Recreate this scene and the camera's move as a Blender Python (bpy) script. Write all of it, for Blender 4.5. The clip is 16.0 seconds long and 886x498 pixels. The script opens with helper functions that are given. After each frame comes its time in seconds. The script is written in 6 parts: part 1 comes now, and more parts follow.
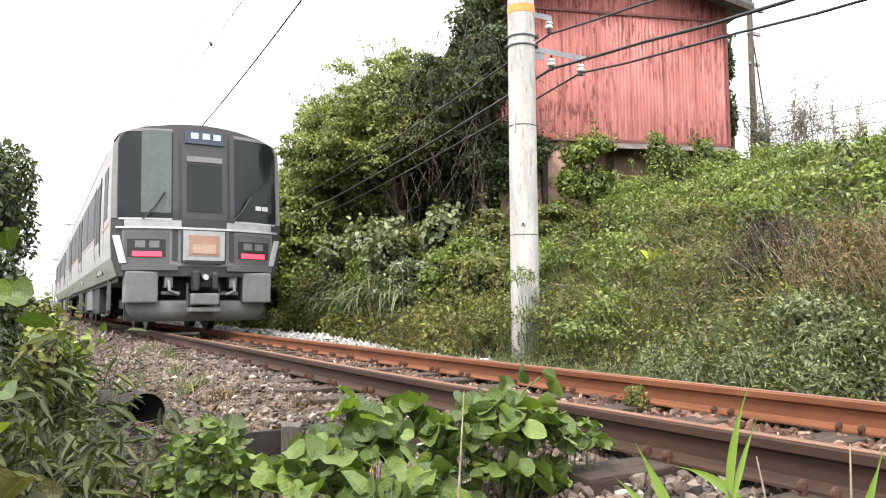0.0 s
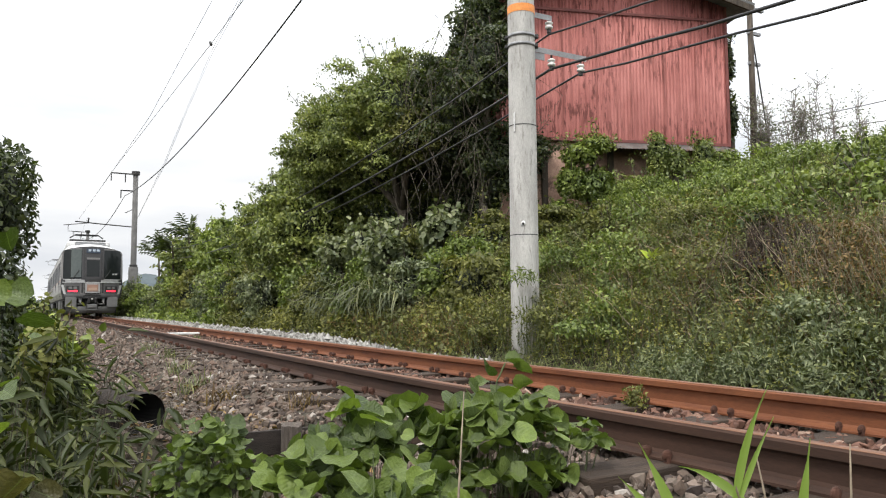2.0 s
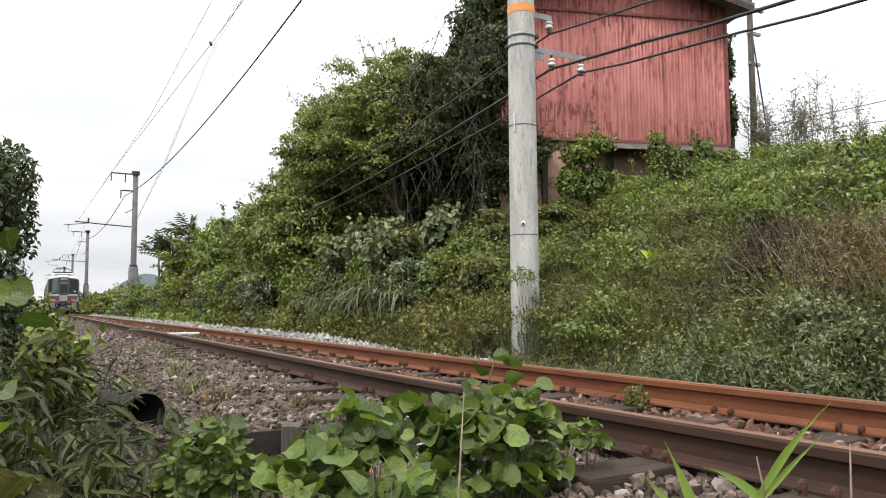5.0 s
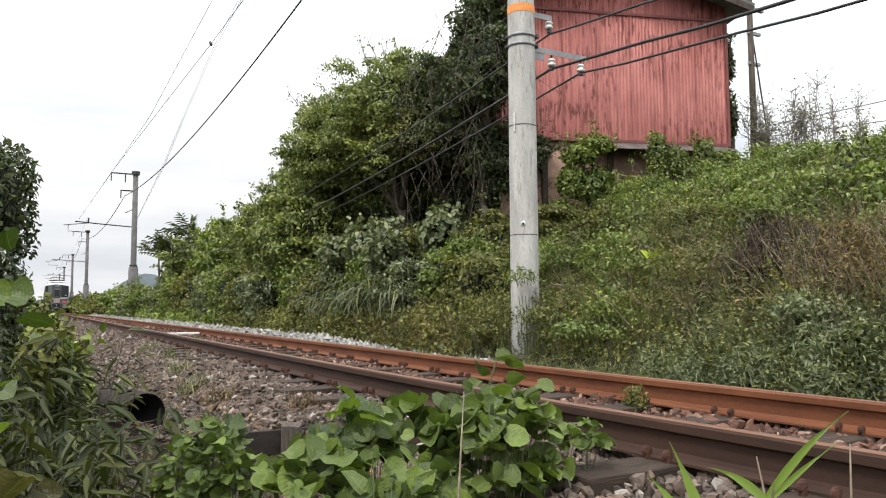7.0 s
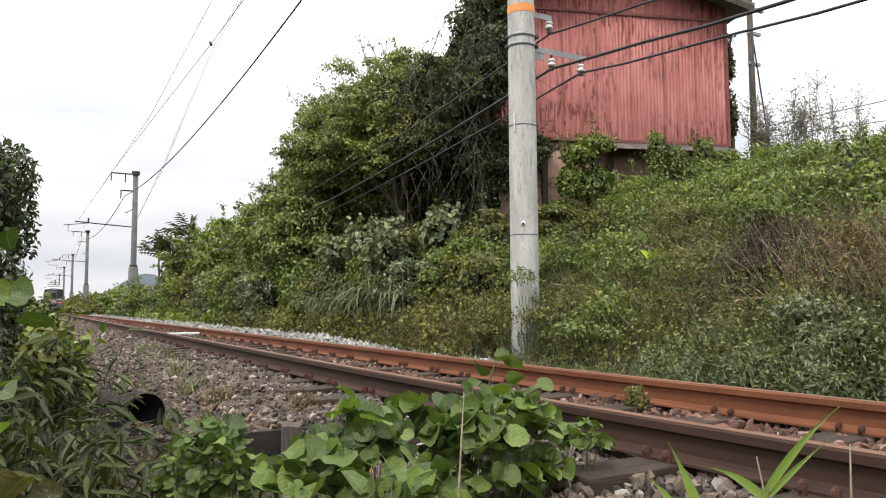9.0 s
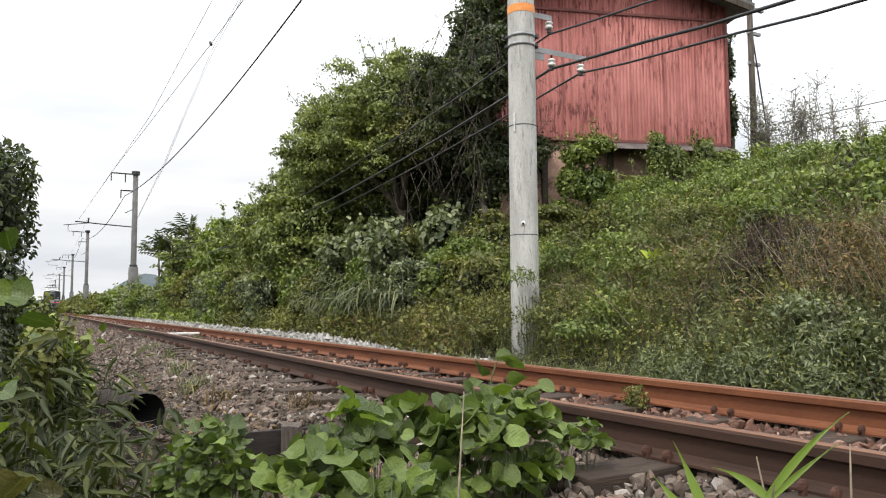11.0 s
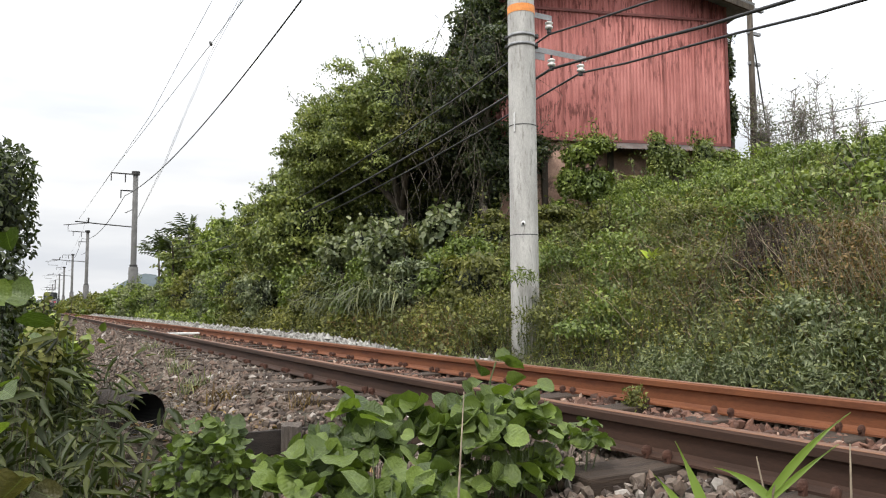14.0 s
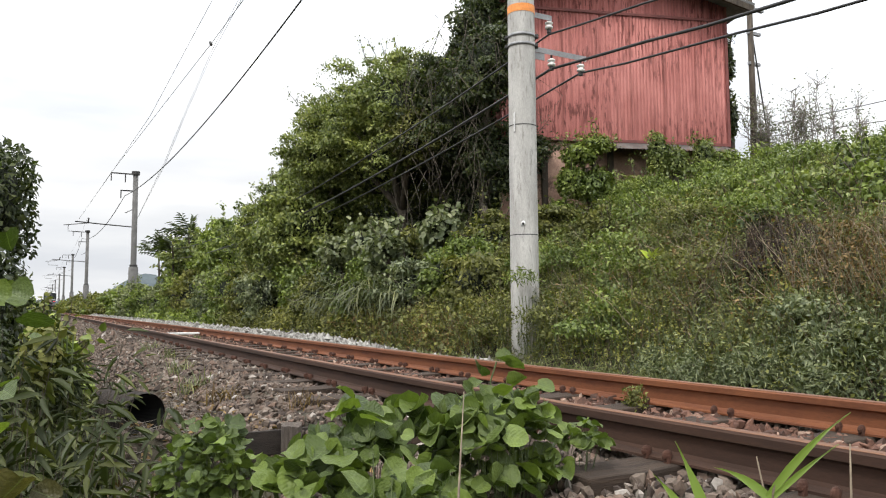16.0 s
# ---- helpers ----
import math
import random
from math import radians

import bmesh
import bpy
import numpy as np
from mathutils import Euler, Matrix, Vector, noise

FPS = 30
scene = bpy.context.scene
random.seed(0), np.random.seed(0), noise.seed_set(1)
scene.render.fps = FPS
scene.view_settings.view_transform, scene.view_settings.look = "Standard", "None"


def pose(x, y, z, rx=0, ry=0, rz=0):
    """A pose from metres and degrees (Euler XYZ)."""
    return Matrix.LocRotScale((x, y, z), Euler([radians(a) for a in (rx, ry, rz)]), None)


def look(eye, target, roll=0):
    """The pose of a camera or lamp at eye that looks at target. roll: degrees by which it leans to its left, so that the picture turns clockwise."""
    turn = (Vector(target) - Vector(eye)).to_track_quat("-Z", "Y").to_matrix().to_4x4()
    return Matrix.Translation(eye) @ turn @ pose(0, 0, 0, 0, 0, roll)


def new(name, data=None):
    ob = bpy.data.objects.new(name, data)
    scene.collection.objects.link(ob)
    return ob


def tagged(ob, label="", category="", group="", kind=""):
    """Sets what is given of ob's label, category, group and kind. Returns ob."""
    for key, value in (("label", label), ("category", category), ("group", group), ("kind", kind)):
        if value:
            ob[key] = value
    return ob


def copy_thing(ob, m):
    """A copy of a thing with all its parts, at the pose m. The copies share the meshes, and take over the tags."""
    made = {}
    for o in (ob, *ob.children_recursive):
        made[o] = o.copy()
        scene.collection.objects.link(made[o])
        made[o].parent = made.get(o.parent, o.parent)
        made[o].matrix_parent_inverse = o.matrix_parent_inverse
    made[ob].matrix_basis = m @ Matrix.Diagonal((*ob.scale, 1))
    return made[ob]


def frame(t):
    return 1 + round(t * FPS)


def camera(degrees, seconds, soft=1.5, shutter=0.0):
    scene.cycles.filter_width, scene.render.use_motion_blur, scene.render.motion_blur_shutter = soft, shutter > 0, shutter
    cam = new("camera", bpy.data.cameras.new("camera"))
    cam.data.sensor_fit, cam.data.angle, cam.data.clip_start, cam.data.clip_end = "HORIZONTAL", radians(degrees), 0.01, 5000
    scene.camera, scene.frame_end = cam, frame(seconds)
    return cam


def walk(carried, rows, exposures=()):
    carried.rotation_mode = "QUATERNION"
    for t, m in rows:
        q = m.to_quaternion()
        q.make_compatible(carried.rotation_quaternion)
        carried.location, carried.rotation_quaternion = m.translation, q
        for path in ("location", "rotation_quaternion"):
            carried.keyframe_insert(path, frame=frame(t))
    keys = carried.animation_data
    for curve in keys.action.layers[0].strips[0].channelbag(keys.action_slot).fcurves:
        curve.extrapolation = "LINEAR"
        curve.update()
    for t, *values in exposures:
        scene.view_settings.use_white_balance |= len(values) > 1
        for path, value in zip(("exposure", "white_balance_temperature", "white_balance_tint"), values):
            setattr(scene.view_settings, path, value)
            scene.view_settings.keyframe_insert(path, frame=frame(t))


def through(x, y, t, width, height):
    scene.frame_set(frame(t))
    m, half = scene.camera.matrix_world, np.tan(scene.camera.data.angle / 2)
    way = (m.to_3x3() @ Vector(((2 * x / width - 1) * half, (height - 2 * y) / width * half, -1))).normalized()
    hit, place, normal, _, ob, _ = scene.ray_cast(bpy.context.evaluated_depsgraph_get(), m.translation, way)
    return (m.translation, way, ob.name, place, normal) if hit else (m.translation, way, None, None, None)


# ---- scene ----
EYE = Vector((0.0, 0.0, 0.422))
YAW, PITCH, ROLL = radians(28.85), radians(4.478), -0.337
AIM = EYE + Vector((math.sin(YAW) * math.cos(PITCH), math.cos(YAW) * math.cos(PITCH), math.sin(PITCH)))
cam = camera(61.8, 16.0, soft=1.1)
STAND = look(EYE, AIM, ROLL)
walk(cam, [(0.0, STAND), (16.0, STAND)], exposures=[(0.0, 0.84), (0.5, 0.56), (0.9, 0.30), (1.5, 0.07), (3.0, 0.0), (16.0, -0.02)])

# ---- world and light ----
world = bpy.data.worlds.new("overcast_sky")
scene.world = world
world.use_nodes = True
wn, wl = world.node_tree.nodes, world.node_tree.links
wn.clear()
w_out = wn.new("ShaderNodeOutputWorld")
w_bg = wn.new("ShaderNodeBackground")
w_sky = wn.new("ShaderNodeTexSky")
w_sky.sky_type, w_sky.sun_disc = "NISHITA", False
w_sky.sun_elevation, w_sky.sun_rotation = radians(52), radians(-70)
w_sky.air_density, w_sky.dust_density = 1.0, 3.0
w_tc = wn.new("ShaderNodeTexCoord")
w_map = wn.new("ShaderNodeMapping")
w_map.inputs["Scale"].default_value = (1.2, 1.2, 6.0)
w_noise = wn.new("ShaderNodeTexNoise")
w_noise.inputs["Scale"].default_value, w_noise.inputs["Detail"].default_value = 2.0, 5.0
w_ramp = wn.new("ShaderNodeValToRGB")
w_ramp.color_ramp.elements[0].position, w_ramp.color_ramp.elements[0].color = 0.38, (0.74, 0.765, 0.81, 1)
w_ramp.color_ramp.elements[1].position, w_ramp.color_ramp.elements[1].color = 0.62, (1.0, 1.0, 1.0, 1)
w_sep = wn.new("ShaderNodeSeparateXYZ")
w_lift = wn.new("ShaderNodeMapRange")
w_lift.inputs["From Min"].default_value, w_lift.inputs["From Max"].default_value = 0.16, 0.75
w_lift.inputs["To Min"].default_value, w_lift.inputs["To Max"].default_value = 1.10, 2.9
w_mul = wn.new("ShaderNodeMix")
w_mul.data_type, w_mul.blend_type = "RGBA", "MULTIPLY"
w_mul.inputs["Factor"].default_value = 1.0
w_mix = wn.new("ShaderNodeMix")
w_mix.data_type = "RGBA"
w_mix.inputs["Factor"].default_value = 0.93
w_dim = wn.new("ShaderNodeMix")
w_dim.data_type, w_dim.blend_type = "RGBA", "MULTIPLY"
w_dim.inputs["Factor"].default_value = 1.0
w_dim.inputs[7].default_value = (0.12, 0.12, 0.12, 1)
wl.new(w_tc.outputs["Generated"], w_map.inputs["Vector"])
wl.new(w_map.outputs["Vector"], w_noise.inputs["Vector"])
wl.new(w_noise.outputs["Fac"], w_ramp.inputs["Fac"])
wl.new(w_tc.outputs["Generated"], w_sep.inputs["Vector"])
wl.new(w_sep.outputs["Z"], w_lift.inputs["Value"])
wl.new(w_ramp.outputs["Color"], w_mul.inputs[6])
wl.new(w_lift.outputs["Result"], w_mul.inputs[7])
wl.new(w_sky.outputs["Color"], w_dim.inputs[6])
wl.new(w_dim.outputs[2], w_mix.inputs[6])
wl.new(w_mul.outputs[2], w_mix.inputs[7])
wl.new(w_mix.outputs[2], w_bg.inputs["Color"])
w_bg.inputs["Strength"].default_value = 1.0
wl.new(w_bg.outputs["Background"], w_out.inputs["Surface"])

sun = new("sun", bpy.data.lights.new("sun", "SUN"))
sun.data.energy, sun.data.angle, sun.data.color = 2.6, radians(9), (1.0, 0.96, 0.9)
sun.matrix_world = look((-6, -4, 11), (0, 0, 0))


# ---- materials ----
def material(name):
    m = bpy.data.materials.new(name)
    m.use_nodes = True
    nt = m.node_tree
    return m, nt, nt.nodes["Principled BSDF"]


def socket_noise(nt, scale, detail=4.0, rough=0.55, stretch=None, kind="Object"):
    tc = nt.nodes.new("ShaderNodeTexCoord")
    n = nt.nodes.new("ShaderNodeTexNoise")
    n.inputs["Scale"].default_value, n.inputs["Detail"].default_value, n.inputs["Roughness"].default_value = scale, detail, rough
    if stretch:
        mp = nt.nodes.new("ShaderNodeMapping")
        mp.inputs["Scale"].default_value = stretch
        nt.links.new(tc.outputs[kind], mp.inputs["Vector"])
        nt.links.new(mp.outputs["Vector"], n.inputs["Vector"])
    else:
        nt.links.new(tc.outputs[kind], n.inputs["Vector"])
    return n.outputs["Fac"]


def ramp(nt, fac, stops):
    r = nt.nodes.new("ShaderNodeValToRGB")
    els = r.color_ramp.elements
    while len(els) < len(stops):
        els.new(0.5)
    for e, (p, c) in zip(els, stops):
        e.position, e.color = p, (*c, 1)
    nt.links.new(fac, r.inputs["Fac"])
    return r.outputs["Color"]


def blend(nt, a, b, fac, mode="MIX"):
    m = nt.nodes.new("ShaderNodeMix")
    m.data_type, m.blend_type = "RGBA", mode
    for sock, v in ((m.inputs["Factor"], fac), (m.inputs[6], a), (m.inputs[7], b)):
        if isinstance(v, (int, float)):
            sock.default_value = v
        elif isinstance(v, tuple):
            sock.default_value = (*v, 1)
        else:
            nt.links.new(v, sock)
    return m.outputs[2]


def bump(nt, bsdf, height, strength=0.3, dist=0.01):
    b = nt.nodes.new("ShaderNodeBump")
    b.inputs["Strength"].default_value, b.inputs["Distance"].default_value = strength, dist
    nt.links.new(height, b.inputs["Height"])
    nt.links.new(b.outputs["Normal"], bsdf.inputs["Normal"])


def worn(name, c_dark, c_light, scale=6.0, rough=0.7, metal=0.0, fine=40.0, bump_amt=0.25, stretch=None, dist=0.01, spots=None):
    """A surface with broad stains, fine grain and relief."""
    m, nt, b = material(name)
    broad = socket_noise(nt, scale, 5.0, 0.6, stretch)
    grain = socket_noise(nt, fine, 4.0, 0.6, stretch)
    col = ramp(nt, broad, [(0.3, c_dark), (0.7, c_light)])
    g = ramp(nt, grain, [(0.25, (0.72, 0.72, 0.72)), (0.75, (1.12, 1.12, 1.12))])
    col = blend(nt, col, g, 1.0, "MULTIPLY")
    if spots:
        s = ramp(nt, socket_noise(nt, scale * 2.7, 6.0, 0.7, stretch), [(0.54, (0, 0, 0)), (0.63, (1, 1, 1))])
        col = blend(nt, col, spots, s)
    nt.links.new(col, b.inputs["Base Color"])
    b.inputs["Roughness"].default_value, b.inputs["Metallic"].default_value = rough, metal
    bump(nt, b, grain, bump_amt, dist)
    return m


def leaf_mat(name, c_a, c_b, c_c, gloss=0.45, through=0.25):
    """Leaves: each one its own tint, lit through a little."""
    m, nt, b = material(name)
    geo = nt.nodes.new("ShaderNodeNewGeometry")
    col = ramp(nt, geo.outputs["Random Per Island"], [(0.0, c_a), (0.5, c_b), (0.92, c_c), (1.0, tuple(min(1, v * 1.12) for v in c_c))])
    patch = socket_noise(nt, 1.1, 3.0)
    col = blend(nt, col, ramp(nt, patch, [(0.3, (0.6, 0.64, 0.62)), (0.7, (1.38, 1.28, 1.0))]), 1.0, "MULTIPLY")
    nt.links.new(col, b.inputs["Base Color"])
    b.inputs["Roughness"].default_value = gloss
    b.inputs["Specular IOR Level"].default_value = 0.4
    tr = nt.nodes.new("ShaderNodeBsdfTranslucent")
    nt.links.new(blend(nt, col, (1.0, 1.15, 0.5), 1.0, "MULTIPLY"), tr.inputs["Color"])
    mx = nt.nodes.new("ShaderNodeMixShader")
    mx.inputs["Fac"].default_value = through
    nt.links.new(b.outputs["BSDF"], mx.inputs[1])
    nt.links.new(tr.outputs["BSDF"], mx.inputs[2])
    nt.links.new(mx.outputs["Shader"], nt.nodes["Material Output"].inputs["Surface"])
    return m


def big_leaf_mat(name, c_a, c_b):
    """Large vine leaves, tinted leaf by leaf, with paler veins in relief."""
    m, nt, b = material(name)
    info = nt.nodes.new("ShaderNodeObjectInfo")
    col = ramp(nt, info.outputs["Random"], [(0.0, c_a), (0.8, c_b), (1.0, tuple(v * 1.35 for v in c_b))])
    col = blend(nt, col, ramp(nt, socket_noise(nt, 3.0, 4.0), [(0.3, (0.75, 0.78, 0.7)), (0.7, (1.15, 1.12, 1.0))]), 1.0, "MULTIPLY")
    # side veins run forward from the midrib
    tc = nt.nodes.new("ShaderNodeTexCoord")
    sep = nt.nodes.new("ShaderNodeSeparateXYZ")
    nt.links.new(tc.outputs["Object"], sep.inputs[0])

    def calc(op, a, c):
        n = nt.nodes.new("ShaderNodeMath")
        n.operation = op
        for k, v in enumerate((a, c)):
            if isinstance(v, (int, float)):
                n.inputs[k].default_value = v
            else:
                nt.links.new(v, n.inputs[k])
        return n.outputs[0]

    across = calc("ABSOLUTE", sep.outputs["Y"], 0.0)
    wave = calc("SINE", calc("MULTIPLY", calc("SUBTRACT", sep.outputs["X"], calc("MULTIPLY", across, 0.75)), 42.0), 0.0)
    rib = calc("LESS_THAN", across, 0.018)
    col = blend(nt, col, (0.20, 0.27, 0.09), calc("MULTIPLY", calc("MAXIMUM", calc("SUBTRACT", wave, 0.9), rib), 0.28))
    nt.links.new(col, b.inputs["Base Color"])
    b.inputs["Roughness"].default_value = 0.5
    b.inputs["Sheen Weight"].default_value = 0.05
    bump(nt, b, calc("ADD", calc("MULTIPLY", wave, -0.05), socket_noise(nt, 6.0, 3.0)), 0.25, 0.05)
    tr = nt.nodes.new("ShaderNodeBsdfTranslucent")
    nt.links.new(blend(nt, col, (1.1, 1.2, 0.5), 1.0, "MULTIPLY"), tr.inputs["Color"])
    mx = nt.nodes.new("ShaderNodeMixShader")
    mx.inputs["Fac"].default_value = 0.3
    nt.links.new(b.outputs["BSDF"], mx.inputs[1])
    nt.links.new(tr.outputs["BSDF"], mx.inputs[2])
    nt.links.new(mx.outputs["Shader"], nt.nodes["Material Output"].inputs["Surface"])
    return m


def stone_mat(name, stops):
    m, nt, b = material(name)
    geo = nt.nodes.new("ShaderNodeNewGeometry")
    col = ramp(nt, geo.outputs["Random Per Island"], stops)
    g = ramp(nt, socket_noise(nt, 60.0, 4.0), [(0.25, (0.65, 0.65, 0.65)), (0.75, (1.2, 1.2, 1.2))])
    col = blend(nt, col, g, 1.0, "MULTIPLY")
    nt.links.new(col, b.inputs["Base Color"])
    b.inputs["Roughness"].default_value = 0.85
    bump(nt, b, socket_noise(nt, 90.0, 3.0), 0.4, 0.004)
    return m


def plain(name, colour, rough=0.5, metal=0.0):
    m, nt, b = material(name)
    g = ramp(nt, socket_noise(nt, 9.0, 4.0), [(0.3, tuple(v * 0.85 for v in colour)), (0.7, tuple(min(1, v * 1.08) for v in colour))])
    nt.links.new(g, b.inputs["Base Color"])
    b.inputs["Roughness"].default_value, b.inputs["Metallic"].default_value = rough, metal
    return m


def glowing(name, colour, strength):
    m, nt, b = material(name)
    b.inputs["Base Color"].default_value = (*colour, 1)
    b.inputs["Emission Color"].default_value = (*colour, 1)
    b.inputs["Emission Strength"].default_value = strength
    return m


M_EARTH = worn("weedy_earth", (0.028, 0.023, 0.015), (0.065, 0.055, 0.032), 1.3, 0.95, fine=18.0, bump_amt=0.6, dist=0.05)
# near-black green: shade deep inside the crowns, put into the colour
M_SHADE = worn("inner_shade_fill", (0.008, 0.012, 0.005), (0.02, 0.028, 0.010), 2.2, 0.95, fine=14.0, bump_amt=0.8, dist=0.08)
M_BALLAST = stone_mat("track_ballast", [(0.0, (0.045, 0.032, 0.026)), (0.3, (0.092, 0.066, 0.049)), (0.55, (0.135, 0.106, 0.083)), (0.8, (0.145, 0.092, 0.066)), (0.95, (0.235, 0.20, 0.165)), (1.0, (0.38, 0.345, 0.31))])
M_RUSTSTONE = stone_mat("rust_stained_ballast", [(0.0, (0.042, 0.021, 0.013)), (0.4, (0.105, 0.048, 0.031)), (0.75, (0.17, 0.085, 0.056)), (1.0, (0.34, 0.24, 0.18))])
M_PALE = stone_mat("fresh_ballast", [(0.0, (0.14, 0.13, 0.115)), (0.5, (0.25, 0.24, 0.22)), (1.0, (0.42, 0.41, 0.38))])
M_RUST = worn("rusted_rail", (0.120, 0.038, 0.015), (0.212, 0.074, 0.027), 3.0, 0.75, 0.15, 50.0, 0.25, (6, 0.6, 3), 0.003)
M_RUST_DARK = worn("dark_brown_rail", (0.028, 0.012, 0.006), (0.056, 0.025, 0.0135), 3.0, 0.9, 0.0, 50.0, 0.25, (6, 0.6, 3), 0.003)
M_RAILTOP = worn("worn_rail_head", (0.13, 0.056, 0.028), (0.21, 0.102, 0.055), 2.0, 0.6, 0.12, 30.0, 0.1, (8, 0.4, 8), 0.002)
M_SLEEPER = worn("weathered_sleeper", (0.020, 0.012, 0.007), (0.056, 0.036, 0.023), 3.0, 0.95, 0.0, 14.0, 0.45, (1.2, 14, 14), 0.012)
M_SPIKE = worn("rusty_spike", (0.038, 0.018, 0.012), (0.10, 0.042, 0.026), 20.0, 0.85, 0.1, 90.0, 0.5)
M_CONCRETE = worn("weathered_concrete", (0.36, 0.35, 0.33), (0.56, 0.55, 0.52), 2.4, 0.85, 0.0, 55.0, 0.25, (3, 3, 0.5), 0.004, (0.27, 0.26, 0.24))
M_ORANGE = worn("orange_band_paint", (0.78, 0.26, 0.05), (0.90, 0.33, 0.08), 5.0, 0.6)
M_STEEL = worn("galvanised_steel", (0.22, 0.225, 0.23), (0.36, 0.365, 0.37), 6.0, 0.55, 0.5, 60.0)
M_DARKSTEEL = worn("dark_steel", (0.03, 0.03, 0.032), (0.065, 0.063, 0.06), 8.0, 0.6, 0.4, 50.0)
M_PORCELAIN = plain("white_porcelain", (0.75, 0.74, 0.70), 0.25)
M_CABLE = plain("black_cable_sheath", (0.02, 0.02, 0.021), 0.6)
M_THINWIRE = plain("grey_bare_wire", (0.22, 0.22, 0.23), 0.5, 0.5)
M_WHITE = worn("white_enamel", (0.65, 0.65, 0.63), (0.8, 0.8, 0.78), 8.0, 0.5)
M_GREYSTALK = worn("bleached_dry_stalk", (0.15, 0.13, 0.11), (0.32, 0.29, 0.255), 9.0, 0.95)


def barn_mat():
    """Chalky red paint on iron: faded sheet by sheet, streaked, flaked to bare rust in places."""
    m, nt, b = material("faded_red_iron")
    fade = ramp(nt, socket_noise(nt, 0.7, 4.0, 0.6), [(0.32, (0.30, 0.092, 0.077)), (0.68, (0.44, 0.168, 0.147))])
    streak = ramp(nt, socket_noise(nt, 2.2, 5.0, 0.65, (6, 6, 0.35)), [(0.34, (0.62, 0.52, 0.50)), (0.54, (1.0, 1.0, 1.0)), (0.72, (1.13, 1.16, 1.16))])
    col = blend(nt, fade, streak, 1.0, "MULTIPLY")
    where = ramp(nt, socket_noise(nt, 0.55, 3.0, 0.5), [(0.40, (0, 0, 0)), (0.54, (1, 1, 1))])
    flakes = ramp(nt, socket_noise(nt, 3.2, 6.0, 0.68, (4.2, 4.2, 0.8)), [(0.535, (0, 0, 0)), (0.57, (1, 1, 1))])
    col = blend(nt, col, (0.125, 0.028, 0.022), blend(nt, flakes, where, 1.0, "MULTIPLY"))
    grain = socket_noise(nt, 38.0, 4.0, 0.6)
    col = blend(nt, col, ramp(nt, grain, [(0.25, (0.86, 0.86, 0.86)), (0.75, (1.08, 1.08, 1.08))]), 1.0, "MULTIPLY")
    nt.links.new(col, b.inputs["Base Color"])
    b.inputs["Roughness"].default_value = 0.72
    bump(nt, b, grain, 0.12, 0.003)
    return m


M_BARNRED = barn_mat()
M_MAST = worn("grey_mast_concrete", (0.085, 0.084, 0.081), (0.155, 0.152, 0.147), 2.4, 0.9, 0.0, 40.0)
M_BARNTRIM = worn("dark_red_trim", (0.13, 0.04, 0.035), (0.24, 0.07, 0.06), 3.0, 0.7)
M_ROOF = worn("weathered_roof_iron", (0.10, 0.105, 0.105), (0.20, 0.20, 0.195), 3.0, 0.65, 0.3, 24.0)
M_LEANTO = worn("grey_corrugated_iron", (0.085, 0.08, 0.076), (0.20, 0.19, 0.178), 3.0, 0.7, 0.1, 30.0, spots=(0.16, 0.09, 0.06))
M_MUD = worn("pinkish_earth_plaster", (0.26, 0.155, 0.115), (0.42, 0.28, 0.21), 2.2, 0.95, 0.0, 25.0, 0.6, None, 0.01, (0.12, 0.075, 0.055))
M_TIMBER = worn("old_dark_timber", (0.035, 0.027, 0.02), (0.10, 0.08, 0.06), 3.0, 0.9, 0.0, 20.0, 0.6, (8, 8, 1))
M_BARK = worn("vine_covered_bark", (0.05, 0.04, 0.03), (0.14, 0.115, 0.085), 4.0, 0.95, 0.0, 30.0, 0.8, (4, 4, 1))
M_TWIG = worn("dry_twig", (0.10, 0.075, 0.05), (0.27, 0.22, 0.155), 9.0, 0.9)
M_STEM = worn("green_stem", (0.06, 0.085, 0.03), (0.13, 0.16, 0.06), 9.0, 0.7)
# blue-grey tint puts the distance haze into the hill's own colour
M_HILL = worn("haze_tinted_wooded_hill", (0.055, 0.075, 0.085), (0.09, 0.11, 0.115), 0.02, 1.0, fine=0.2, bump_amt=0.0)
L_TREE = leaf_mat("dark_evergreen_leaves", (0.020, 0.032, 0.012), (0.040, 0.058, 0.019), (0.082, 0.102, 0.034))
L_VINE = leaf_mat("climbing_vine_leaves", (0.075, 0.105, 0.03), (0.16, 0.20, 0.058), (0.28, 0.32, 0.11))
L_WEED = leaf_mat("bank_weed_leaves", (0.060, 0.067, 0.017), (0.128, 0.136, 0.035), (0.218, 0.226, 0.066), 0.6)
L_DEAD = leaf_mat("dead_bramble_leaves", (0.025, 0.016, 0.009), (0.055, 0.036, 0.02), (0.10, 0.07, 0.035), 0.8)
L_FRESH = leaf_mat("fresh_green_leaves", (0.066, 0.098, 0.02), (0.14, 0.19, 0.04), (0.24, 0.30, 0.08))
L_GREY = leaf_mat("greyish_mugwort_leaves", (0.088, 0.112, 0.062), (0.155, 0.185, 0.105), (0.26, 0.29, 0.175))
L_DRY = leaf_mat("dry_brown_leaves", (0.075, 0.045, 0.024), (0.15, 0.098, 0.048), (0.26, 0.18, 0.095), 0.8)
L_SASA = leaf_mat("dwarf_bamboo_leaves", (0.020, 0.029, 0.009), (0.038, 0.053, 0.015), (0.085, 0.098, 0.028), 0.55)
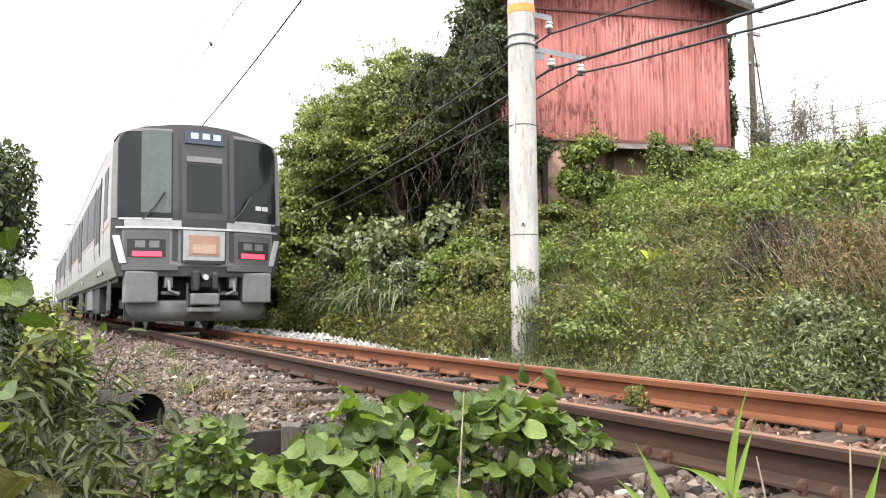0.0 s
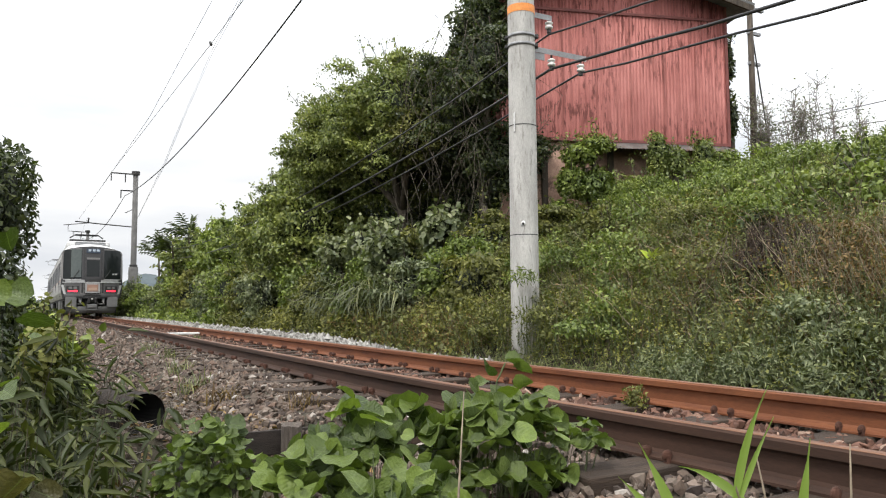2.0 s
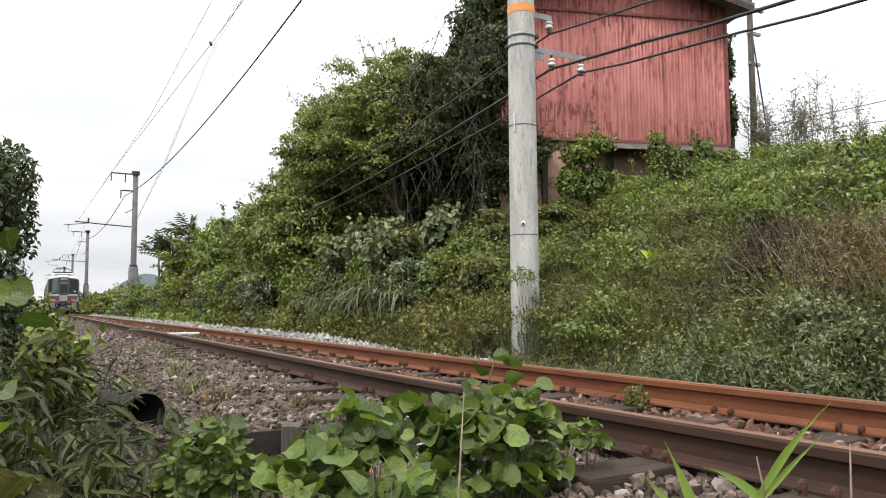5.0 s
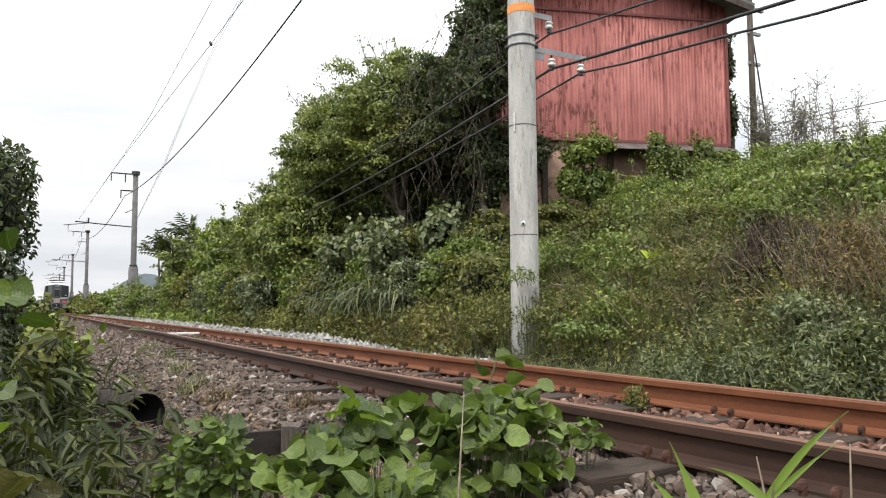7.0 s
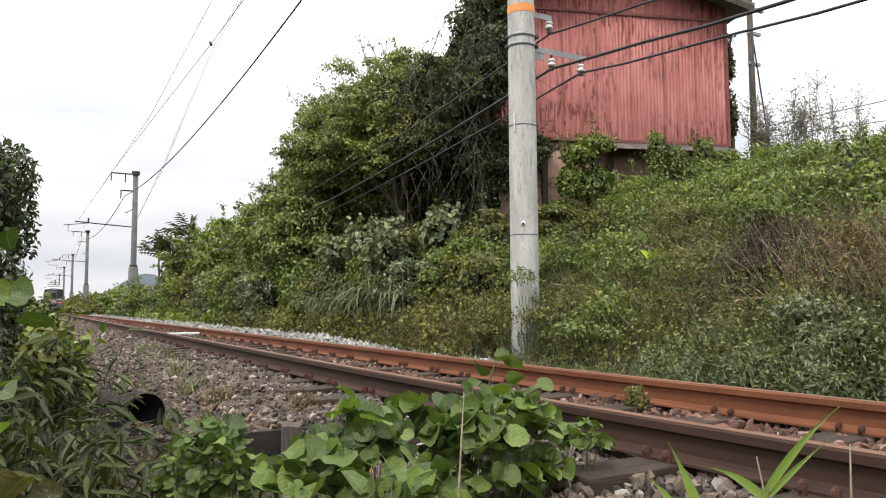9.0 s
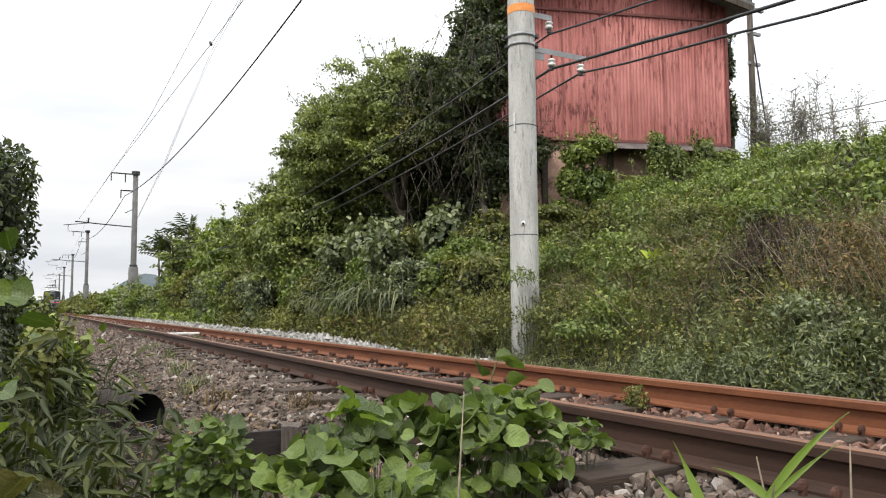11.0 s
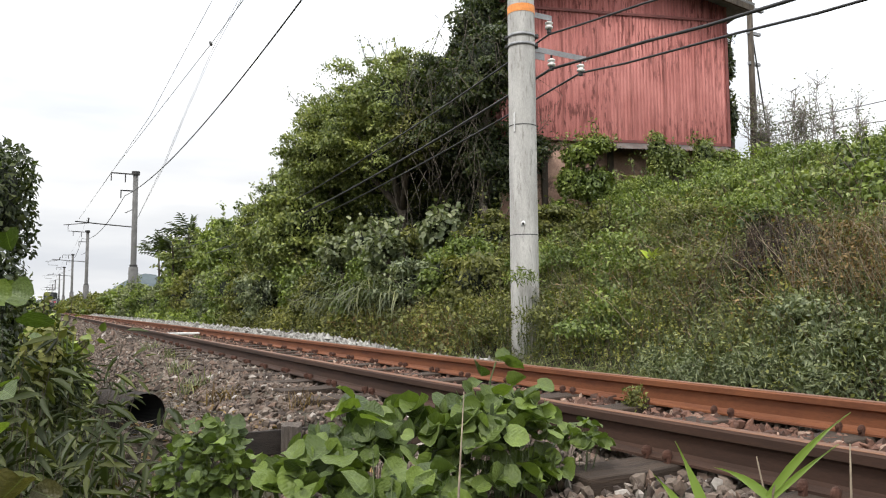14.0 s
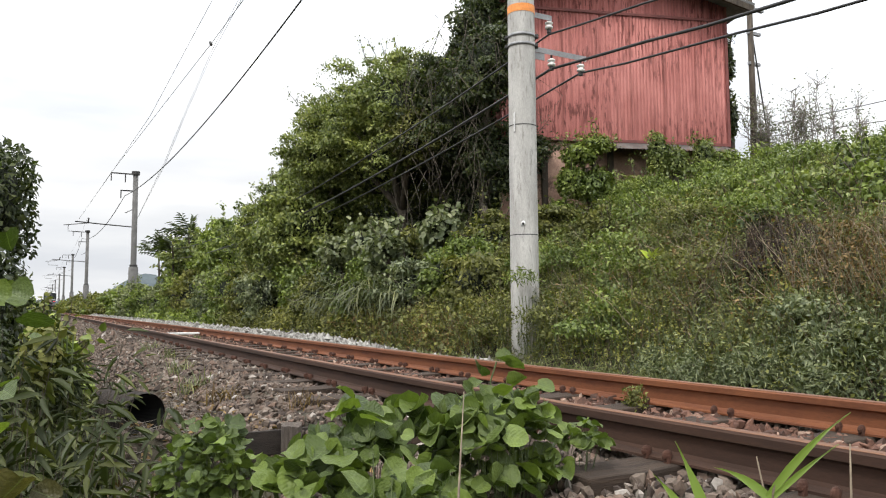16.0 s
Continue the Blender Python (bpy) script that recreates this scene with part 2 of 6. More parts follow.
L_GRASS = leaf_mat("long_grass_blades", (0.09, 0.11, 0.05), (0.16, 0.185, 0.09), (0.28, 0.29, 0.16), 0.5)
L_PAMPAS = leaf_mat("pampas_grass_blades", (0.06, 0.075, 0.035), (0.11, 0.13, 0.062), (0.21, 0.22, 0.12), 0.5)
L_KUDZU = big_leaf_mat("kudzu_leaf", (0.036, 0.061, 0.010), (0.128, 0.180, 0.034))
L_YELLOWED = big_leaf_mat("yellowed_leaf", (0.05, 0.046, 0.014), (0.085, 0.078, 0.022))
L_BLADE = leaf_mat("bright_grass_blade", (0.17, 0.26, 0.06), (0.24, 0.34, 0.09), (0.30, 0.38, 0.13), 0.4, 0.35)
M_FLOWER = plain("pale_yellow_petal", (0.72, 0.68, 0.25), 0.6)
M_YELLOWLEAF = plain("bright_yellow_green_leaf", (0.42, 0.52, 0.06), 0.5)

T_SIDE = worn("brushed_stainless_side", (0.26, 0.25, 0.235), (0.39, 0.38, 0.36), 1.2, 0.42, 0.35, 60.0, 0.05, (1, 0.3, 6), 0.001)
T_MASK = plain("dark_grey_cab_mask", (0.040, 0.039, 0.040), 0.42, 0.1)
T_GREY = plain("grey_cab_front_paint", (0.17, 0.165, 0.16), 0.45, 0.1)
T_SILVER = plain("bright_silver_trim", (0.5, 0.5, 0.5), 0.35, 0.3)
T_TAN = plain("faded_orange_panel", (0.34, 0.20, 0.145), 0.5)
T_GLASS = plain("dark_tinted_glass", (0.012, 0.015, 0.015), 0.08)
T_GLASS.node_tree.nodes["Principled BSDF"].inputs["Specular IOR Level"].default_value = 0.3
T_SIDEGLASS = plain("side_window_glass", (0.012, 0.014, 0.014), 0.35)
T_SIDEGLASS.node_tree.nodes["Principled BSDF"].inputs["Specular IOR Level"].default_value = 0.05
T_DIM = plain("shaded_grey_lamp_panel", (0.09, 0.09, 0.091), 0.5)
T_CURTAIN = plain("pale_cab_blind_behind_glass", (0.075, 0.09, 0.085), 0.12)
T_BLACK = plain("underframe_black", (0.02, 0.02, 0.02), 0.7)
T_BOX = plain("equipment_grey", (0.145, 0.145, 0.142), 0.6)
T_SIGNBACK = plain("blue_black_sign_glass", (0.03, 0.045, 0.07), 0.2)
T_WAIST = plain("pale_silver_waist_paint", (0.36, 0.36, 0.36), 0.4, 0.2)
T_ROOF = worn("light_grey_train_roof", (0.50, 0.50, 0.49), (0.62, 0.62, 0.61), 2.0, 0.6)
T_RED = glowing("lit_red_tail_lamp", (1.0, 0.045, 0.08), 1.15)
T_SIGN = glowing("lit_destination_sign", (0.36, 0.42, 0.48), 0.06)


# ---- mesh helpers ----
def smooth(me, on=True):
    me.polygons.foreach_set("use_smooth", [on] * len(me.polygons))


def part(name, bm, mat, parent, label="", shade=False):
    me = bpy.data.meshes.new(name)
    bm.to_mesh(me)
    bm.free()
    me.materials.append(mat)
    smooth(me, shade)
    ob = new(name, me)
    if parent is not None:
        ob.parent = parent
    if label:
        tagged(ob, label)
    return ob


def np_mesh(name, verts, faces, mat, parent=None):
    """A mesh from arrays; all faces have the same number of corners."""
    verts, faces = np.asarray(verts, np.float32), np.asarray(faces, np.int32)
    me = bpy.data.meshes.new(name)
    k = faces.shape[1]
    me.vertices.add(len(verts))
    me.vertices.foreach_set("co", verts.ravel())
    me.loops.add(faces.size)
    me.loops.foreach_set("vertex_index", faces.ravel())
    me.polygons.add(len(faces))
    me.polygons.foreach_set("loop_start", np.arange(0, faces.size, k, dtype=np.int32))
    me.update(calc_edges=True)
    me.validate()
    me.materials.append(mat)
    ob = new(name, me)
    if parent is not None:
        ob.parent = parent
    return ob


def thing(name, label, category, m=None, group="", kind=""):
    ob = new(name)
    ob.empty_display_size = 0.2
    if m is not None:
        ob.matrix_basis = m
    return tagged(ob, label, category, group, kind)


def box_in(bm, x0, x1, y0, y1, z0, z1, bevel=0.0, m=None):
    g = bmesh.ops.create_cube(bm, size=1.0)
    mm = Matrix.Translation(((x0 + x1) / 2, (y0 + y1) / 2, (z0 + z1) / 2)) @ Matrix.Diagonal((x1 - x0, y1 - y0, z1 - z0, 1))
    bmesh.ops.transform(bm, matrix=(m @ mm) if m is not None else mm, verts=g["verts"])
    if bevel > 0:
        edges = {e for v in g["verts"] for e in v.link_edges}
        bmesh.ops.bevel(bm, geom=list(edges), offset=bevel, segments=2, affect="EDGES", profile=0.6)


def box(x0, x1, y0, y1, z0, z1, bevel=0.0, m=None):
    bm = bmesh.new()
    box_in(bm, x0, x1, y0, y1, z0, z1, bevel, m)
    return bm


def tube_in(bm, points, radii, sides=8, caps=True):
    """A round bar along points, with a radius at each."""
    pts = [Vector(p) for p in points]
    if isinstance(radii, (int, float)):
        radii = [radii] * len(pts)
    rings = []
    for i, p in enumerate(pts):
        d = (pts[min(i + 1, len(pts) - 1)] - pts[max(i - 1, 0)]).normalized()
        a = d.cross(Vector((0, 0, 1)) if abs(d.z) < 0.9 else Vector((1, 0, 0))).normalized()
        b = d.cross(a)
        rings.append([bm.verts.new(p + (a * math.cos(t) + b * math.sin(t)) * radii[i]) for t in [2 * math.pi * k / sides for k in range(sides)]])
    for r0, r1 in zip(rings, rings[1:]):
        for k in range(sides):
            bm.faces.new((r0[k], r0[(k + 1) % sides], r1[(k + 1) % sides], r1[k]))
    if caps:
        bm.faces.new(rings[0][::-1])
        bm.faces.new(rings[-1])


def tube(points, radii, sides=8, caps=True):
    bm = bmesh.new()
    tube_in(bm, points, radii, sides, caps)
    return bm


def many_tubes(name, starts, mids, ends, r0, mat, parent=None):
    """Many thin three-sided stems, each bent once."""
    starts, mids, ends = (np.asarray(a, float) for a in (starts, mids, ends))
    n = len(starts)
    d = ends - starts
    d /= np.linalg.norm(d, axis=1, keepdims=True) + 1e-9
    ref = np.where(np.abs(d[:, 2:3]) < 0.9, [[0, 0, 1.0]], [[1.0, 0, 0]])
    a = np.cross(d, ref)
    a /= np.linalg.norm(a, axis=1, keepdims=True) + 1e-9
    b = np.cross(d, a)
    r0 = np.broadcast_to(np.asarray(r0, float), (n,))[:, None]
    vs = []
    for p, k in ((starts, 1.0), (mids, 0.75), (ends, 0.3)):
        for t in (0, 2.094, 4.189):
            vs.append(p + (a * math.cos(t) + b * math.sin(t)) * r0 * k)
    v = np.stack(vs, 1).reshape(-1, 3)
    f = []
    for ring in (0, 3):
        for k in range(3):
            f.append((ring + k, ring + (k + 1) % 3, ring + 3 + (k + 1) % 3, ring + 3 + k))
    f = (np.array(f)[None] + (np.arange(n) * 9)[:, None, None]).reshape(-1, 4)
    ob = np_mesh(name, v, f, mat, parent)
    return tagged(ob, kind="stuff") if parent is not None else ob


OVATE = (np.array([(0, 0, 0), (0.3, 0.36, 0.07), (0.72, 0.26, 0.03), (1, 0, -0.14), (0.72, -0.26, 0.03), (0.3, -0.36, 0.07)]), np.array([(0, 3, 2, 1), (0, 5, 4, 3)]))
SMALL = (np.array([(0, 0, 0), (0.45, 0.27, 0.08), (1, 0, -0.08), (0.45, -0.27, 0.08)]), np.array([(0, 3, 2, 1)]))
LANCE = (np.array([(0, 0, 0), (0.3, 0.075, 0.05), (0.65, 0.06, -0.02), (1, 0, -0.2), (0.65, -0.06, -0.02), (0.3, -0.075, 0.05)]), np.array([(0, 3, 2, 1), (0, 5, 4, 3)]))
BLADE = (np.array([(0, -0.012, 0), (0, 0.012, 0), (0.35, -0.014, 0.12), (0.35, 0.014, 0.12), (0.7, -0.01, 0.1), (0.7, 0.01, 0.1), (1, -0.002, -0.1), (1, 0.002, -0.1)]), np.array([(0, 2, 3, 1), (2, 4, 5, 3), (4, 6, 7, 5)]))


def unit(a):
    return a / (np.linalg.norm(a, axis=1, keepdims=True) + 1e-9)


def leaves(name, at, axis, normal, length, form, mat, parent=None):
    """One mesh of many leaves: base point, growing direction, upper side and length of each."""
    tv, tf = form
    axis = unit(axis)
    side = unit(np.cross(normal, axis))
    up = np.cross(axis, side)
    length = np.broadcast_to(length, (len(at),))[:, None, None]
    v = at[:, None, :] + length * (tv[None, :, 0:1] * axis[:, None, :] + tv[None, :, 1:2] * side[:, None, :] + tv[None, :, 2:3] * up[:, None, :])
    f = (tf[None] + (np.arange(len(at)) * len(tv))[:, None, None]).reshape(-1, tf.shape[1])
    return np_mesh(name, v.reshape(-1, 3), f, mat, parent)


RNG = np.random.default_rng(7)


def rnd_dir(n):
    return unit(RNG.normal(size=(n, 3)))


def lump(p, scale, seed=0.0):
    """Smooth lumpy value, about -1 to 1, at each point."""
    q = p * scale + seed
    return (np.sin(q[:, 0] * 1.7 + 1.3 * np.sin(q[:, 1] * 1.1)) + np.sin(q[:, 1] * 1.9 + 1.1 * np.sin(q[:, 2] * 1.3)) + np.sin(q[:, 2] * 2.1 + 1.2 * np.sin(q[:, 0] * 0.9))) / 3


def blob_points(n, centre, radii, seed, depth=0.3, low=-0.6):
    """Points and outward directions in the leafy shell of an uneven mass."""
    d = rnd_dir(int(n * 1.6))
    d = d[d[:, 2] > low][:n]
    r = 1 + 0.20 * lump(d, 2.6, seed) + 0.11 * lump(d, 6.5, seed + 5)
    r *= 1 - depth * RNG.random(len(d)) ** 1.6
    return np.array(centre) + d * r[:, None] * np.array(radii), unit(d / np.array(radii))


def leaf_shell(name, n, centre, radii, seed, size, form, mat, parent, depth=0.3, droop=0.5, low=-0.6):
    if radii[0] > 0.45:
        # sprays of leaves bunched on the mass, with hollows between them
        sub_r = 0.16 + 0.10 * min(radii[0], 2.4)
        m = int(9 + 26 * (radii[0] * radii[2]) / sub_r / 2)
        c, cn = blob_points(m, centre, radii, seed, 0.42, low)
        c = c + cn * np.clip(RNG.normal(0.0, 0.07, (len(c), 1)), -0.15, 0.10) * radii[0]
        k = RNG.integers(0, len(c), n)
        d = rnd_dir(n)
        d[:, 2] = np.abs(d[:, 2]) * 1.1 - 0.35
        w = sub_r * RNG.uniform(0.55, 1.35, len(c))[k][:, None]
        p = c[k] + d * w * (0.35 + 0.65 * RNG.random((n, 1)) ** 0.5) * np.array([1.15, 1.15, 0.8])
        nrm = unit(d + 0.6 * cn[k])
        q, qn = blob_points(int(n * 0.28), centre, np.array(radii) * 0.9, seed, 0.25, -0.95)
        p, nrm = np.concatenate([p, q]), np.concatenate([nrm, qn])
    else:
        p, nrm = blob_points(n, centre, radii, seed, depth, low)
    ax = unit(rnd_dir(len(p)) + np.array([0, 0, -droop]))
    up = unit(nrm + 0.75 * rnd_dir(len(p)) + np.array([0, 0, 0.45]))
    return leaves(name, p, ax, up, size * RNG.uniform(0.6, 1.3, len(p)), form, mat, parent)


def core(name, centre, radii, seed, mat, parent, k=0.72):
    # solid lump inside a crown, standing for its shaded interior
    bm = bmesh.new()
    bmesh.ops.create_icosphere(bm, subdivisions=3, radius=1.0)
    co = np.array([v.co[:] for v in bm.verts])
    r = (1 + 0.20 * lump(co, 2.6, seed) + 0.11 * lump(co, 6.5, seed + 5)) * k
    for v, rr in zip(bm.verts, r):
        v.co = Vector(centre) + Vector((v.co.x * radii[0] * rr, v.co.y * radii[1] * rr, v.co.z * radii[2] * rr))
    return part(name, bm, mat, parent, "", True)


# ---- ground and track ----
def centre_x(s):
    """Sideways place of the track's middle, s metres along it."""
    s = np.asarray(s, float)
    return 2.557 + 0.0070 * np.maximum(0, 5.6 - s) ** 2 + 0.0018 * np.maximum(0, s - 5.6) + 2.2e-5 * np.clip(s - 20, 0, 260) ** 2 - 0.35 * step(35, 115, s)


def step(a, b, v):
    t = np.clip((v - a) / (b - a), 0, 1)
    return t * t * (3 - 2 * t)


def rise(s):
    """Climb of the line towards the distance."""
    return 6e-5 * np.clip(np.asarray(s, float) - 85, 0, 215) ** 2


def ground_z(x, s):
    """Height of the ground; the rails' tops are at zero."""
    x, s = np.asarray(x, float), np.asarray(s, float)
    toe = x - 0.30 * (step(2.75, 3.1, s) - step(3.85, 4.1, s))
    left = np.interp(toe, [-40, -3, -0.4, 0.3, 0.72, 1.16, 1.45], [-0.9, -0.85, -0.78, -0.7, -0.62, -0.26, -0.185])
    bed = np.where(x < 1.75, left, -0.185)
    bed = bed - 0.16 * step(4.15, 4.7, x)
    bed = bed - 0.03 * (1 - step(1.65, 1.95, x)) * (1 - step(2.2, 3.0, s)) * step(0.9, 1.4, x)
    high = 2.75 * (1 - step(20, 32, s)) + 1.1 * step(20, 32, s) * (1 - step(45, 75, s)) + 0.15 * step(45, 75, s)
    bank = np.clip((x - 4.9) / 6.4, 0, 1) ** 0.92 * high
    lumps = 0.15 * np.sin(x * 2.6 + 1.4 * np.sin(s * 1.9)) * np.sin(s * 2.9 + 1.1 * np.sin(x * 1.7)) * step(5.2, 6.4, x) * (1 - step(14, 22, s))
    lumps = lumps + 0.31 * np.exp(-((x - 0.60) / 0.22) ** 2 - ((s - 5.25) / 0.17) ** 2)
    lumps = lumps + 0.22 * np.exp(-((x - 6.45) / 0.5) ** 2 - ((s - 4.8) / 0.5) ** 2)
    rough = lumps + 0.05 * np.sin(x * 3.1 + 1.7 * np.sin(s * 1.3)) * np.sin(s * 2.3 + x) * step(4.8, 5.6, x)
    return rise(s) + bed + bank + rough + np.where(x > 20, -0.02 * (x - 20), 0) * 0.5


def build_ground():
    xs = np.concatenate([[-3000, -800, -200, -60, -20, -8, -4], np.arange(-3, 16, 0.16), [16.5, 18, 20, 25, 32, 60, 200, 800, 3000]])
    ss = np.concatenate([[-3000, -600, -100, -30, -10, -4], np.arange(-2, 26, 0.2), np.arange(26, 90, 1.5), np.arange(90, 301, 10), [320, 500, 900, 1600, 3500]])
    gx, gs = np.meshgrid(xs, ss)
    z = ground_z(np.clip(gx, -40, 20), gs)
    z = np.where(np.abs(gx) > 30, -0.9, z)
    v = np.stack([gx, gs, z], -1).reshape(-1, 3)
    nx, ns = len(xs), len(ss)
    i = (np.arange(ns - 1)[:, None] * nx + np.arange(nx - 1)[None]).ravel()
    f = np.stack([i, i + 1, i + nx + 1, i + nx], 1)
    g = np_mesh("ground", v, f, M_EARTH)
    smooth(g.data)
    return tagged(g, "brown weedy earth bank and flat trackside ground", "ground", kind="structure")


build_ground()

def stones(name, pts, size, mat, label, coarse=False):
    """One heap of broken stones, each with its own angular shape."""
    bm = bmesh.new()
    bmesh.ops.create_icosphere(bm, subdivisions=1, radius=1.0)
    tv = np.array([v.co[:] for v in bm.verts])
    tf = np.array([[v.index for v in f.verts] for f in bm.faces])
    bm.free()
    if coarse:
        tv = np.array([(1, 0, 0), (0, 1, 0), (-1, 0, 0), (0, -1, 0), (0, 0, 1), (0, 0, -1)], float) * 1.12
        tf = np.array([(0, 1, 4), (1, 2, 4), (2, 3, 4), (3, 0, 4), (1, 0, 5), (2, 1, 5), (3, 2, 5), (0, 3, 5)])
    n = len(pts)
    jit = 1 + RNG.uniform(-0.5, 0.42, (n, len(tv)))
    sc = RNG.uniform(0.5, 1.5, (n, 1, 3)) * size[:, None, None]
    ang = RNG.uniform(0, 6.28, n)
    tilt = RNG.uniform(-0.6, 0.6, n)
    v = tv[None] * jit[..., None] * sc
    c, s_ = np.cos(tilt)[:, None], np.sin(tilt)[:, None]
    y, z = v[..., 1] * c - v[..., 2] * s_, v[..., 1] * s_ + v[..., 2] * c
    c, s_ = np.cos(ang)[:, None], np.sin(ang)[:, None]
    x2, y2 = v[..., 0] * c - y * s_, v[..., 0] * s_ + y * c
    v = np.stack([x2, y2, z], -1) + pts[:, None]
    f = (tf[None] + (np.arange(n) * len(tv))[:, None, None]).reshape(-1, 3)
    ob = np_mesh(name, v.reshape(-1, 3), f, mat)
    smooth(ob.data, False)
    return tagged(ob, label, "ballast", kind="stuff")


SLEEPER_STEP = 0.62
SLEEPER_FIRST = 0.18


def build_ballast():
    packs = []
    for s0, s1, per, r in ((0.4, 7, 900, 0.0195), (7, 16, 430, 0.023), (16, 34, 120, 0.036), (34, 80, 40, 0.05)):
        n = int((s1 - s0) * 4.2 * per)
        s = RNG.uniform(s0, s1, n)
        x = RNG.uniform(0.15, 4.35, n)
        keep = RNG.random(n) < np.clip((x - 0.45) / 0.5, 0.04, 1)
        s, x = s[keep], x[keep]
        x = x + (centre_x(s) - 2.6)
        z = ground_z(x, s) + RNG.uniform(-0.012, 0.014, len(s))
        z = z + 0.02 * np.sin(x * 5 + s * 3) * np.sin(s * 4.1)
        z = z + np.where((x < 2.0) & (s > 3.2), 0.015, 0.0) * RNG.random(len(s))
        packs.append((np.stack([x, s, z], 1), r * RNG.uniform(0.6, 1.35, len(s))))
    pts, size = np.concatenate([p[0] for p in packs]), np.concatenate([p[1] for p in packs])
    inner = np.abs(pts[:, 0] - centre_x(pts[:, 1])) < 0.52
    far = pts[:, 1] > 6.0
    for coarse in (False, True):
        k = far == coarse
        stones("ballast", pts[~inner & k], size[~inner & k], M_BALLAST, "brown and grey crushed stone ballast beside the rails", coarse)
        stones("ballast", pts[inner & k], size[inner & k] * 1.12, M_RUSTSTONE, "rust-stained crushed stone ballast between the rails", coarse)
    n = 9000
    s = 6.5 + 60 * RNG.random(n) ** 1.7
    x = RNG.normal(4.15, 0.22, n) + (centre_x(s) - 2.6) + 0.12 * np.sin(s * 0.9)
    z = ground_z(x, s) + (0.05 + RNG.uniform(0.0, 0.08, n)) * np.exp(-((x - 4.2) / 0.3) ** 2) * step(8.0, 12.0, s) + 0.02
    keep = RNG.random(n) < 0.12 + 0.88 * step(8.2, 11.5, s)
    stones("pale_ballast", np.stack([x, s, z], 1)[keep], (0.03 + 0.0006 * s[keep]) * RNG.uniform(0.6, 1.3, keep.sum()), M_PALE, "whitish fresh ballast heaped along the track shoulder", True)


build_ballast()

RAIL_PROFILE = [(-0.0325, -0.008), (-0.027, -0.001), (0, 0.0), (0.027, -0.001), (0.0325, -0.008), (0.031, -0.036), (0.0085, -0.048), (0.0075, -0.112), (0.018, -0.124), (0.061, -0.133), (0.061, -0.142), (-0.061, -0.142), (-0.061, -0.133), (-0.018, -0.124), (-0.0075, -0.112), (-0.0085, -0.048), (-0.031, -0.036)]


def build_rail(side, mat, label):
    root = thing("rail", label, "rail", group="running rails")
    ss = np.concatenate([np.arange(-6, 14, 0.25), np.arange(14, 70, 2.0), [80], np.arange(90, 301, 10), [450]])
    n = len(RAIL_PROFILE)
    v = np.array([(centre_x(s) + side * 0.566 + px, s, pz + rise(s)) for s in ss for px, pz in RAIL_PROFILE])
    f = [(i * n + k, i * n + (k + 1) % n, (i + 1) * n + (k + 1) % n, (i + 1) * n + k) for i in range(len(ss) - 1) for k in range(n)]
    smooth(np_mesh("rail_section", v, f, mat, root).data, False)
    top = [(-0.026, 0.0012), (0.026, 0.0012), (0.026, -0.0005), (-0.026, -0.0005)]
    v = np.array([(centre_x(s) + side * 0.566 + px, s, pz + rise(s)) for s in ss for px, pz in top])
    f = [(i * 4 + k, i * 4 + (k + 1) % 4, (i + 1) * 4 + (k + 1) % 4, (i + 1) * 4 + k) for i in range(len(ss) - 1) for k in range(4)]
    tagged(np_mesh("running_surface", v, f, M_RAILTOP, root), "brown worn running surface")
    return root


build_rail(-1, M_RUST_DARK, "dark brown rusty steel rail on wooden sleepers")
build_rail(1, M_RUST, "orange-rusted steel rail on wooden sleepers")


def spike_bm(x, y):
    """A rail spike: square shank, domed head bent over the rail's foot."""
    bm = bmesh.new()
    box_in(bm, x - 0.010, x + 0.010, y - 0.010, y + 0.010, -0.16, -0.112, 0.002)
    g = bmesh.ops.create_uvsphere(bm, u_segments=10, v_segments=6, radius=0.026)
    bmesh.ops.transform(bm, matrix=Matrix.Translation((x, y, -0.114)) @ Matrix.Diagonal((1.0, 0.38, 0.8, 1)), verts=g["verts"])
    return bm


def build_sleepers():
    rng = random.Random(3)
    root = thing("sleeper", "weathered dark wooden sleeper bedded in ballast", "sleeper", group="sleepers")
    bm = bmesh.new()
    box_in(bm, -1.05, 1.05, -0.105, 0.105, -0.29, -0.1425, 0.012)
    bmesh.ops.subdivide_edges(bm, edges=[e for e in bm.edges if abs(e.verts[0].co.x - e.verts[1].co.x) > 1], cuts=16)
    for v in bm.verts:
        if v.co.z > -0.2:
            v.co.z -= 0.012 * abs(noise.noise(v.co * 6)) if abs(abs(v.co.x) - 0.566) > 0.14 else 0
        v.co.y += 0.007 * noise.noise(v.co * 4)
    part("timber", bm, M_SLEEPER, root)
    for rx in (-0.566, 0.566):
        for dx, dy in ((-0.083, 0.05), (0.083, -0.05), (-0.083, -0.055), (0.083, 0.06)):
            part("rail_spike", spike_bm(rx + dx, dy), M_SPIKE, root, "rusty spike head")
    for k in range(64):
        s = SLEEPER_FIRST + k * SLEEPER_STEP
        m = pose(float(centre_x(s)) + rng.uniform(-0.03, 0.03), s + rng.uniform(-0.03, 0.03), rng.uniform(-0.004, 0.0), 0, 0, rng.uniform(-1.2, 1.2))
        if k == 0:
            root.matrix_basis = m
        else:
            copy_thing(root, m)


build_sleepers()

# ---- trackside pole with low cable arms ----
POLE_AT = (5.3, 7.53)


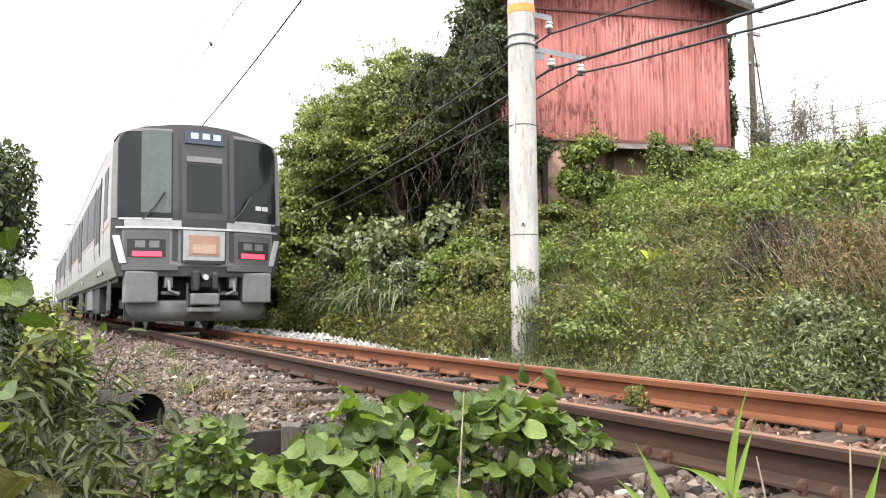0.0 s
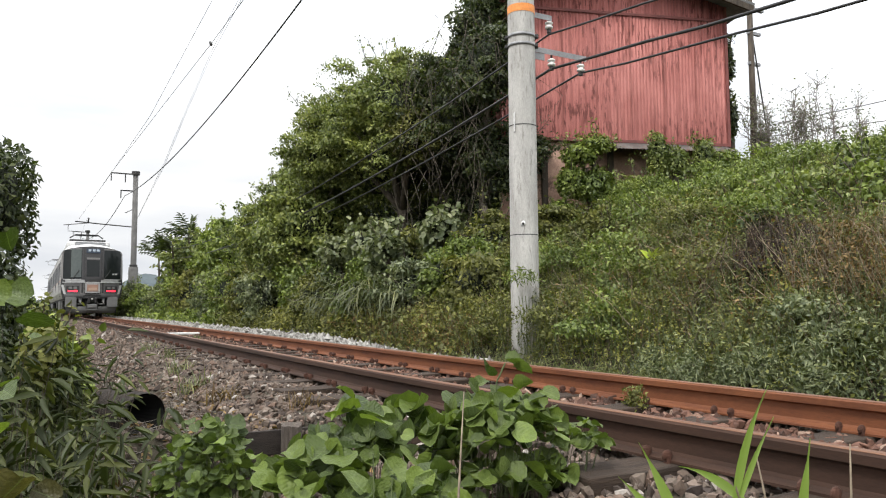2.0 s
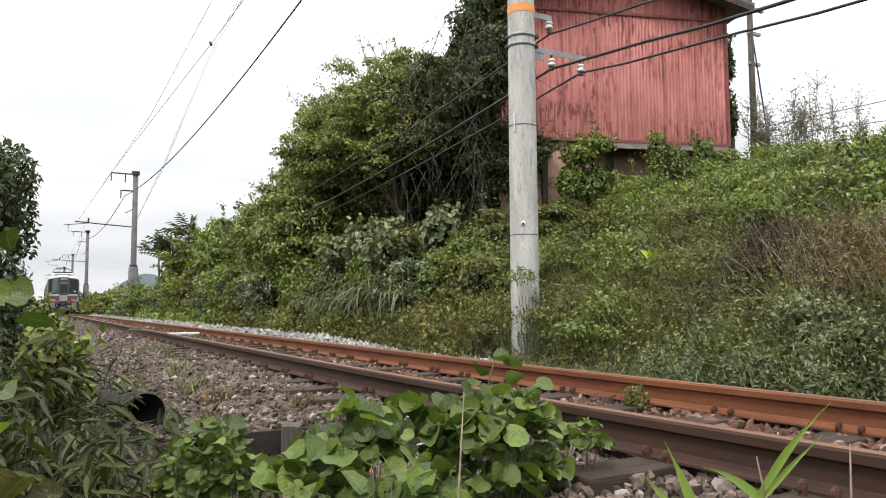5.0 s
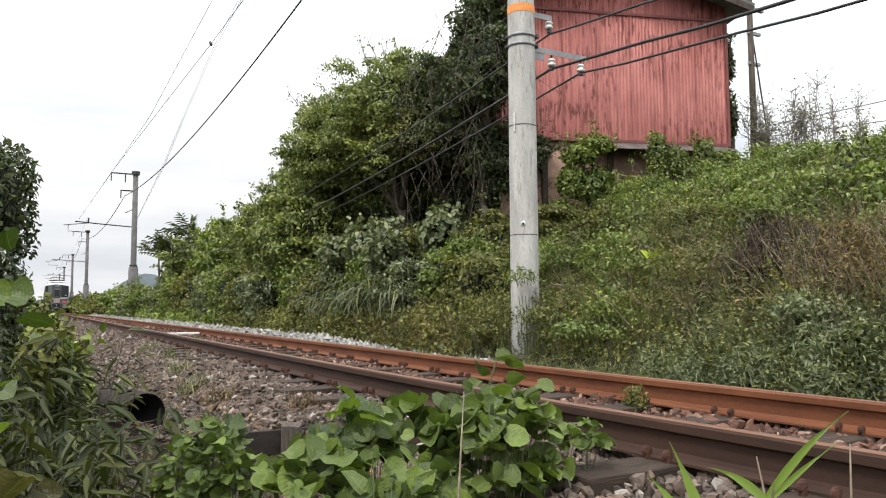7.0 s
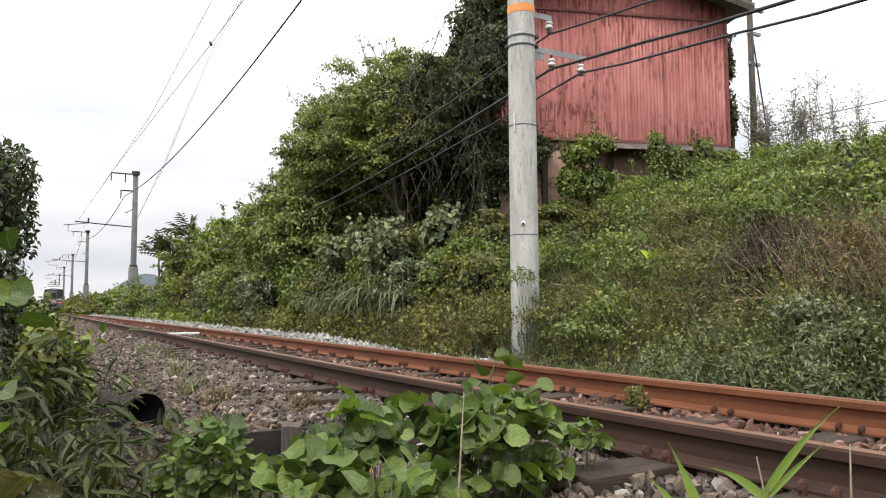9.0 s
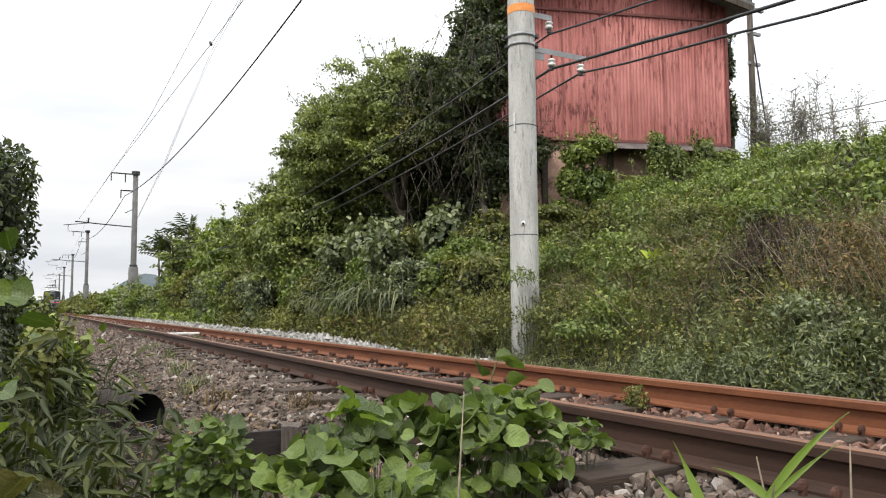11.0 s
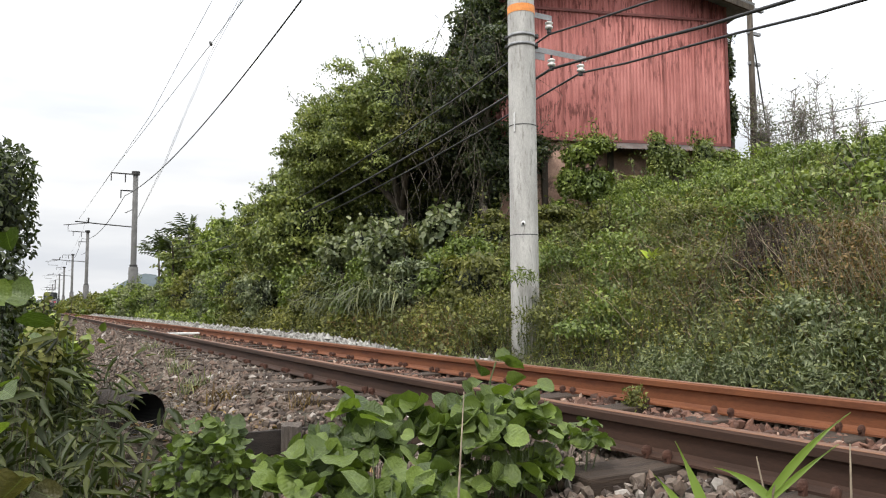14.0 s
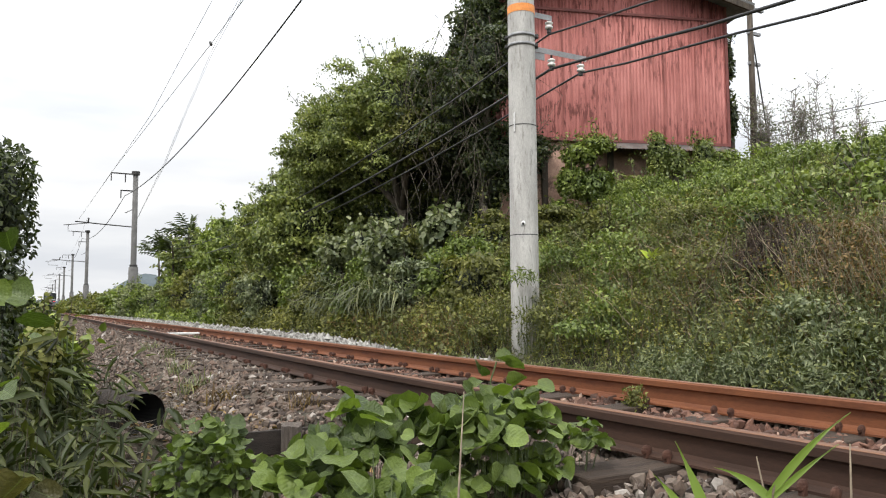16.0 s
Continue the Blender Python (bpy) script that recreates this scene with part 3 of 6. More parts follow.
def insulator(parent, x, y, z, up=-1):
    """A porcelain knob on a pin, hung from an arm."""
    bm = tube([(x, y, z), (x, y, z + up * 0.05)], 0.012, 8)
    pin = part("insulator_pin", bm, M_DARKSTEEL, parent)
    zz = z + up * 0.05
    prof = [(0.0, 0.03), (0.012, 0.05), (0.03, 0.052), (0.036, 0.036), (0.06, 0.036), (0.066, 0.052), (0.09, 0.05), (0.1, 0.02)]
    part("insulator", tube([(x, y, zz + up * a) for a, _ in prof], [r for _, r in prof], 14), M_PORCELAIN, parent, "white porcelain insulator", True)
    part("tie_wire", tube([(x, y, zz + up * 0.1), (x, y, zz + up * 0.15)], 0.03, 8), M_DARKSTEEL, parent)


def build_pole():
    root = thing("concrete_pole", "weathered round concrete pole with orange band and cable arms", "pole", pose(*POLE_AT, -0.4))
    zs = [0, 0.4, 1.5, 2.5, 3.5, 4.5, 6.0, 7.5, 9.3]
    part("shaft", tube([(0, 0, z) for z in zs], [0.177 - 0.0016 * z for z in zs], 40), M_CONCRETE, root, "", True)
    part("orange_band", tube([(0, 0, 4.51), (0, 0, 4.61)], 0.173, 40, False), M_ORANGE, root, "faded orange painted band", True)
    for z in (4.10, 4.22):
        part("clamp_band", tube([(0, 0, z - 0.018), (0, 0, z + 0.018)], 0.181, 40), M_STEEL, root, "galvanised clamp band", True)
    for z in (4.10, 4.22):
        for a in (2.6, 5.6, 0.3):
            part("clamp_bolt", box(-0.02, 0.02, -0.045, 0.045, z - 0.02, z + 0.02, 0.004, Matrix.Rotation(a, 4, "Z") @ Matrix.Translation((0.19, 0, 0))), M_DARKSTEEL, root)
    for z in (1.7, 3.07):
        part("strap", tube([(0, 0, z - 0.005), (0, 0, z + 0.005)], 0.1755, 40), M_DARKSTEEL, root)
    part("plate", box(-0.03, 0.03, -0.004, 0.004, -0.12, 0.12, 0.003, Matrix.Translation((-0.166, -0.055, 3.1)) @ Matrix.Rotation(radians(70), 4, "Z")), M_WHITE, root, "small white enamel plate")
    d = Vector((-0.62, -0.785, 0)) * 0.176
    ring = bmesh.new()
    face = Matrix.Translation((d.x, d.y, 1.83)) @ Vector((d.x, d.y, 0)).to_track_quat("Z", "Y").to_matrix().to_4x4()
    bmesh.ops.create_cone(ring, cap_ends=True, segments=20, radius1=0.032, radius2=0.03, depth=0.016, matrix=face)
    tag = part("earth_terminal", ring, M_WHITE, root, "round white terminal with a dark hole", True)
    hole = bmesh.new()
    bmesh.ops.create_cone(hole, cap_ends=True, segments=16, radius1=0.016, radius2=0.015, depth=0.022, matrix=face)
    part("terminal_hole", hole, T_BLACK, tag)
    # long lower arm and short upper arm, pointing away from the track
    for z, reach in ((4.13, 1.02), (4.58, 0.46)):
        bm = bmesh.new()
        box_in(bm, 0.16, reach, -0.035, 0.035, z - 0.006, z + 0.0, 0.0)
        box_in(bm, 0.16, reach, -0.035, -0.029, z - 0.07, z - 0.006, 0.0)
        arm = part("cross_arm", bm, M_STEEL, root, "galvanised angle-iron arm")
        if reach > 0.6:
            part("gusset", box(0.16, 0.34, -0.027, -0.019, z - 0.16, z - 0.071), M_STEEL, root)
            insulator(root, 0.47, 0, z - 0.06)
            insulator(root, 0.95, 0, z - 0.06)
        else:
            insulator(root, 0.44, 0, z - 0.02)


build_pole()


def cable(name, label, points, r, mat, category="cable", sides=6):
    c = tagged(part(name, tube(points, r, sides), mat, None, "", True), label, category)
    return c


def sagging(a, b, sag, n=16):
    a, b = Vector(a), Vector(b)
    return [a.lerp(b, i / n) - Vector((0, 0, sag * 4 * (i / n) * (1 - i / n))) for i in range(n + 1)]


def build_cables():
    for dx, z, r in ((0.47, 3.50, 0.018), (0.95, 3.50, 0.014), (0.44, 3.95, 0.013)):
        x = POLE_AT[0] + dx
        near = sagging((x, -26, z), (x, POLE_AT[1], z), 1.22 if z > 3.8 else 1.06, 40)
        far = sagging((x, POLE_AT[1], z), (x + 0.1, 47, z + 0.1), 1.0, 30)[1:]
        wob = [p + Vector((0, 0, 0.010 * math.sin(p.y * 5.0 + dx * 9))) for p in near + far]
        cable("signal_cable", "black lashed cable slung along the pole arms", wob, r, M_CABLE)
    cable("power_cable", "thick black overhead cable between line poles", sagging((5.3, POLE_AT[1], 8.4), (4.64, 49.0, 7.35), 1.05, 40), 0.022, M_CABLE)
    cable("power_cable", "thick black overhead cable between line poles", sagging((4.64, 49.0, 7.35), (4.2, 87, 7.9), 0.9, 24), 0.022, M_CABLE)
    cable("power_cable", "thick black overhead cable between line poles", sagging((4.2, 87, 7.9), (4.4, 126, 7.9), 0.9, 20), 0.022, M_CABLE)
    for x, z, r in ((2.6, 5.0, 0.006),):
        pts = []
        for k in range(1, 7):
            pts += sagging((x, 9 + 39.5 * k, 5.85), (x, 9 + 39.5 * (k + 1), 5.85), 0.6, 12)[:-1]
        cable("overhead_wire", "thin grey overhead wire above the track", pts, r, M_THINWIRE)
    cable("messenger_wire", "thin grey messenger wire above the track", [(2.6, -12, 4.3), (2.6, 10.9, 5.04), (2.6, 13.2, 5.11), (2.6, 19.9, 5.43), (2.42, 30.6, 5.64), (2.17, 49, 5.80)], 0.007, M_THINWIRE)
    cable("feeder_wire", "thin grey feeder wire above the track", [(2.6, -12, 6.9), (2.6, 5, 6.2), (2.6, 13.2, 5.9), (2.6, 21.2, 5.67), (2.4, 33, 5.66), (2.17, 49, 5.82)], 0.006, M_THINWIRE)
    for dz, z1 in ((0.0, 10.5), (0.16, 10.9)):
        cable("stay_wire", "thin grey wire rising from the line mast", [(5.2, 48.8, 5.55), (5.2, 37.0, 7.19 + dz), (5.2, 31.2, 8.42 + dz), (5.2, 26.3, 9.35 + dz), (5.2, 22.2, 9.75 + dz), (5.2, 12.0, z1)], 0.008, M_THINWIRE)
    cable("dropper", "small clamp on the overhead wire", [(2.6, 13.2, 5.09), (2.6, 13.3, 5.16)], 0.03, M_DARKSTEEL)


build_cables()


# ---- line of masts along the track ----
def build_mast(x, s, tall, arm=True):
    root = thing("line_mast", "slender grey concrete line mast with steel bracket arms", "mast", pose(x, s, -0.3), "line masts")
    part("shaft", tube([(0, 0, 0), (0, 0, 2.7), (0, 0, tall + 0.1)], [0.2, 0.175, 0.15], 20), M_MAST, root, "", True)
    part("sleeve", tube([(0, 0, 0.0), (0, 0, 3.25), (0, 0, 3.3)], [0.3, 0.28, 0.2], 20), M_MAST, root, "thicker concrete base sleeve", True)
    part("collar", tube([(0, 0, 3.3), (0, 0, 3.42)], 0.23, 20), M_DARKSTEEL, root)
    part("cap", tube([(0, 0, tall), (0, 0, tall + 0.22)], 0.24, 12), M_DARKSTEEL, root)
    bm = bmesh.new()
    box_in(bm, -1.42, 0.1, -0.04, 0.04, tall + 0.0, tall + 0.07)
    box_in(bm, -1.42, -1.36, -0.03, 0.03, tall - 0.45, tall)
    box_in(bm, -0.62, -0.56, -0.03, 0.03, tall - 0.5, tall)
    part("top_arm", bm, M_DARKSTEEL, root)
    bm = bmesh.new()
    box_in(bm, -0.85, 0.1, -0.04, 0.04, tall - 1.05, tall - 0.98)
    box_in(bm, -0.85, -0.79, -0.03, 0.03, tall - 1.5, tall - 1.05)
    part("cable_arm", bm, M_DARKSTEEL, root)
    bm = tube([(-0.55, 0, tall - 2.4), (-0.1, 0, tall - 2.15)], 0.025, 6)
    part("strut", bm, M_DARKSTEEL, root)
    if arm:
        bm = bmesh.new()
        tube_in(bm, [(-0.1, 0, 5.75), (-1.9, 0, 5.85), (-3.3, 0, 5.95)], 0.035, 8)
        tube_in(bm, [(-2.4, 0, 5.9), (-3.9, 0, 5.7)], 0.025, 6)
        tube_in(bm, [(-3.65, 0, 5.7), (-3.65, 0, 5.35), (-2.7, 0, 5.32)], 0.022, 6)
        tube_in(bm, [(-2.6, 0, 5.9), (-2.55, 0, 6.2)], 0.05, 6)
        part("cantilever", bm, M_DARKSTEEL, root, "dark steel cantilever over the track")
    return root


for mx, ms, mt, ma in ((5.25, 49, 9.0, True), (4.75, 87.5, 8.9, True), (4.88, 126, 8.9, True), (4.95, 165, 8.9, False), (5.05, 200, 8.9, True), (5.1, 243, 8.9, False), (5.2, 285, 8.9, False)):
    build_mast(mx, ms, mt, ma)


# ---- red barn on the bank ----
BARN_M = Matrix.Translation((13.09, 10.85, 0)) @ Matrix.Rotation(radians(-18), 4, "Z")


def corrugated(w, z0, z1, pitch, amp, top_fn=None, thick=0.004):
    """A sheet of corrugated iron from x = -w to 0, facing -y, cut off at top_fn(x)."""
    n = int(w / pitch * 6)
    xs = np.linspace(-w, 0, n + 1)
    y = amp * np.sin(xs / pitch * 2 * np.pi)
    t = np.array([top_fn(x) for x in xs]) if top_fn else np.full(n + 1, z1)
    v = np.concatenate([np.stack([xs, y, np.full(n + 1, z0)], 1), np.stack([xs, y, t], 1), np.stack([xs, y + thick, np.full(n + 1, z0)], 1), np.stack([xs, y + thick, t], 1)])
    i, m = np.arange(n), n + 1
    f = np.concatenate([np.stack([i, i + 1, m + i + 1, m + i], 1), np.stack([2 * m + i + 1, 2 * m + i, 3 * m + i, 3 * m + i + 1], 1), np.stack([m + i, m + i + 1, 3 * m + i + 1, 3 * m + i], 1)])
    return v, f


BARN_W, BARN_D, BARN_LOW, BARN_EAVE = 5.1, 7.0, 3.87, 6.95


def build_barn():
    root = thing("barn", "old barn clad in faded red corrugated iron above earth walls", "barn", BARN_M)
    gable = lambda x: BARN_EAVE + 0.30 * (BARN_W / 2 - abs(x + BARN_W / 2))
    v, f = corrugated(BARN_W, BARN_LOW, 0, 0.076, 0.011, gable)
    front = np_mesh("front_cladding", v, f, M_BARNRED, root)
    tagged(front, "faded red corrugated iron streaked with rust")
    v, f = corrugated(BARN_D, BARN_LOW, BARN_EAVE, 0.076, 0.011)
    for name, m in (("side_cladding", Matrix.Translation((0, 0, 0)) @ Matrix.Rotation(radians(90), 4, "Z") @ Matrix.Translation((BARN_D, 0, 0))), ("side_cladding", Matrix.Translation((-BARN_W, 0, 0)) @ Matrix.Rotation(radians(-90), 4, "Z"))):
        ob = np_mesh(name, v, f, M_BARNRED, root)
        ob.matrix_basis = m
    for k in range(1, 7):
        part("sheet_seam", box(-0.76 * k - 0.012, -0.76 * k + 0.012, -0.022, -0.012, BARN_LOW + 0.03, gable(-0.76 * k) - 0.05), M_BARNRED, root)
    part("corner_flashing", box(-0.05, 0.018, -0.025, 0.0, BARN_LOW, BARN_EAVE), M_BARNTRIM, root)
    part("cladding_rail", box(-BARN_W, 0.0, -0.032, -0.013, 6.60, 6.655), M_BARNTRIM, root, "dark red horizontal lap strip")
    part("sill_strip", box(-BARN_W, 0.01, -0.035, -0.013, BARN_LOW - 0.03, BARN_LOW + 0.03), M_BARNTRIM, root)
    for sgn in (-1, 1):
        bm = bmesh.new()
        half = BARN_W / 2 + 0.42
        a = math.atan(0.30)
        box_in(bm, 0, half / math.cos(a), -0.45, BARN_D + 0.4, -0.02, 0.05)
        m = Matrix.Translation((-BARN_W / 2, 0, BARN_EAVE + 0.30 * BARN_W / 2 + 0.02)) @ (Matrix.Rotation(a, 4, "Y") if sgn > 0 else Matrix.Scale(-1, 4, (1, 0, 0)) @ Matrix.Rotation(a, 4, "Y"))
        bmesh.ops.transform(bm, matrix=m, verts=bm.verts)
        bmesh.ops.recalc_face_normals(bm, faces=bm.faces)
        part("roof_slope", bm, M_ROOF, root, "dark weathered sheet-iron roof")
        bm = bmesh.new()
        box_in(bm, 0, half / math.cos(a), -0.47, -0.42, -0.15, -0.021)
        bmesh.ops.transform(bm, matrix=m, verts=bm.verts)
        bmesh.ops.recalc_face_normals(bm, faces=bm.faces)
        part("bargeboard", bm, M_TIMBER, root, "dark timber bargeboard")
    # lower storey: earth-plastered wall, posts, lean-to strip of roof
    bm = bmesh.new()
    box_in(bm, -BARN_W, -0.02, 0.08, 0.26, 1.5, BARN_LOW - 0.03)
    bmesh.ops.subdivide_edges(bm, edges=bm.edges[:], cuts=12)
    for vv in bm.verts:
        vv.co.y += 0.02 * noise.noise(vv.co * 2.3)
    part("earth_wall", bm, M_MUD, root, "crumbling pinkish earth-plastered wall", True)
    part("back_wall", box(-BARN_W, 0, BARN_D - 0.2, BARN_D, 1.5, BARN_EAVE), M_MUD, root)
    for x in (-4.2, -2.75, -1.6, -0.2):
        part("post", box(x - 0.06, x + 0.06, 0.0, 0.1, 1.5, BARN_LOW - 0.05), M_TIMBER, root)
    v, f = corrugated(3.3, 0, 0.62, 0.076, 0.012)
    lean = np_mesh("lean_to_roof", v, f, M_LEANTO, root)
    tagged(lean, "grey corrugated iron lean-to roof strip")
    lean.matrix_basis = Matrix.Translation((-0.1, -0.52, BARN_LOW - 0.26)) @ Matrix.Rotation(radians(-66), 4, "X")
    return root


build_barn()


# ---- the train ----
CAR_L = 19.9
SECTION = [(1.36, 0.98), (1.455, 1.3), (1.475, 1.6), (1.475, 2.45), (1.465, 3.0), (1.45, 3.36), (1.37, 3.49), (1.05, 3.60), (0.5, 3.69), (0.0, 3.72)]


def body_x(z):
    return float(np.interp(z, [p[1] for p in SECTION], [p[0] for p in SECTION]))


def rake(z):
    return 0.11 * max(0.0, z - 2.05)


def cab_y(x, z):
    """How far back (negative) the cab end bulges at this place."""
    return -0.36 * (1 - min(1.0, abs(x) / 1.475) ** 2.3) + rake(z)


def cab_top(x):
    return float(np.interp(abs(x), [p[0] for p in SECTION[::-1]][:6], [p[1] for p in SECTION[::-1]][:6]))


def cab_patch(x0, x1, z0, z1, out=0.02, thick=0.02, nx=8, nz=6, skew=0.0):
    """A plate that follows the cab end's curve, set proud of it by out."""
    bm = bmesh.new()
    grid = {}
    for layer, o in ((0, out), (1, out - thick)):
        for i in range(nx + 1):
            for j in range(nz + 1):
                z = z0 + (z1 - z0) * j / nz
                x = x0 + (x1 - x0) * i / nx + skew * (j / nz)
                lim = body_x(z)
                x = max(-lim, min(lim, x))
                zz = min(z, cab_top(x) - 0.01)
                grid[layer, i, j] = bm.verts.new((x, cab_y(x, zz) - o, zz))
    for i in range(nx):
        for j in range(nz):
            bm.faces.new((grid[0, i, j], grid[0, i + 1, j], grid[0, i + 1, j + 1], grid[0, i, j + 1]))
    for i in range(nx):
        for j in (0, nz):
            bm.faces.new((grid[0, i, j], grid[1, i, j], grid[1, i + 1, j], grid[0, i + 1, j]))
    for j in range(nz):
        for i in (0, nx):
            bm.faces.new((grid[0, i, j], grid[0, i, j + 1], grid[1, i, j + 1], grid[1, i, j]))
    bmesh.ops.recalc_face_normals(bm, faces=bm.faces)
    return bm


def side_pane(y0, y1, z0, z1, side, out):
    """A plate that follows the side's lean."""
    bm = bmesh.new()
    n = 4
    rows = []
    for k in range(n + 1):
        z = z0 + (z1 - z0) * k / n
        rows.append([bm.verts.new((side * (body_x(z) + o), y, z)) for o in (out, out - 0.02) for y in (y0, y1)])
    for a, b in zip(rows, rows[1:]):
        bm.faces.new((a[0], a[1], b[1], b[0]))
        bm.faces.new((a[0], b[0], b[2], a[2]))
        bm.faces.new((a[1], a[3], b[3], b[1]))
    bm.faces.new((rows[0][0], rows[0][2], rows[0][3], rows[0][1]))
    bm.faces.new((rows[-1][0], rows[-1][1], rows[-1][3], rows[-1][2]))
    bmesh.ops.recalc_face_normals(bm, faces=bm.faces)
    return bm


def build_car(cab):
    root = thing("train_car", "grey stainless commuter train car with lit red tail lamps" if cab else "grey stainless commuter train car coupled ahead", "train car", group="train cars")
    ring = [(x, z) for x, z in SECTION] + [(-x, z) for x, z in SECTION[::-1][1:]]
    bm = bmesh.new()
    loops = []
    for y in (0, 0.6, 4, 10, 16, CAR_L):
        loops.append([bm.verts.new((x, y + (rake(z) if y == 0 else 0), z)) for x, z in ring])
    for a, b in zip(loops, loops[1:]):
        for k in range(len(ring) - 1):
            bm.faces.new((a[k], b[k], b[k + 1], a[k + 1]))
        bm.faces.new((a[-1], b[-1], b[0], a[0]))
    bm.faces.new(loops[-1])
    if not cab:
        bm.faces.new(loops[0][::-1])
    bmesh.ops.recalc_face_normals(bm, faces=bm.faces)
    body = part("body", bm, T_SIDE, root, "brushed stainless steel body shell")
    # roof skin
    bm = bmesh.new()
    up = [(x * 1.004, z + 0.012) for x, z in ring if z > 3.4]
    rows = [[bm.verts.new((x, y, z + lift * (1 - (x / 1.46) ** 4))) for x, z in up] for y, lift in ((0.25, 0.0), (0.9, 0.10), (1.9, 0.26), (3.2, 0.44), (4.2, 0.48), (CAR_L - 0.5, 0.48), (CAR_L, 0.0))]
    for a, b in zip(rows, rows[1:]):
        for k in range(len(up) - 1):
            bm.faces.new((a[k], b[k], b[k + 1], a[k + 1]))
    part("roof", bm, T_ROOF, root, "pale grey roof", True)
    part("cooling_unit", box(-1.05, 1.05, 7.0, 11.0, 3.90, 4.42, 0.14), T_ROOF, root, "roof air-conditioner")
    part("roof_fairing", box(-1.12, 1.12, 3.7, 6.9, 3.90, 4.30, 0.16), T_ROOF, root, "white roof fairing")
    # windows and doors, both sides
    doors = (3.1, 9.95, 16.8)
    for side in (-1, 1):
        part("waist_band", side_pane(0.3, CAR_L - 0.1, 1.88, 1.93, side, 0.006), T_TAN, root)
        for y in doors:
            d = part("door", side_pane(y - 0.65, y + 0.65, 1.12, 3.0, side, 0.012), T_SIDE, root)
            part("door_window", side_pane(y - 0.55, y - 0.05, 1.75, 2.95, side, 0.018), T_SIDEGLASS, d, "dark glass pane")
            part("door_window", side_pane(y + 0.05, y + 0.55, 1.75, 2.95, side, 0.018), T_SIDEGLASS, d, "dark glass pane")
            part("door_gap", side_pane(y - 0.76, y - 0.65, 1.1, 3.03, side, 0.016), T_BLACK, d)
            part("door_gap", side_pane(y + 0.65, y + 0.76, 1.1, 3.03, side, 0.016), T_BLACK, d)
        for y0, y1 in ((4.2, 6.4), (6.6, 8.8), (11.1, 13.3), (13.5, 15.7), (17.9, 19.3)):
            part("side_window", side_pane(y0, y1, 1.98, 3.02, side, 0.008), T_SIDEGLASS, root, "dark tinted window")
        part("cab_side_window" if cab else "side_window", side_pane(0.75, 1.35, 2.05, 3.0, side, 0.008), T_SIDEGLASS, root, "dark tinted window")
        part("cab_door_gap", side_pane(1.5, 1.56, 1.1, 3.0, side, 0.004), T_BLACK, root)
    # underframe
    bm = bmesh.new()
    box_in(bm, -1.3, 1.3, 0.35, CAR_L, 0.9, 1.02)
    part("underframe", bm, T_BLACK, root)
    for sx in (-1, 1):
        part("side_skirt_gear", box(sx * 1.1 - 0.04, sx * 1.1 + 0.04, 4.6, 15.2, 0.3, 0.92), T_BLACK, root)
    for y0, y1, w, z in ((5.0, 6.6, 1.28, 0.32), (7.2, 9.2, 1.3, 0.38), (9.8, 11.2, 1.25, 0.34), (11.7, 14.0, 1.3, 0.36)):
        part("equipment_box", box(-w, w, y0, y1, z, 0.9, 0.03), T_BOX if y0 in (7.2,) else T_BLACK, root)
    for y in (3.0, 16.9):
        bm = bmesh.new()
        for sx in (-1, 1):
            box_in(bm, sx * 0.85 - 0.06, sx * 0.85 + 0.06, y - 1.5, y + 1.5, 0.42, 0.62, 0.03)
            box_in(bm, sx * 0.85 - 0.1, sx * 0.85 + 0.1, y - 0.3, y + 0.3, 0.62, 0.9, 0.04)
        box_in(bm, -0.8, 0.8, y - 0.25, y + 0.25, 0.4, 0.75, 0.03)
        bogie = part("bogie", bm, M_DARKSTEEL, root, "dark steel bogie")
        for dy in (-1.05, 1.05):
            for sx in (-1, 1):
                part("wheel", tube([(sx * 0.50, y + dy, 0.43), (sx * 0.53, y + dy, 0.43), (sx * 0.53, y + dy, 0.43), (sx * 0.64, y + dy, 0.43)], [0.46, 0.46, 0.43, 0.43], 28), M_DARKSTEEL, bogie, "steel wheel", False)
    # ladder and pipes low on the side
    bm = bmesh.new()
    for z in (0.5, 0.72, 0.94):
        box_in(bm, -1.36, -1.30, 1.6, 1.95, z, z + 0.03)
    box_in(bm, -1.35, -1.31, 1.6, 1.63, 0.4, 1.0)
    box_in(bm, -1.35, -1.31, 1.92, 1.95, 0.4, 1.0)
    part("step_ladder", bm, T_BOX, root, "grey step ladder")
    if not cab:
        return root

    # cab end
    bm = bmesh.new()
    nx, nz = 28, 16
    rows = []
    for i in range(nx + 1):
        x = -1.475 + 2.95 * i / nx
        col = []
        for j in range(nz + 1):
            z = 0.98 + (cab_top(x) - 0.98) * j / nz
            xx = max(-body_x(z), min(body_x(z), x))
            col.append(bm.verts.new((xx, cab_y(xx, z), z)))
        rows.append(col)
    for i in range(nx):
        for j in range(nz):
            bm.faces.new((rows[i][j], rows[i + 1][j], rows[i + 1][j + 1], rows[i][j + 1]))
    face = part("cab_end", bm, T_MASK, root, "dark grey cab end", True)
    part("lower_panel", cab_patch(-1.30, 1.30, 1.16, 1.79, 0.012, 0.02, 20, 3), T_GREY, face, "grey painted lower front")
    part("waist_panel", cab_patch(-1.27, 1.27, 1.83, 1.95, 0.026, 0.03, 20, 1), T_WAIST, face, "pale silver waist panel")
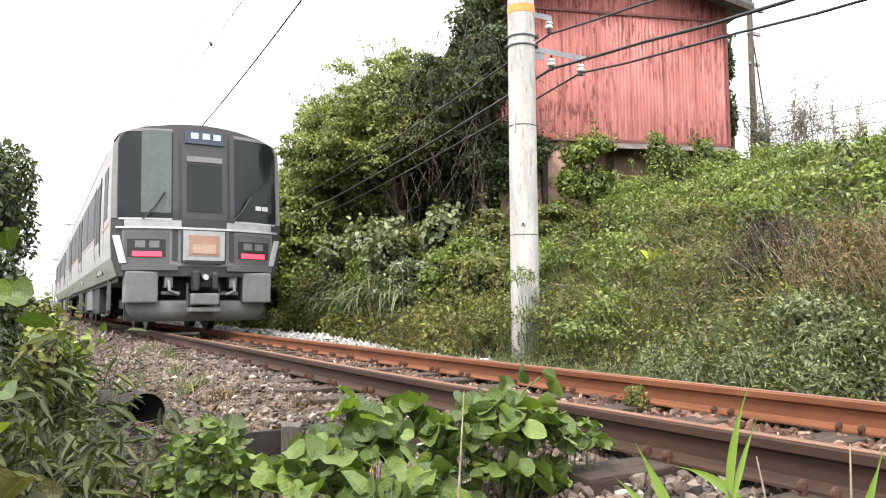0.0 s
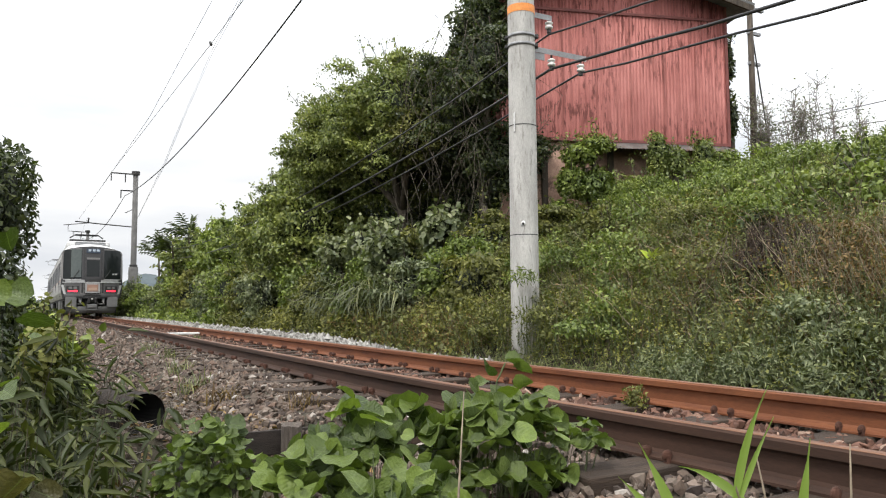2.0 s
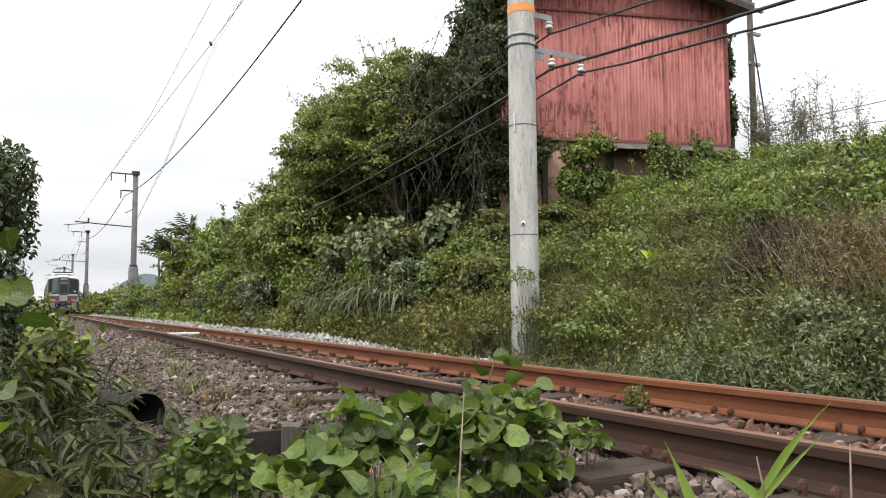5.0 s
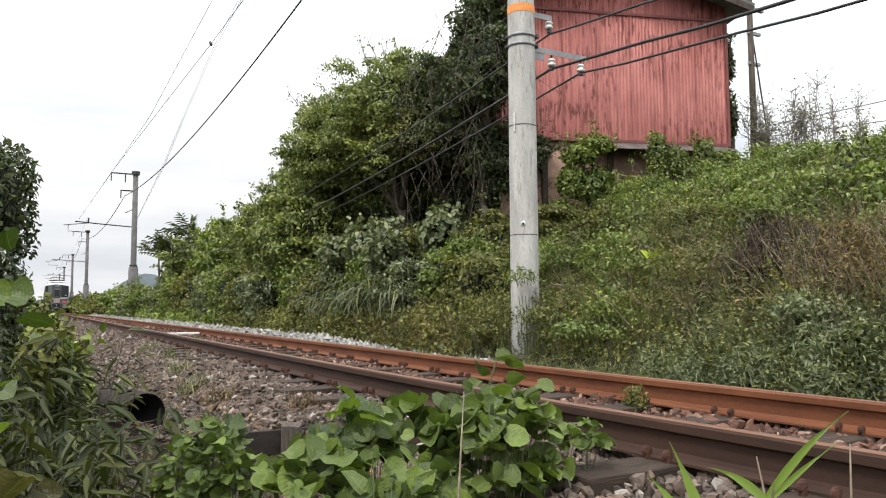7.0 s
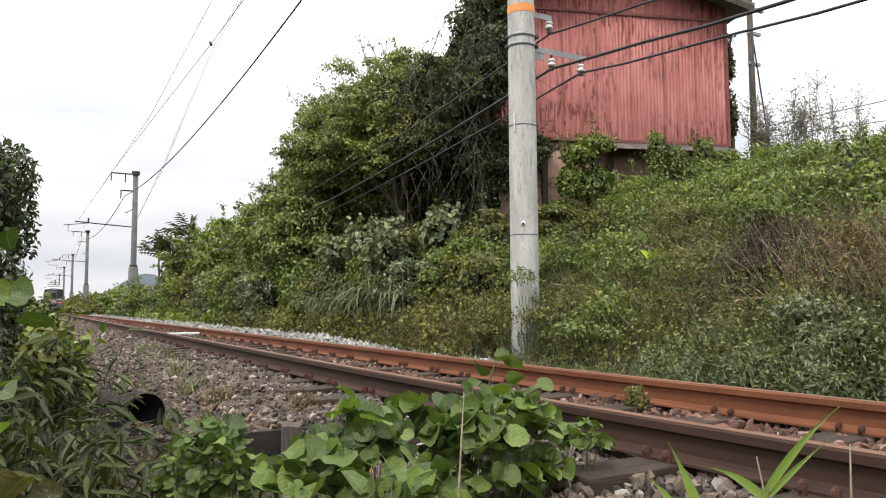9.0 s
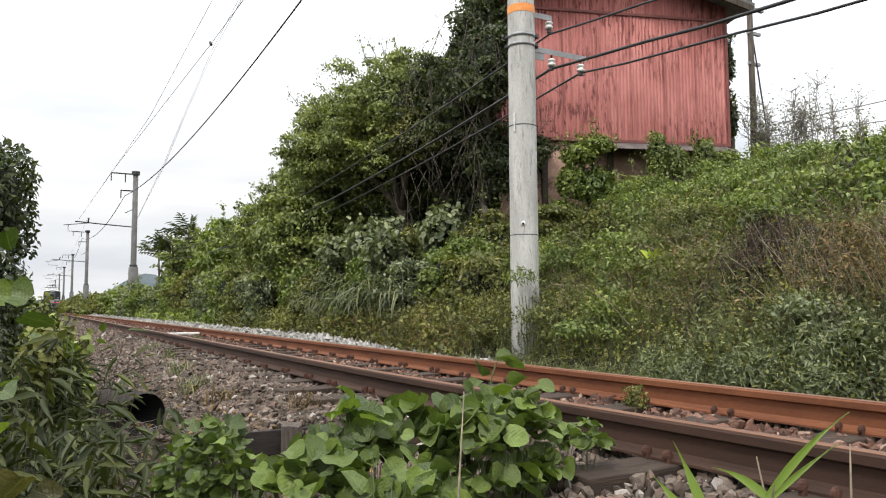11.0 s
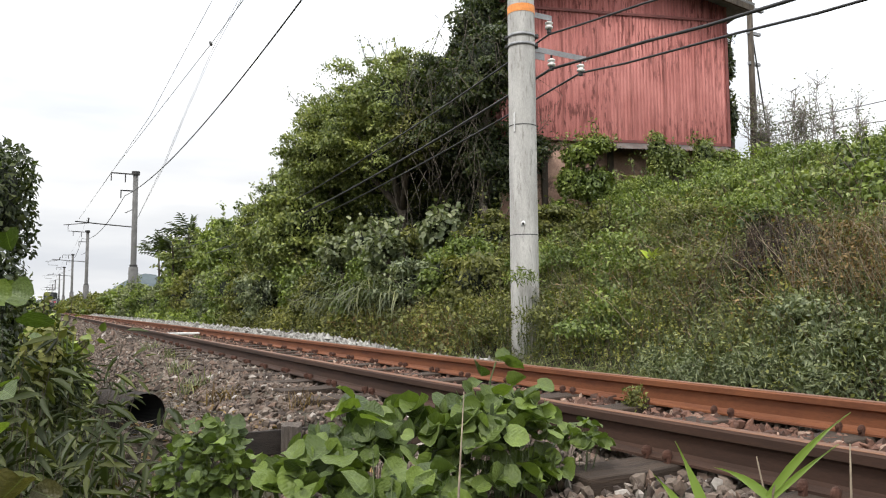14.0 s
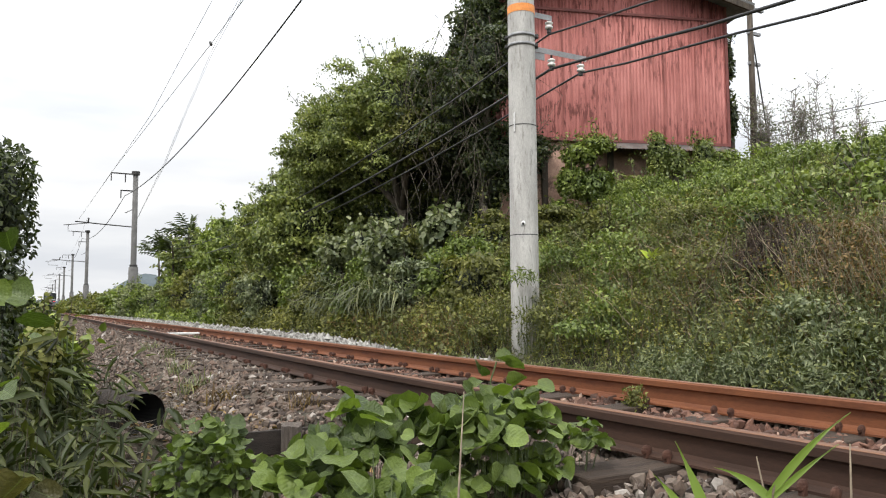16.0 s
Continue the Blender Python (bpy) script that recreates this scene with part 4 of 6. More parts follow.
    part("silver_band", cab_patch(-1.40, 1.40, 1.80, 1.835, 0.045, 0.045, 20, 1), T_SILVER, face, "bright silver waist strip")
    part("windscreen", cab_patch(-1.37, -0.50, 1.99, 3.52, 0.012, 0.015, 10, 8), T_GLASS, face, "dark cab windscreen")
    part("windscreen", cab_patch(0.53, 1.37, 1.99, 3.52, 0.012, 0.015, 10, 8), T_GLASS, face, "dark cab windscreen")
    part("cab_blind", cab_patch(-1.02, -0.54, 2.08, 3.56, 0.016, 0.004, 5, 5), T_CURTAIN, face, "pale blind behind the glass")
    for sx in (-1, 1):
        lo, hi = sorted((sx * 1.385, sx * 1.475))
        part("corner_pillar", cab_patch(lo, hi, 1.98, 3.50, 0.012, 0.015, 2, 8), T_GREY, face, "pale grey corner pillar")
        lo, hi = sorted((sx * 0.53, sx * 1.36))
        part("screen_header", cab_patch(lo, hi, 3.53, 3.59, 0.014, 0.015, 6, 1), T_GREY, face)
        part("screen_sill", cab_patch(lo, hi, 1.955, 1.985, 0.02, 0.02, 6, 1), T_SILVER, face)
    for x in (-0.47, 0.50):
        part("pillar", cab_patch(x - 0.045, x + 0.045, 1.25, 3.55, 0.024, 0.03, 2, 8), T_MASK, face)
    door = part("end_door", cab_patch(-0.37, 0.40, 1.22, 3.28, 0.035, 0.03, 6, 8), T_MASK, face, "dark grey gangway door")
    part("door_pane", cab_patch(-0.29, 0.32, 2.12, 2.98, 0.043, 0.01, 4, 4), T_GLASS, door, "dark door glass")
    part("door_sill", cab_patch(-0.29, 0.32, 3.02, 3.12, 0.055, 0.03, 4, 1), T_GREY, door, "grey door header")
    part("door_panel", cab_patch(-0.34, 0.37, 1.26, 1.78, 0.045, 0.02, 4, 3), T_WAIST, door, "pale grey door foot")
    part("orange_panel", cab_patch(-0.25, 0.28, 1.34, 1.70, 0.052, 0.02, 4, 3), T_TAN, door, "faded orange panel")
    part("name_plate", cab_patch(-0.18, 0.21, 1.38, 1.54, 0.062, 0.02, 3, 1), worn("tan_plate", (0.40, 0.27, 0.2), (0.5, 0.35, 0.27), 6.0), door)
    part("plate_shadow", cab_patch(-0.3, 0.33, 1.20, 1.235, 0.06, 0.03, 3, 1), T_BLACK, door)
    sign = part("destination_sign", cab_patch(-0.32, 0.36, 3.36, 3.60, 0.03, 0.03, 4, 2), T_SIGNBACK, face, "blue-black destination box")
    for x in (-0.22, -0.02, 0.17):
        part("sign_bar", cab_patch(x, x + 0.13, 3.45, 3.56, 0.038, 0.01, 1, 1), T_SIGN, sign, "lit pale lettering bar")
    mark = part("operator_mark", cab_patch(0.95, 1.06, 2.22, 2.30, 0.03, 0.01, 2, 1), T_SILVER, face, "small silver operator mark")
    part("operator_mark", cab_patch(1.08, 1.2, 2.22, 2.30, 0.03, 0.01, 2, 1), T_SILVER, face, "small silver operator mark")
    for sx in (-1, 1):
        lo, hi = sorted((sx * 0.62, sx * 1.22))
        a, b = sorted((sx * 0.56, sx * 1.27))
        panel = part("lamp_panel", cab_patch(a, b, 1.20, 1.74, 0.018, 0.02, 6, 3), T_DIM, face, "dark grey lamp panel")
        lamp = part("lamp_recess", cab_patch(lo, hi, 1.31, 1.62, 0.026, 0.02, 5, 3), T_BLACK, face, "black lamp recess")
        lo, hi = sorted((sx * 0.68, sx * 1.14))
        part("tail_lamp", cab_patch(lo, hi, 1.32, 1.405, 0.036, 0.02, 5, 1), T_RED, lamp, "lit red tail lamp")
        for xx in (0.80, 1.02):
            lo, hi = sorted((sx * (xx - 0.08), sx * (xx + 0.08)))
            part("headlamp", cab_patch(lo, hi, 1.47, 1.59, 0.034, 0.01, 3, 2), T_BOX, lamp, "unlit glass headlamp")
        lo, hi = sorted((sx * 1.22, sx * 1.33))
        part("corner_bar", cab_patch(lo, hi, 1.20, 1.68, 0.05, 0.05, 2, 4, sx * 0.12), T_SILVER, face, "slanted silver handrail panel")
        part("lower_bumper", cab_patch(min(sx * 0.42, sx * 1.3), max(sx * 0.42, sx * 1.3), 1.08, 1.18, 0.05, 0.07, 6, 1), T_DIM, face, "grey bumper ledge")
        part("wiper", tube([(sx * 0.75 - 0.25, -0.36, 1.95), (sx * 0.75 - 0.05, -0.36, 2.2), (sx * 0.75 + 0.10, -0.31, 2.45)], 0.018, 6), T_BLACK, face, "black windscreen wiper")
        box_x = sorted((sx * 0.72, sx * 1.24))
        part("skirt_box", box(box_x[0], box_x[1], -0.30, 0.25, 0.52, 1.06, 0.03), T_BOX, root, "light grey skirt box")
        jx = sorted((sx * 0.34, sx * 0.66))
        jumper = bmesh.new()
        box_in(jumper, jx[0], jx[1], -0.22, 0.1, 0.66, 0.72, 0.01)
        box_in(jumper, sx * 0.55 - 0.07, sx * 0.55 + 0.07, -0.3, -0.05, 0.78, 1.02, 0.02)
        tube_in(jumper, [(sx * 0.55, -0.3, 0.9), (sx * 0.55, -0.42, 0.72), (sx * 0.4, -0.4, 0.66)], 0.03, 8)
        part("jumper_coupling", jumper, T_BOX, root, "grey jumper coupling")
    # added black plate: blocks the sky and darkens the space under the cab
    part("shadow_plate", box(-1.22, 1.22, 0.06, 0.14, 0.22, 1.1), T_BLACK, root)
    # plough: bowed plate across the bottom
    bm = bmesh.new()
    rows = []
    for i in range(17):
        x = -1.22 + 2.44 * i / 16
        b = -0.38 * (1 - abs(x / 1.25) ** 2.2) + 0.05
        rows.append([bm.verts.new((x * k, b + o, z)) for k, o, z in ((1.0, 0, 0.56), (0.98, -0.02, 0.40), (0.9, 0.04, 0.2), (0.9, 0.09, 0.2), (1.0, 0.05, 0.56))])
    for a, b in zip(rows, rows[1:]):
        for k in range(4):
            bm.faces.new((a[k], b[k], b[k + 1], a[k + 1]))
    bmesh.ops.recalc_face_normals(bm, faces=bm.faces)
    part("plough", bm, T_BOX, root, "light grey obstacle plough", True)
    # coupler
    bm = bmesh.new()
    box_in(bm, -0.17, 0.17, -0.62, 0.1, 0.78, 1.0, 0.03)
    box_in(bm, -0.22, -0.12, -0.78, -0.5, 0.72, 1.06, 0.03)
    box_in(bm, 0.10, 0.2, -0.72, -0.5, 0.74, 1.04, 0.03)
    tube_in(bm, [(-0.02, -0.74, 1.0), (-0.02, -0.55, 1.0)], 0.075, 14)
    coupler = part("coupler", bm, M_DARKSTEEL, root, "dark steel automatic coupler")
    part("coupler_mouth", tube([(-0.02, -0.80, 0.95), (-0.02, -0.70, 0.95)], [0.045, 0.06], 12), T_SILVER, coupler)
    part("electric_coupler", box(-0.24, 0.22, -0.74, -0.3, 0.48, 0.68, 0.03), T_BOX, coupler, "light grey electric coupler box")
    part("coupler_bar", box(-0.26, 0.24, -0.70, -0.35, 0.36, 0.44, 0.02), T_BOX, coupler)
    for x in (-0.27, 0.25):
        part("coupler_side_rod", tube([(x, -0.55, 0.44), (x, -0.5, 0.85)], 0.025, 8), M_DARKSTEEL, coupler)
    # raised pantograph above the cab car
    bm = bmesh.new()
    for x in (-0.55, 0.55):
        tube_in(bm, [(x, 4.8, 4.0), (x, 6.2, 4.0)], 0.03, 6)
        for y in (4.8, 6.2):
            tube_in(bm, [(x, y, 3.68), (x, y, 4.0)], 0.05, 8)
        tube_in(bm, [(x * 0.7, 5.0, 4.0), (x * 0.5, 6.6, 4.42), (x * 0.6, 5.9, 4.85)], 0.025, 6)
    tube_in(bm, [(-0.55, 4.8, 4.0), (0.55, 4.8, 4.0)], 0.03, 6)
    tube_in(bm, [(-0.55, 6.2, 4.0), (0.55, 6.2, 4.0)], 0.03, 6)
    tube_in(bm, [(-0.9, 5.9, 4.66), (-0.6, 5.9, 4.86), (0.6, 5.9, 4.86), (0.9, 5.9, 4.66)], 0.04, 6)
    tube_in(bm, [(-0.6, 6.15, 4.84), (0.6, 6.15, 4.84)], 0.04, 6)
    box_in(bm, -0.95, 0.95, 4.7, 6.3, 4.38, 4.48, 0.02)
    part("pantograph", bm, M_DARKSTEEL, root, "raised grey pantograph")
    bm = bmesh.new()
    for x in (-0.6, 0.6):
        tube_in(bm, [(x, 1.6, 3.92), (x, 2.9, 4.10)], 0.05, 6)
    box_in(bm, -0.75, 0.75, 1.9, 2.9, 3.90, 4.12, 0.02)
    part("roof_gear", bm, M_STEEL, root, "grey roof-top electrical gear")
    return root


REAR_CAR = build_car(True)
FRONT_CAR = build_car(False)


def train_rows(ahead):
    rows = []
    for t, s in ((0.0, 13.8), (0.5, 21.2), (1.0, 28.6), (1.5, 36.0), (2.5, 50.3), (3.5, 64.5), (5.0, 85.5), (6.5, 106), (8.0, 126), (9.0, 139), (11.0, 163), (12.5, 180), (14.0, 197), (16.0, 218)):
        y = s + ahead
        turn = math.degrees(math.atan(float(centre_x(y + 16) - centre_x(y + 2)) / 14))
        rows.append((t, pose(float(centre_x(y)), y, float(rise(y)), 0, 0, -turn)))
    return rows


# ---- trees and undergrowth ----
def build_tree(name, label, base, blobs, n, size, mat, form=OVATE, group="", loose=True):
    """A leaning trunk, limbs to each leafy mass, and crowns of single leaves. base and blobs are in world metres."""
    root = thing(name, label, "tree" if "tree" in name else "shrub", pose(*base), group)
    b = Vector(base)
    trunk = bmesh.new()
    top = sum((Vector(c) for c, _ in blobs), Vector()) / len(blobs) - b
    mid = Vector((top.x * 0.35 + 0.1, top.y * 0.35, top.z * 0.5))
    r = 0.05 + 0.03 * top.length
    tube_in(trunk, [(0, 0, -0.3), (mid.x * 0.4, mid.y * 0.4, mid.z * 0.45), mid, top], [r * 1.3, r, r * 0.75, r * 0.3], 10)
    part("trunk", trunk, M_BARK, root, "", True)
    for k, (c, rad) in enumerate(blobs):
        limb = bmesh.new()
        e = Vector(c) - b
        tube_in(limb, [mid, mid.lerp(e, 0.5) + Vector((0, 0, 0.15)), e, e + Vector((rad[0] * 0.3, 0, rad[2] * 0.6))], [r * 0.6, r * 0.4, r * 0.25, 0.01], 8)
        part("limb", limb, M_BARK, root, "", True)
        # dark filler behind the leaves, coloured as the shade between them
        core("shade_core", e, rad, k * 3.1 + base[0], M_SHADE, root, 0.60)
        share = int(n * (rad[0] * rad[2]) / sum(q[0] * q[2] for _, q in blobs))
        m = mat[k % len(mat)] if isinstance(mat, (list, tuple)) else mat
        leaf_shell("crown", share, e, rad, k * 3.1 + base[0], size, form, m, root, 0.34, 0.6, -0.75)
        if not loose:
            continue
        # loose sprays that break the outline
        ns = max(6, int(26 * rad[0]))
        p, nrm = blob_points(ns, e, rad, k * 3.1 + base[0], 0.05, -0.2)
        tip = p + nrm * RNG.uniform(0.15, 0.5, (len(p), 1)) * min(1.0, 0.75 * rad[0] + 0.08) + np.array([0, 0, 0.1]) + 0.12 * rnd_dir(len(p))
        many_tubes("sprays", p - nrm * 0.15, (p + tip) / 2 + 0.04 * rnd_dir(len(p)), tip, 0.012, M_BARK, root)
        t = RNG.random((len(p), 16, 1)) ** 0.7
        q = (p[:, None] + (tip - p)[:, None] * t + RNG.normal(0, 0.045, (len(p), 16, 3))).reshape(-1, 3)
        leaves("spray_leaves", q, rnd_dir(len(q)) + np.array([0, 0, -0.3]), rnd_dir(len(q)) + np.array([0, 0, 0.8]), size * RNG.uniform(0.6, 1.1, len(q)), form, m, root)
    return root


build_tree("tree", "broad evergreen tree smothered in green climbing vines", (7.6, 15.6, 1.0),
           [((7.85, 17.3, 4.5), (2.25, 2.2, 1.95)), ((6.65, 17.7, 4.5), (1.2, 1.25, 1.2)), ((7.6, 15.4, 5.05), (1.45, 1.45, 1.35)), ((6.9, 15.2, 3.9), (0.7, 0.8, 0.6)), ((7.1, 14.2, 4.1), (0.5, 0.6, 0.7))], 92000, 0.084, [L_VINE, L_VINE, L_VINE, L_VINE, L_WEED], SMALL)
build_tree("tree", "tall dark evergreen tree beside the red barn", (8.3, 13.6, 1.3),
           [((8.3, 14.0, 4.75), (1.45, 1.4, 1.55)), ((8.05, 12.7, 6.1), (0.6, 0.7, 1.0)), ((9.2, 14.2, 2.7), (1.1, 1.2, 1.3)), ((7.6, 11.9, 5.1), (0.6, 0.7, 1.0)), ((8.5, 12.6, 3.3), (0.8, 0.8, 1.0)), ((6.9, 10.9, 1.5), (0.55, 0.6, 0.6))], 50000, 0.088, [L_TREE, L_TREE, L_TREE, L_TREE, L_TREE, L_WEED], SMALL)
build_tree("tree", "dense dark green tree on the bank", (6.9, 18.9, 0.7),
           [((6.5, 19.0, 2.4), (1.5, 1.7, 1.6)), ((7.0, 20.4, 3.4), (1.3, 1.4, 1.2))], 46000, 0.11, [L_VINE, L_VINE], SMALL)
build_tree("tree", "leafy green tree crown over the trackside hedge", (7.4, 24.0, 0.4),
           [((7.2, 24.0, 2.5), (1.7, 2.0, 1.9)), ((7.9, 27.0, 2.7), (1.6, 1.8, 1.6))], 40000, 0.12, [L_VINE, L_TREE], SMALL)
build_tree("tree", "rounded green tree in the hedge line", (7.4, 31.0, 0.2),
           [((7.2, 30.5, 2.2), (1.6, 2.0, 1.8)), ((7.6, 34.0, 2.3), (1.6, 2.0, 1.7))], 18000, 0.15, [L_FRESH, L_VINE])
build_tree("tree", "dark broadleaf tree in the hedge line", (7.0, 39.0, 0.0),
           [((7.0, 38.0, 2.3), (1.6, 2.2, 2.0)), ((7.4, 41.5, 1.8), (1.4, 1.8, 1.5))], 15000, 0.17, [L_VINE, L_TREE])

SHRUBS = [(5.9, 9.6, 0.7, 0.6), (6.3, 10.8, 0.95, 0.75), (5.8, 11.6, 0.6, 0.7), (6.4, 12.6, 1.2, 0.8), (5.75, 13.4, 0.7, 0.75), (6.2, 14.8, 1.0, 0.85), (5.7, 16.2, 0.6, 0.8),
          (5.9, 17.8, 0.8, 0.85), (5.6, 20.0, 0.7, 0.9), (5.7, 22.3, 0.7, 1.0), (5.8, 25.0, 0.8, 1.1), (5.9, 28.0, 0.8, 1.1), (5.8, 31.5, 0.8, 1.2), (5.7, 35.5, 0.8, 1.2), (5.8, 40.0, 0.7, 1.1), (5.9, 45.0, 0.5, 1.0), (5.2, 43.5, 0.5, 1.0), (5.15, 46.8, 0.75, 1.15)]
for k, (x, s, z, r) in enumerate(SHRUBS):
    build_tree("shrub", ("bushy green shrub at the foot of the bank", "large-leaved vine-draped shrub on the bank", "greyish weedy shrub beside the ballast")[k % 3], (x, s, float(ground_z(x, s))),
               [((x, s, z), (r * 0.8, r, r * 0.95))], 3600 + int(1200 * (s < 20)), 0.064 + 0.002 * s, (L_WEED, L_FRESH, L_GREY)[k % 3], SMALL, group="trackside shrubs")

for k in range(16):
    s = 52 + k * 9.5
    x = 6.0 + 0.5 * math.sin(k * 2.1)
    h = 1.1 + 0.35 * math.sin(k * 1.7)
    build_tree("shrub", "distant green bush beside the line", (x, s, -0.4), [((x, s, h * 0.5), (1.7, 4.0, h))], 1500, 0.34, (L_FRESH, L_VINE, L_WEED)[k % 3], SMALL, group="distant bushes")
    xl = -1.6 - 0.4 * math.cos(k * 1.3)
    build_tree("shrub", "distant green bush beside the line", (xl, s - 20, -0.8), [((xl, s - 20, -0.1), (1.3, 4.0, 0.6 + 0.1 * math.sin(k)))], 1200, 0.3, (L_FRESH, L_VINE)[k % 2], SMALL, group="distant bushes")


def scatter_bank(name, label, n, xr, sr, height, size, form, mat, keep=None, droop=0.3, upright=0.0):
    """Leaves of the low growth that covers the bank."""
    s = RNG.uniform(*sr, n)
    x = RNG.uniform(*xr, n)
    tuft = 0.55 + 0.45 * lump(np.stack([x, s, x * 0], 1), 2.3, len(name))
    if keep is not None:
        k = keep(x, s)
        x, s, tuft = x[k], s[k], tuft[k]
    # most leaves gather in tussocks, some stay loose
    m = max(8, len(x) // 55)
    cx, cs = RNG.uniform(*xr, m), RNG.uniform(*sr, m)
    cr = RNG.uniform(0.10, 0.30, m)
    k = RNG.integers(0, m, len(x))
    d = rnd_dir(len(x))
    loose = RNG.random(len(x)) < 0.35
    x = np.where(loose, x, cx[k] + d[:, 0] * cr[k])
    s = np.where(loose, s, cs[k] + d[:, 1] * cr[k])
    if keep is not None:
        q = keep(x, s)
        x, s, tuft, d, k, loose = x[q], s[q], tuft[q], d[q], k[q], loose[q]
    dome = (0.35 + np.abs(d[:, 2])) * cr[k] * 2.0
    h = np.where(loose, RNG.random(len(x)) ** 0.8 * height * (0.2 + 0.6 * tuft), np.minimum(dome, height * 1.2))
    p = np.stack([x, s, ground_z(x, s) + h], 1)
    ax = unit(rnd_dir(len(p)) + np.array([0, 0, upright - droop]))
    up = unit(rnd_dir(len(p)) * 0.8 + np.array([-0.45, -0.35, 0.8]))
    return tagged(leaves(name, p, ax, up, size * RNG.uniform(0.55, 1.3, len(p)), form, mat), label, "undergrowth", kind="stuff")


def stems_bank(name, label, n, xr, sr, tall, r, mat, lean=0.35):
    s, x = RNG.uniform(*sr, n), RNG.uniform(*xr, n)
    a = np.stack([x, s, ground_z(x, s) - 0.02], 1)
    h = tall * RNG.uniform(0.5, 1.2, n)
    e = a + np.stack([RNG.normal(0, lean, n) * h, RNG.normal(0, lean, n) * h, h], 1)
    mid = (a + e) / 2 + RNG.normal(0, 0.06, (n, 3))
    return tagged(many_tubes(name, a, mid, e, r, mat), label, "undergrowth", kind="stuff")


near_gap = lambda x, s: x > 4.72 + 0.38 * step(4.6, 6.6, s) + 0.13 * np.sin(s * 1.7)
scatter_bank("bank_weeds", "tangled green and olive weeds covering the bank", 160000, (4.6, 12.8), (0.5, 15), 0.55, 0.037, SMALL, L_WEED, near_gap)
scatter_bank("bank_weeds", "dry brownish weeds among the bank growth", 13000, (5.2, 8.5), (0.8, 6), 0.5, 0.032, SMALL, L_DRY, near_gap)
scatter_bank("bank_vines", "fresh green vine leaves over the upper bank", 62000, (7.6, 14.0), (2.0, 13.5), 0.6, 0.072, SMALL, L_FRESH)
scatter_bank("mugwort", "greyish-green mugwort along the verge", 2400, (4.6, 5.6), (2.9, 4.9), 0.4, 0.06, LANCE, L_GREY, None, -0.3, 0.3)
scatter_bank("verge_weeds", "low green weeds along the verge", 22000, (4.95, 6.2), (8.5, 26), 0.45, 0.08, SMALL, L_WEED)
scatter_bank("verge_grass", "short sparse grass on the gravelly verge", 5200, (4.45, 5.3), (4.6, 12), 0.10, 0.05, LANCE, L_GRASS, None, -0.5, 0.4)
scatter_bank("dry_verge_grass", "dry brown grass at the foot of the bank", 2200, (4.85, 5.5), (8.3, 13.0), 0.4, 0.07, LANCE, L_DRY, None, -0.5, 0.5)
scatter_bank("hedge_weeds", "green weeds below the hedge line", 16000, (4.7, 7.0), (24, 60), 0.8, 0.18, SMALL, L_FRESH)
stems_bank("dry_stems", "dry brown weed stems on the bank", 2600, (5.0, 10.5), (0.8, 13), 0.7, 0.0042, M_TWIG, 0.25)
stems_bank("green_stems", "upright green weed stems on the bank", 2600, (4.7, 11), (0.8, 15), 0.7, 0.004, M_STEM, 0.2)


def build_tall_weeds(label, n, xr, sr, tall, size, mat, lean=0.22, per=16):
    """Upright weed stems with leaves all along them."""
    s, x = RNG.uniform(*sr, n), RNG.uniform(*xr, n)
    a = np.stack([x, s, ground_z(x, s)], 1)
    h = tall * RNG.uniform(0.5, 1.2, n)
    e = a + np.stack([RNG.normal(-0.05, lean, n) * h, RNG.normal(0, lean, n) * h, h], 1)
    tagged(many_tubes("weed_stem_growth", a, (a + e) / 2 + RNG.normal(0, 0.03, (n, 3)), e, 0.005, M_STEM), label, "undergrowth", kind="stuff")
    k = np.repeat(np.arange(n), per)
    t = RNG.uniform(0.25, 1.02, (len(k), 1))
    p = a[k] * (1 - t) + e[k] * t
    ax = unit(rnd_dir(len(k)) * np.array([1, 1, 0.5]) + np.array([0, 0, 0.25]))
    leaves_ob = leaves("weed_leaf_growth", p, ax, rnd_dir(len(k)) * 0.5 + np.array([0, 0, 1.0]), size * RNG.uniform(0.5, 1.2, len(k)) * (1.3 - 0.6 * t[:, 0]), SMALL, mat)
    tagged(leaves_ob, label, "undergrowth", kind="stuff")


build_tall_weeds("upright olive weeds along the foot of the bank", 1200, (4.85, 8.5), (0.8, 13), 0.6, 0.05, L_WEED, 0.22, 22)
build_tall_weeds("pale grey-green upright mugwort on the verge", 60, (4.75, 5.7), (2.9, 4.9), 0.45, 0.08, L_GREY)
build_tall_weeds("fresh green upright weeds on the bank", 700, (5.5, 11.5), (1.5, 14), 0.7, 0.065, L_FRESH, 0.22, 22)
build_tall_weeds("dry straw-coloured weeds on the bank", 420, (5.5, 8.5), (2.0, 7), 0.8, 0.06, L_DRY, 0.3)
build_tall_weeds("fine-leaved olive weeds on the lower bank", 1100, (5.05, 7.6), (3.0, 10), 0.6, 0.042, L_WEED, 0.2, 26)
build_tall_weeds("pinkish dry seeding grass on the bank", 330, (5.6, 6.9), (2.6, 4.3), 0.75, 0.05, L_DRY, 0.25, 20)


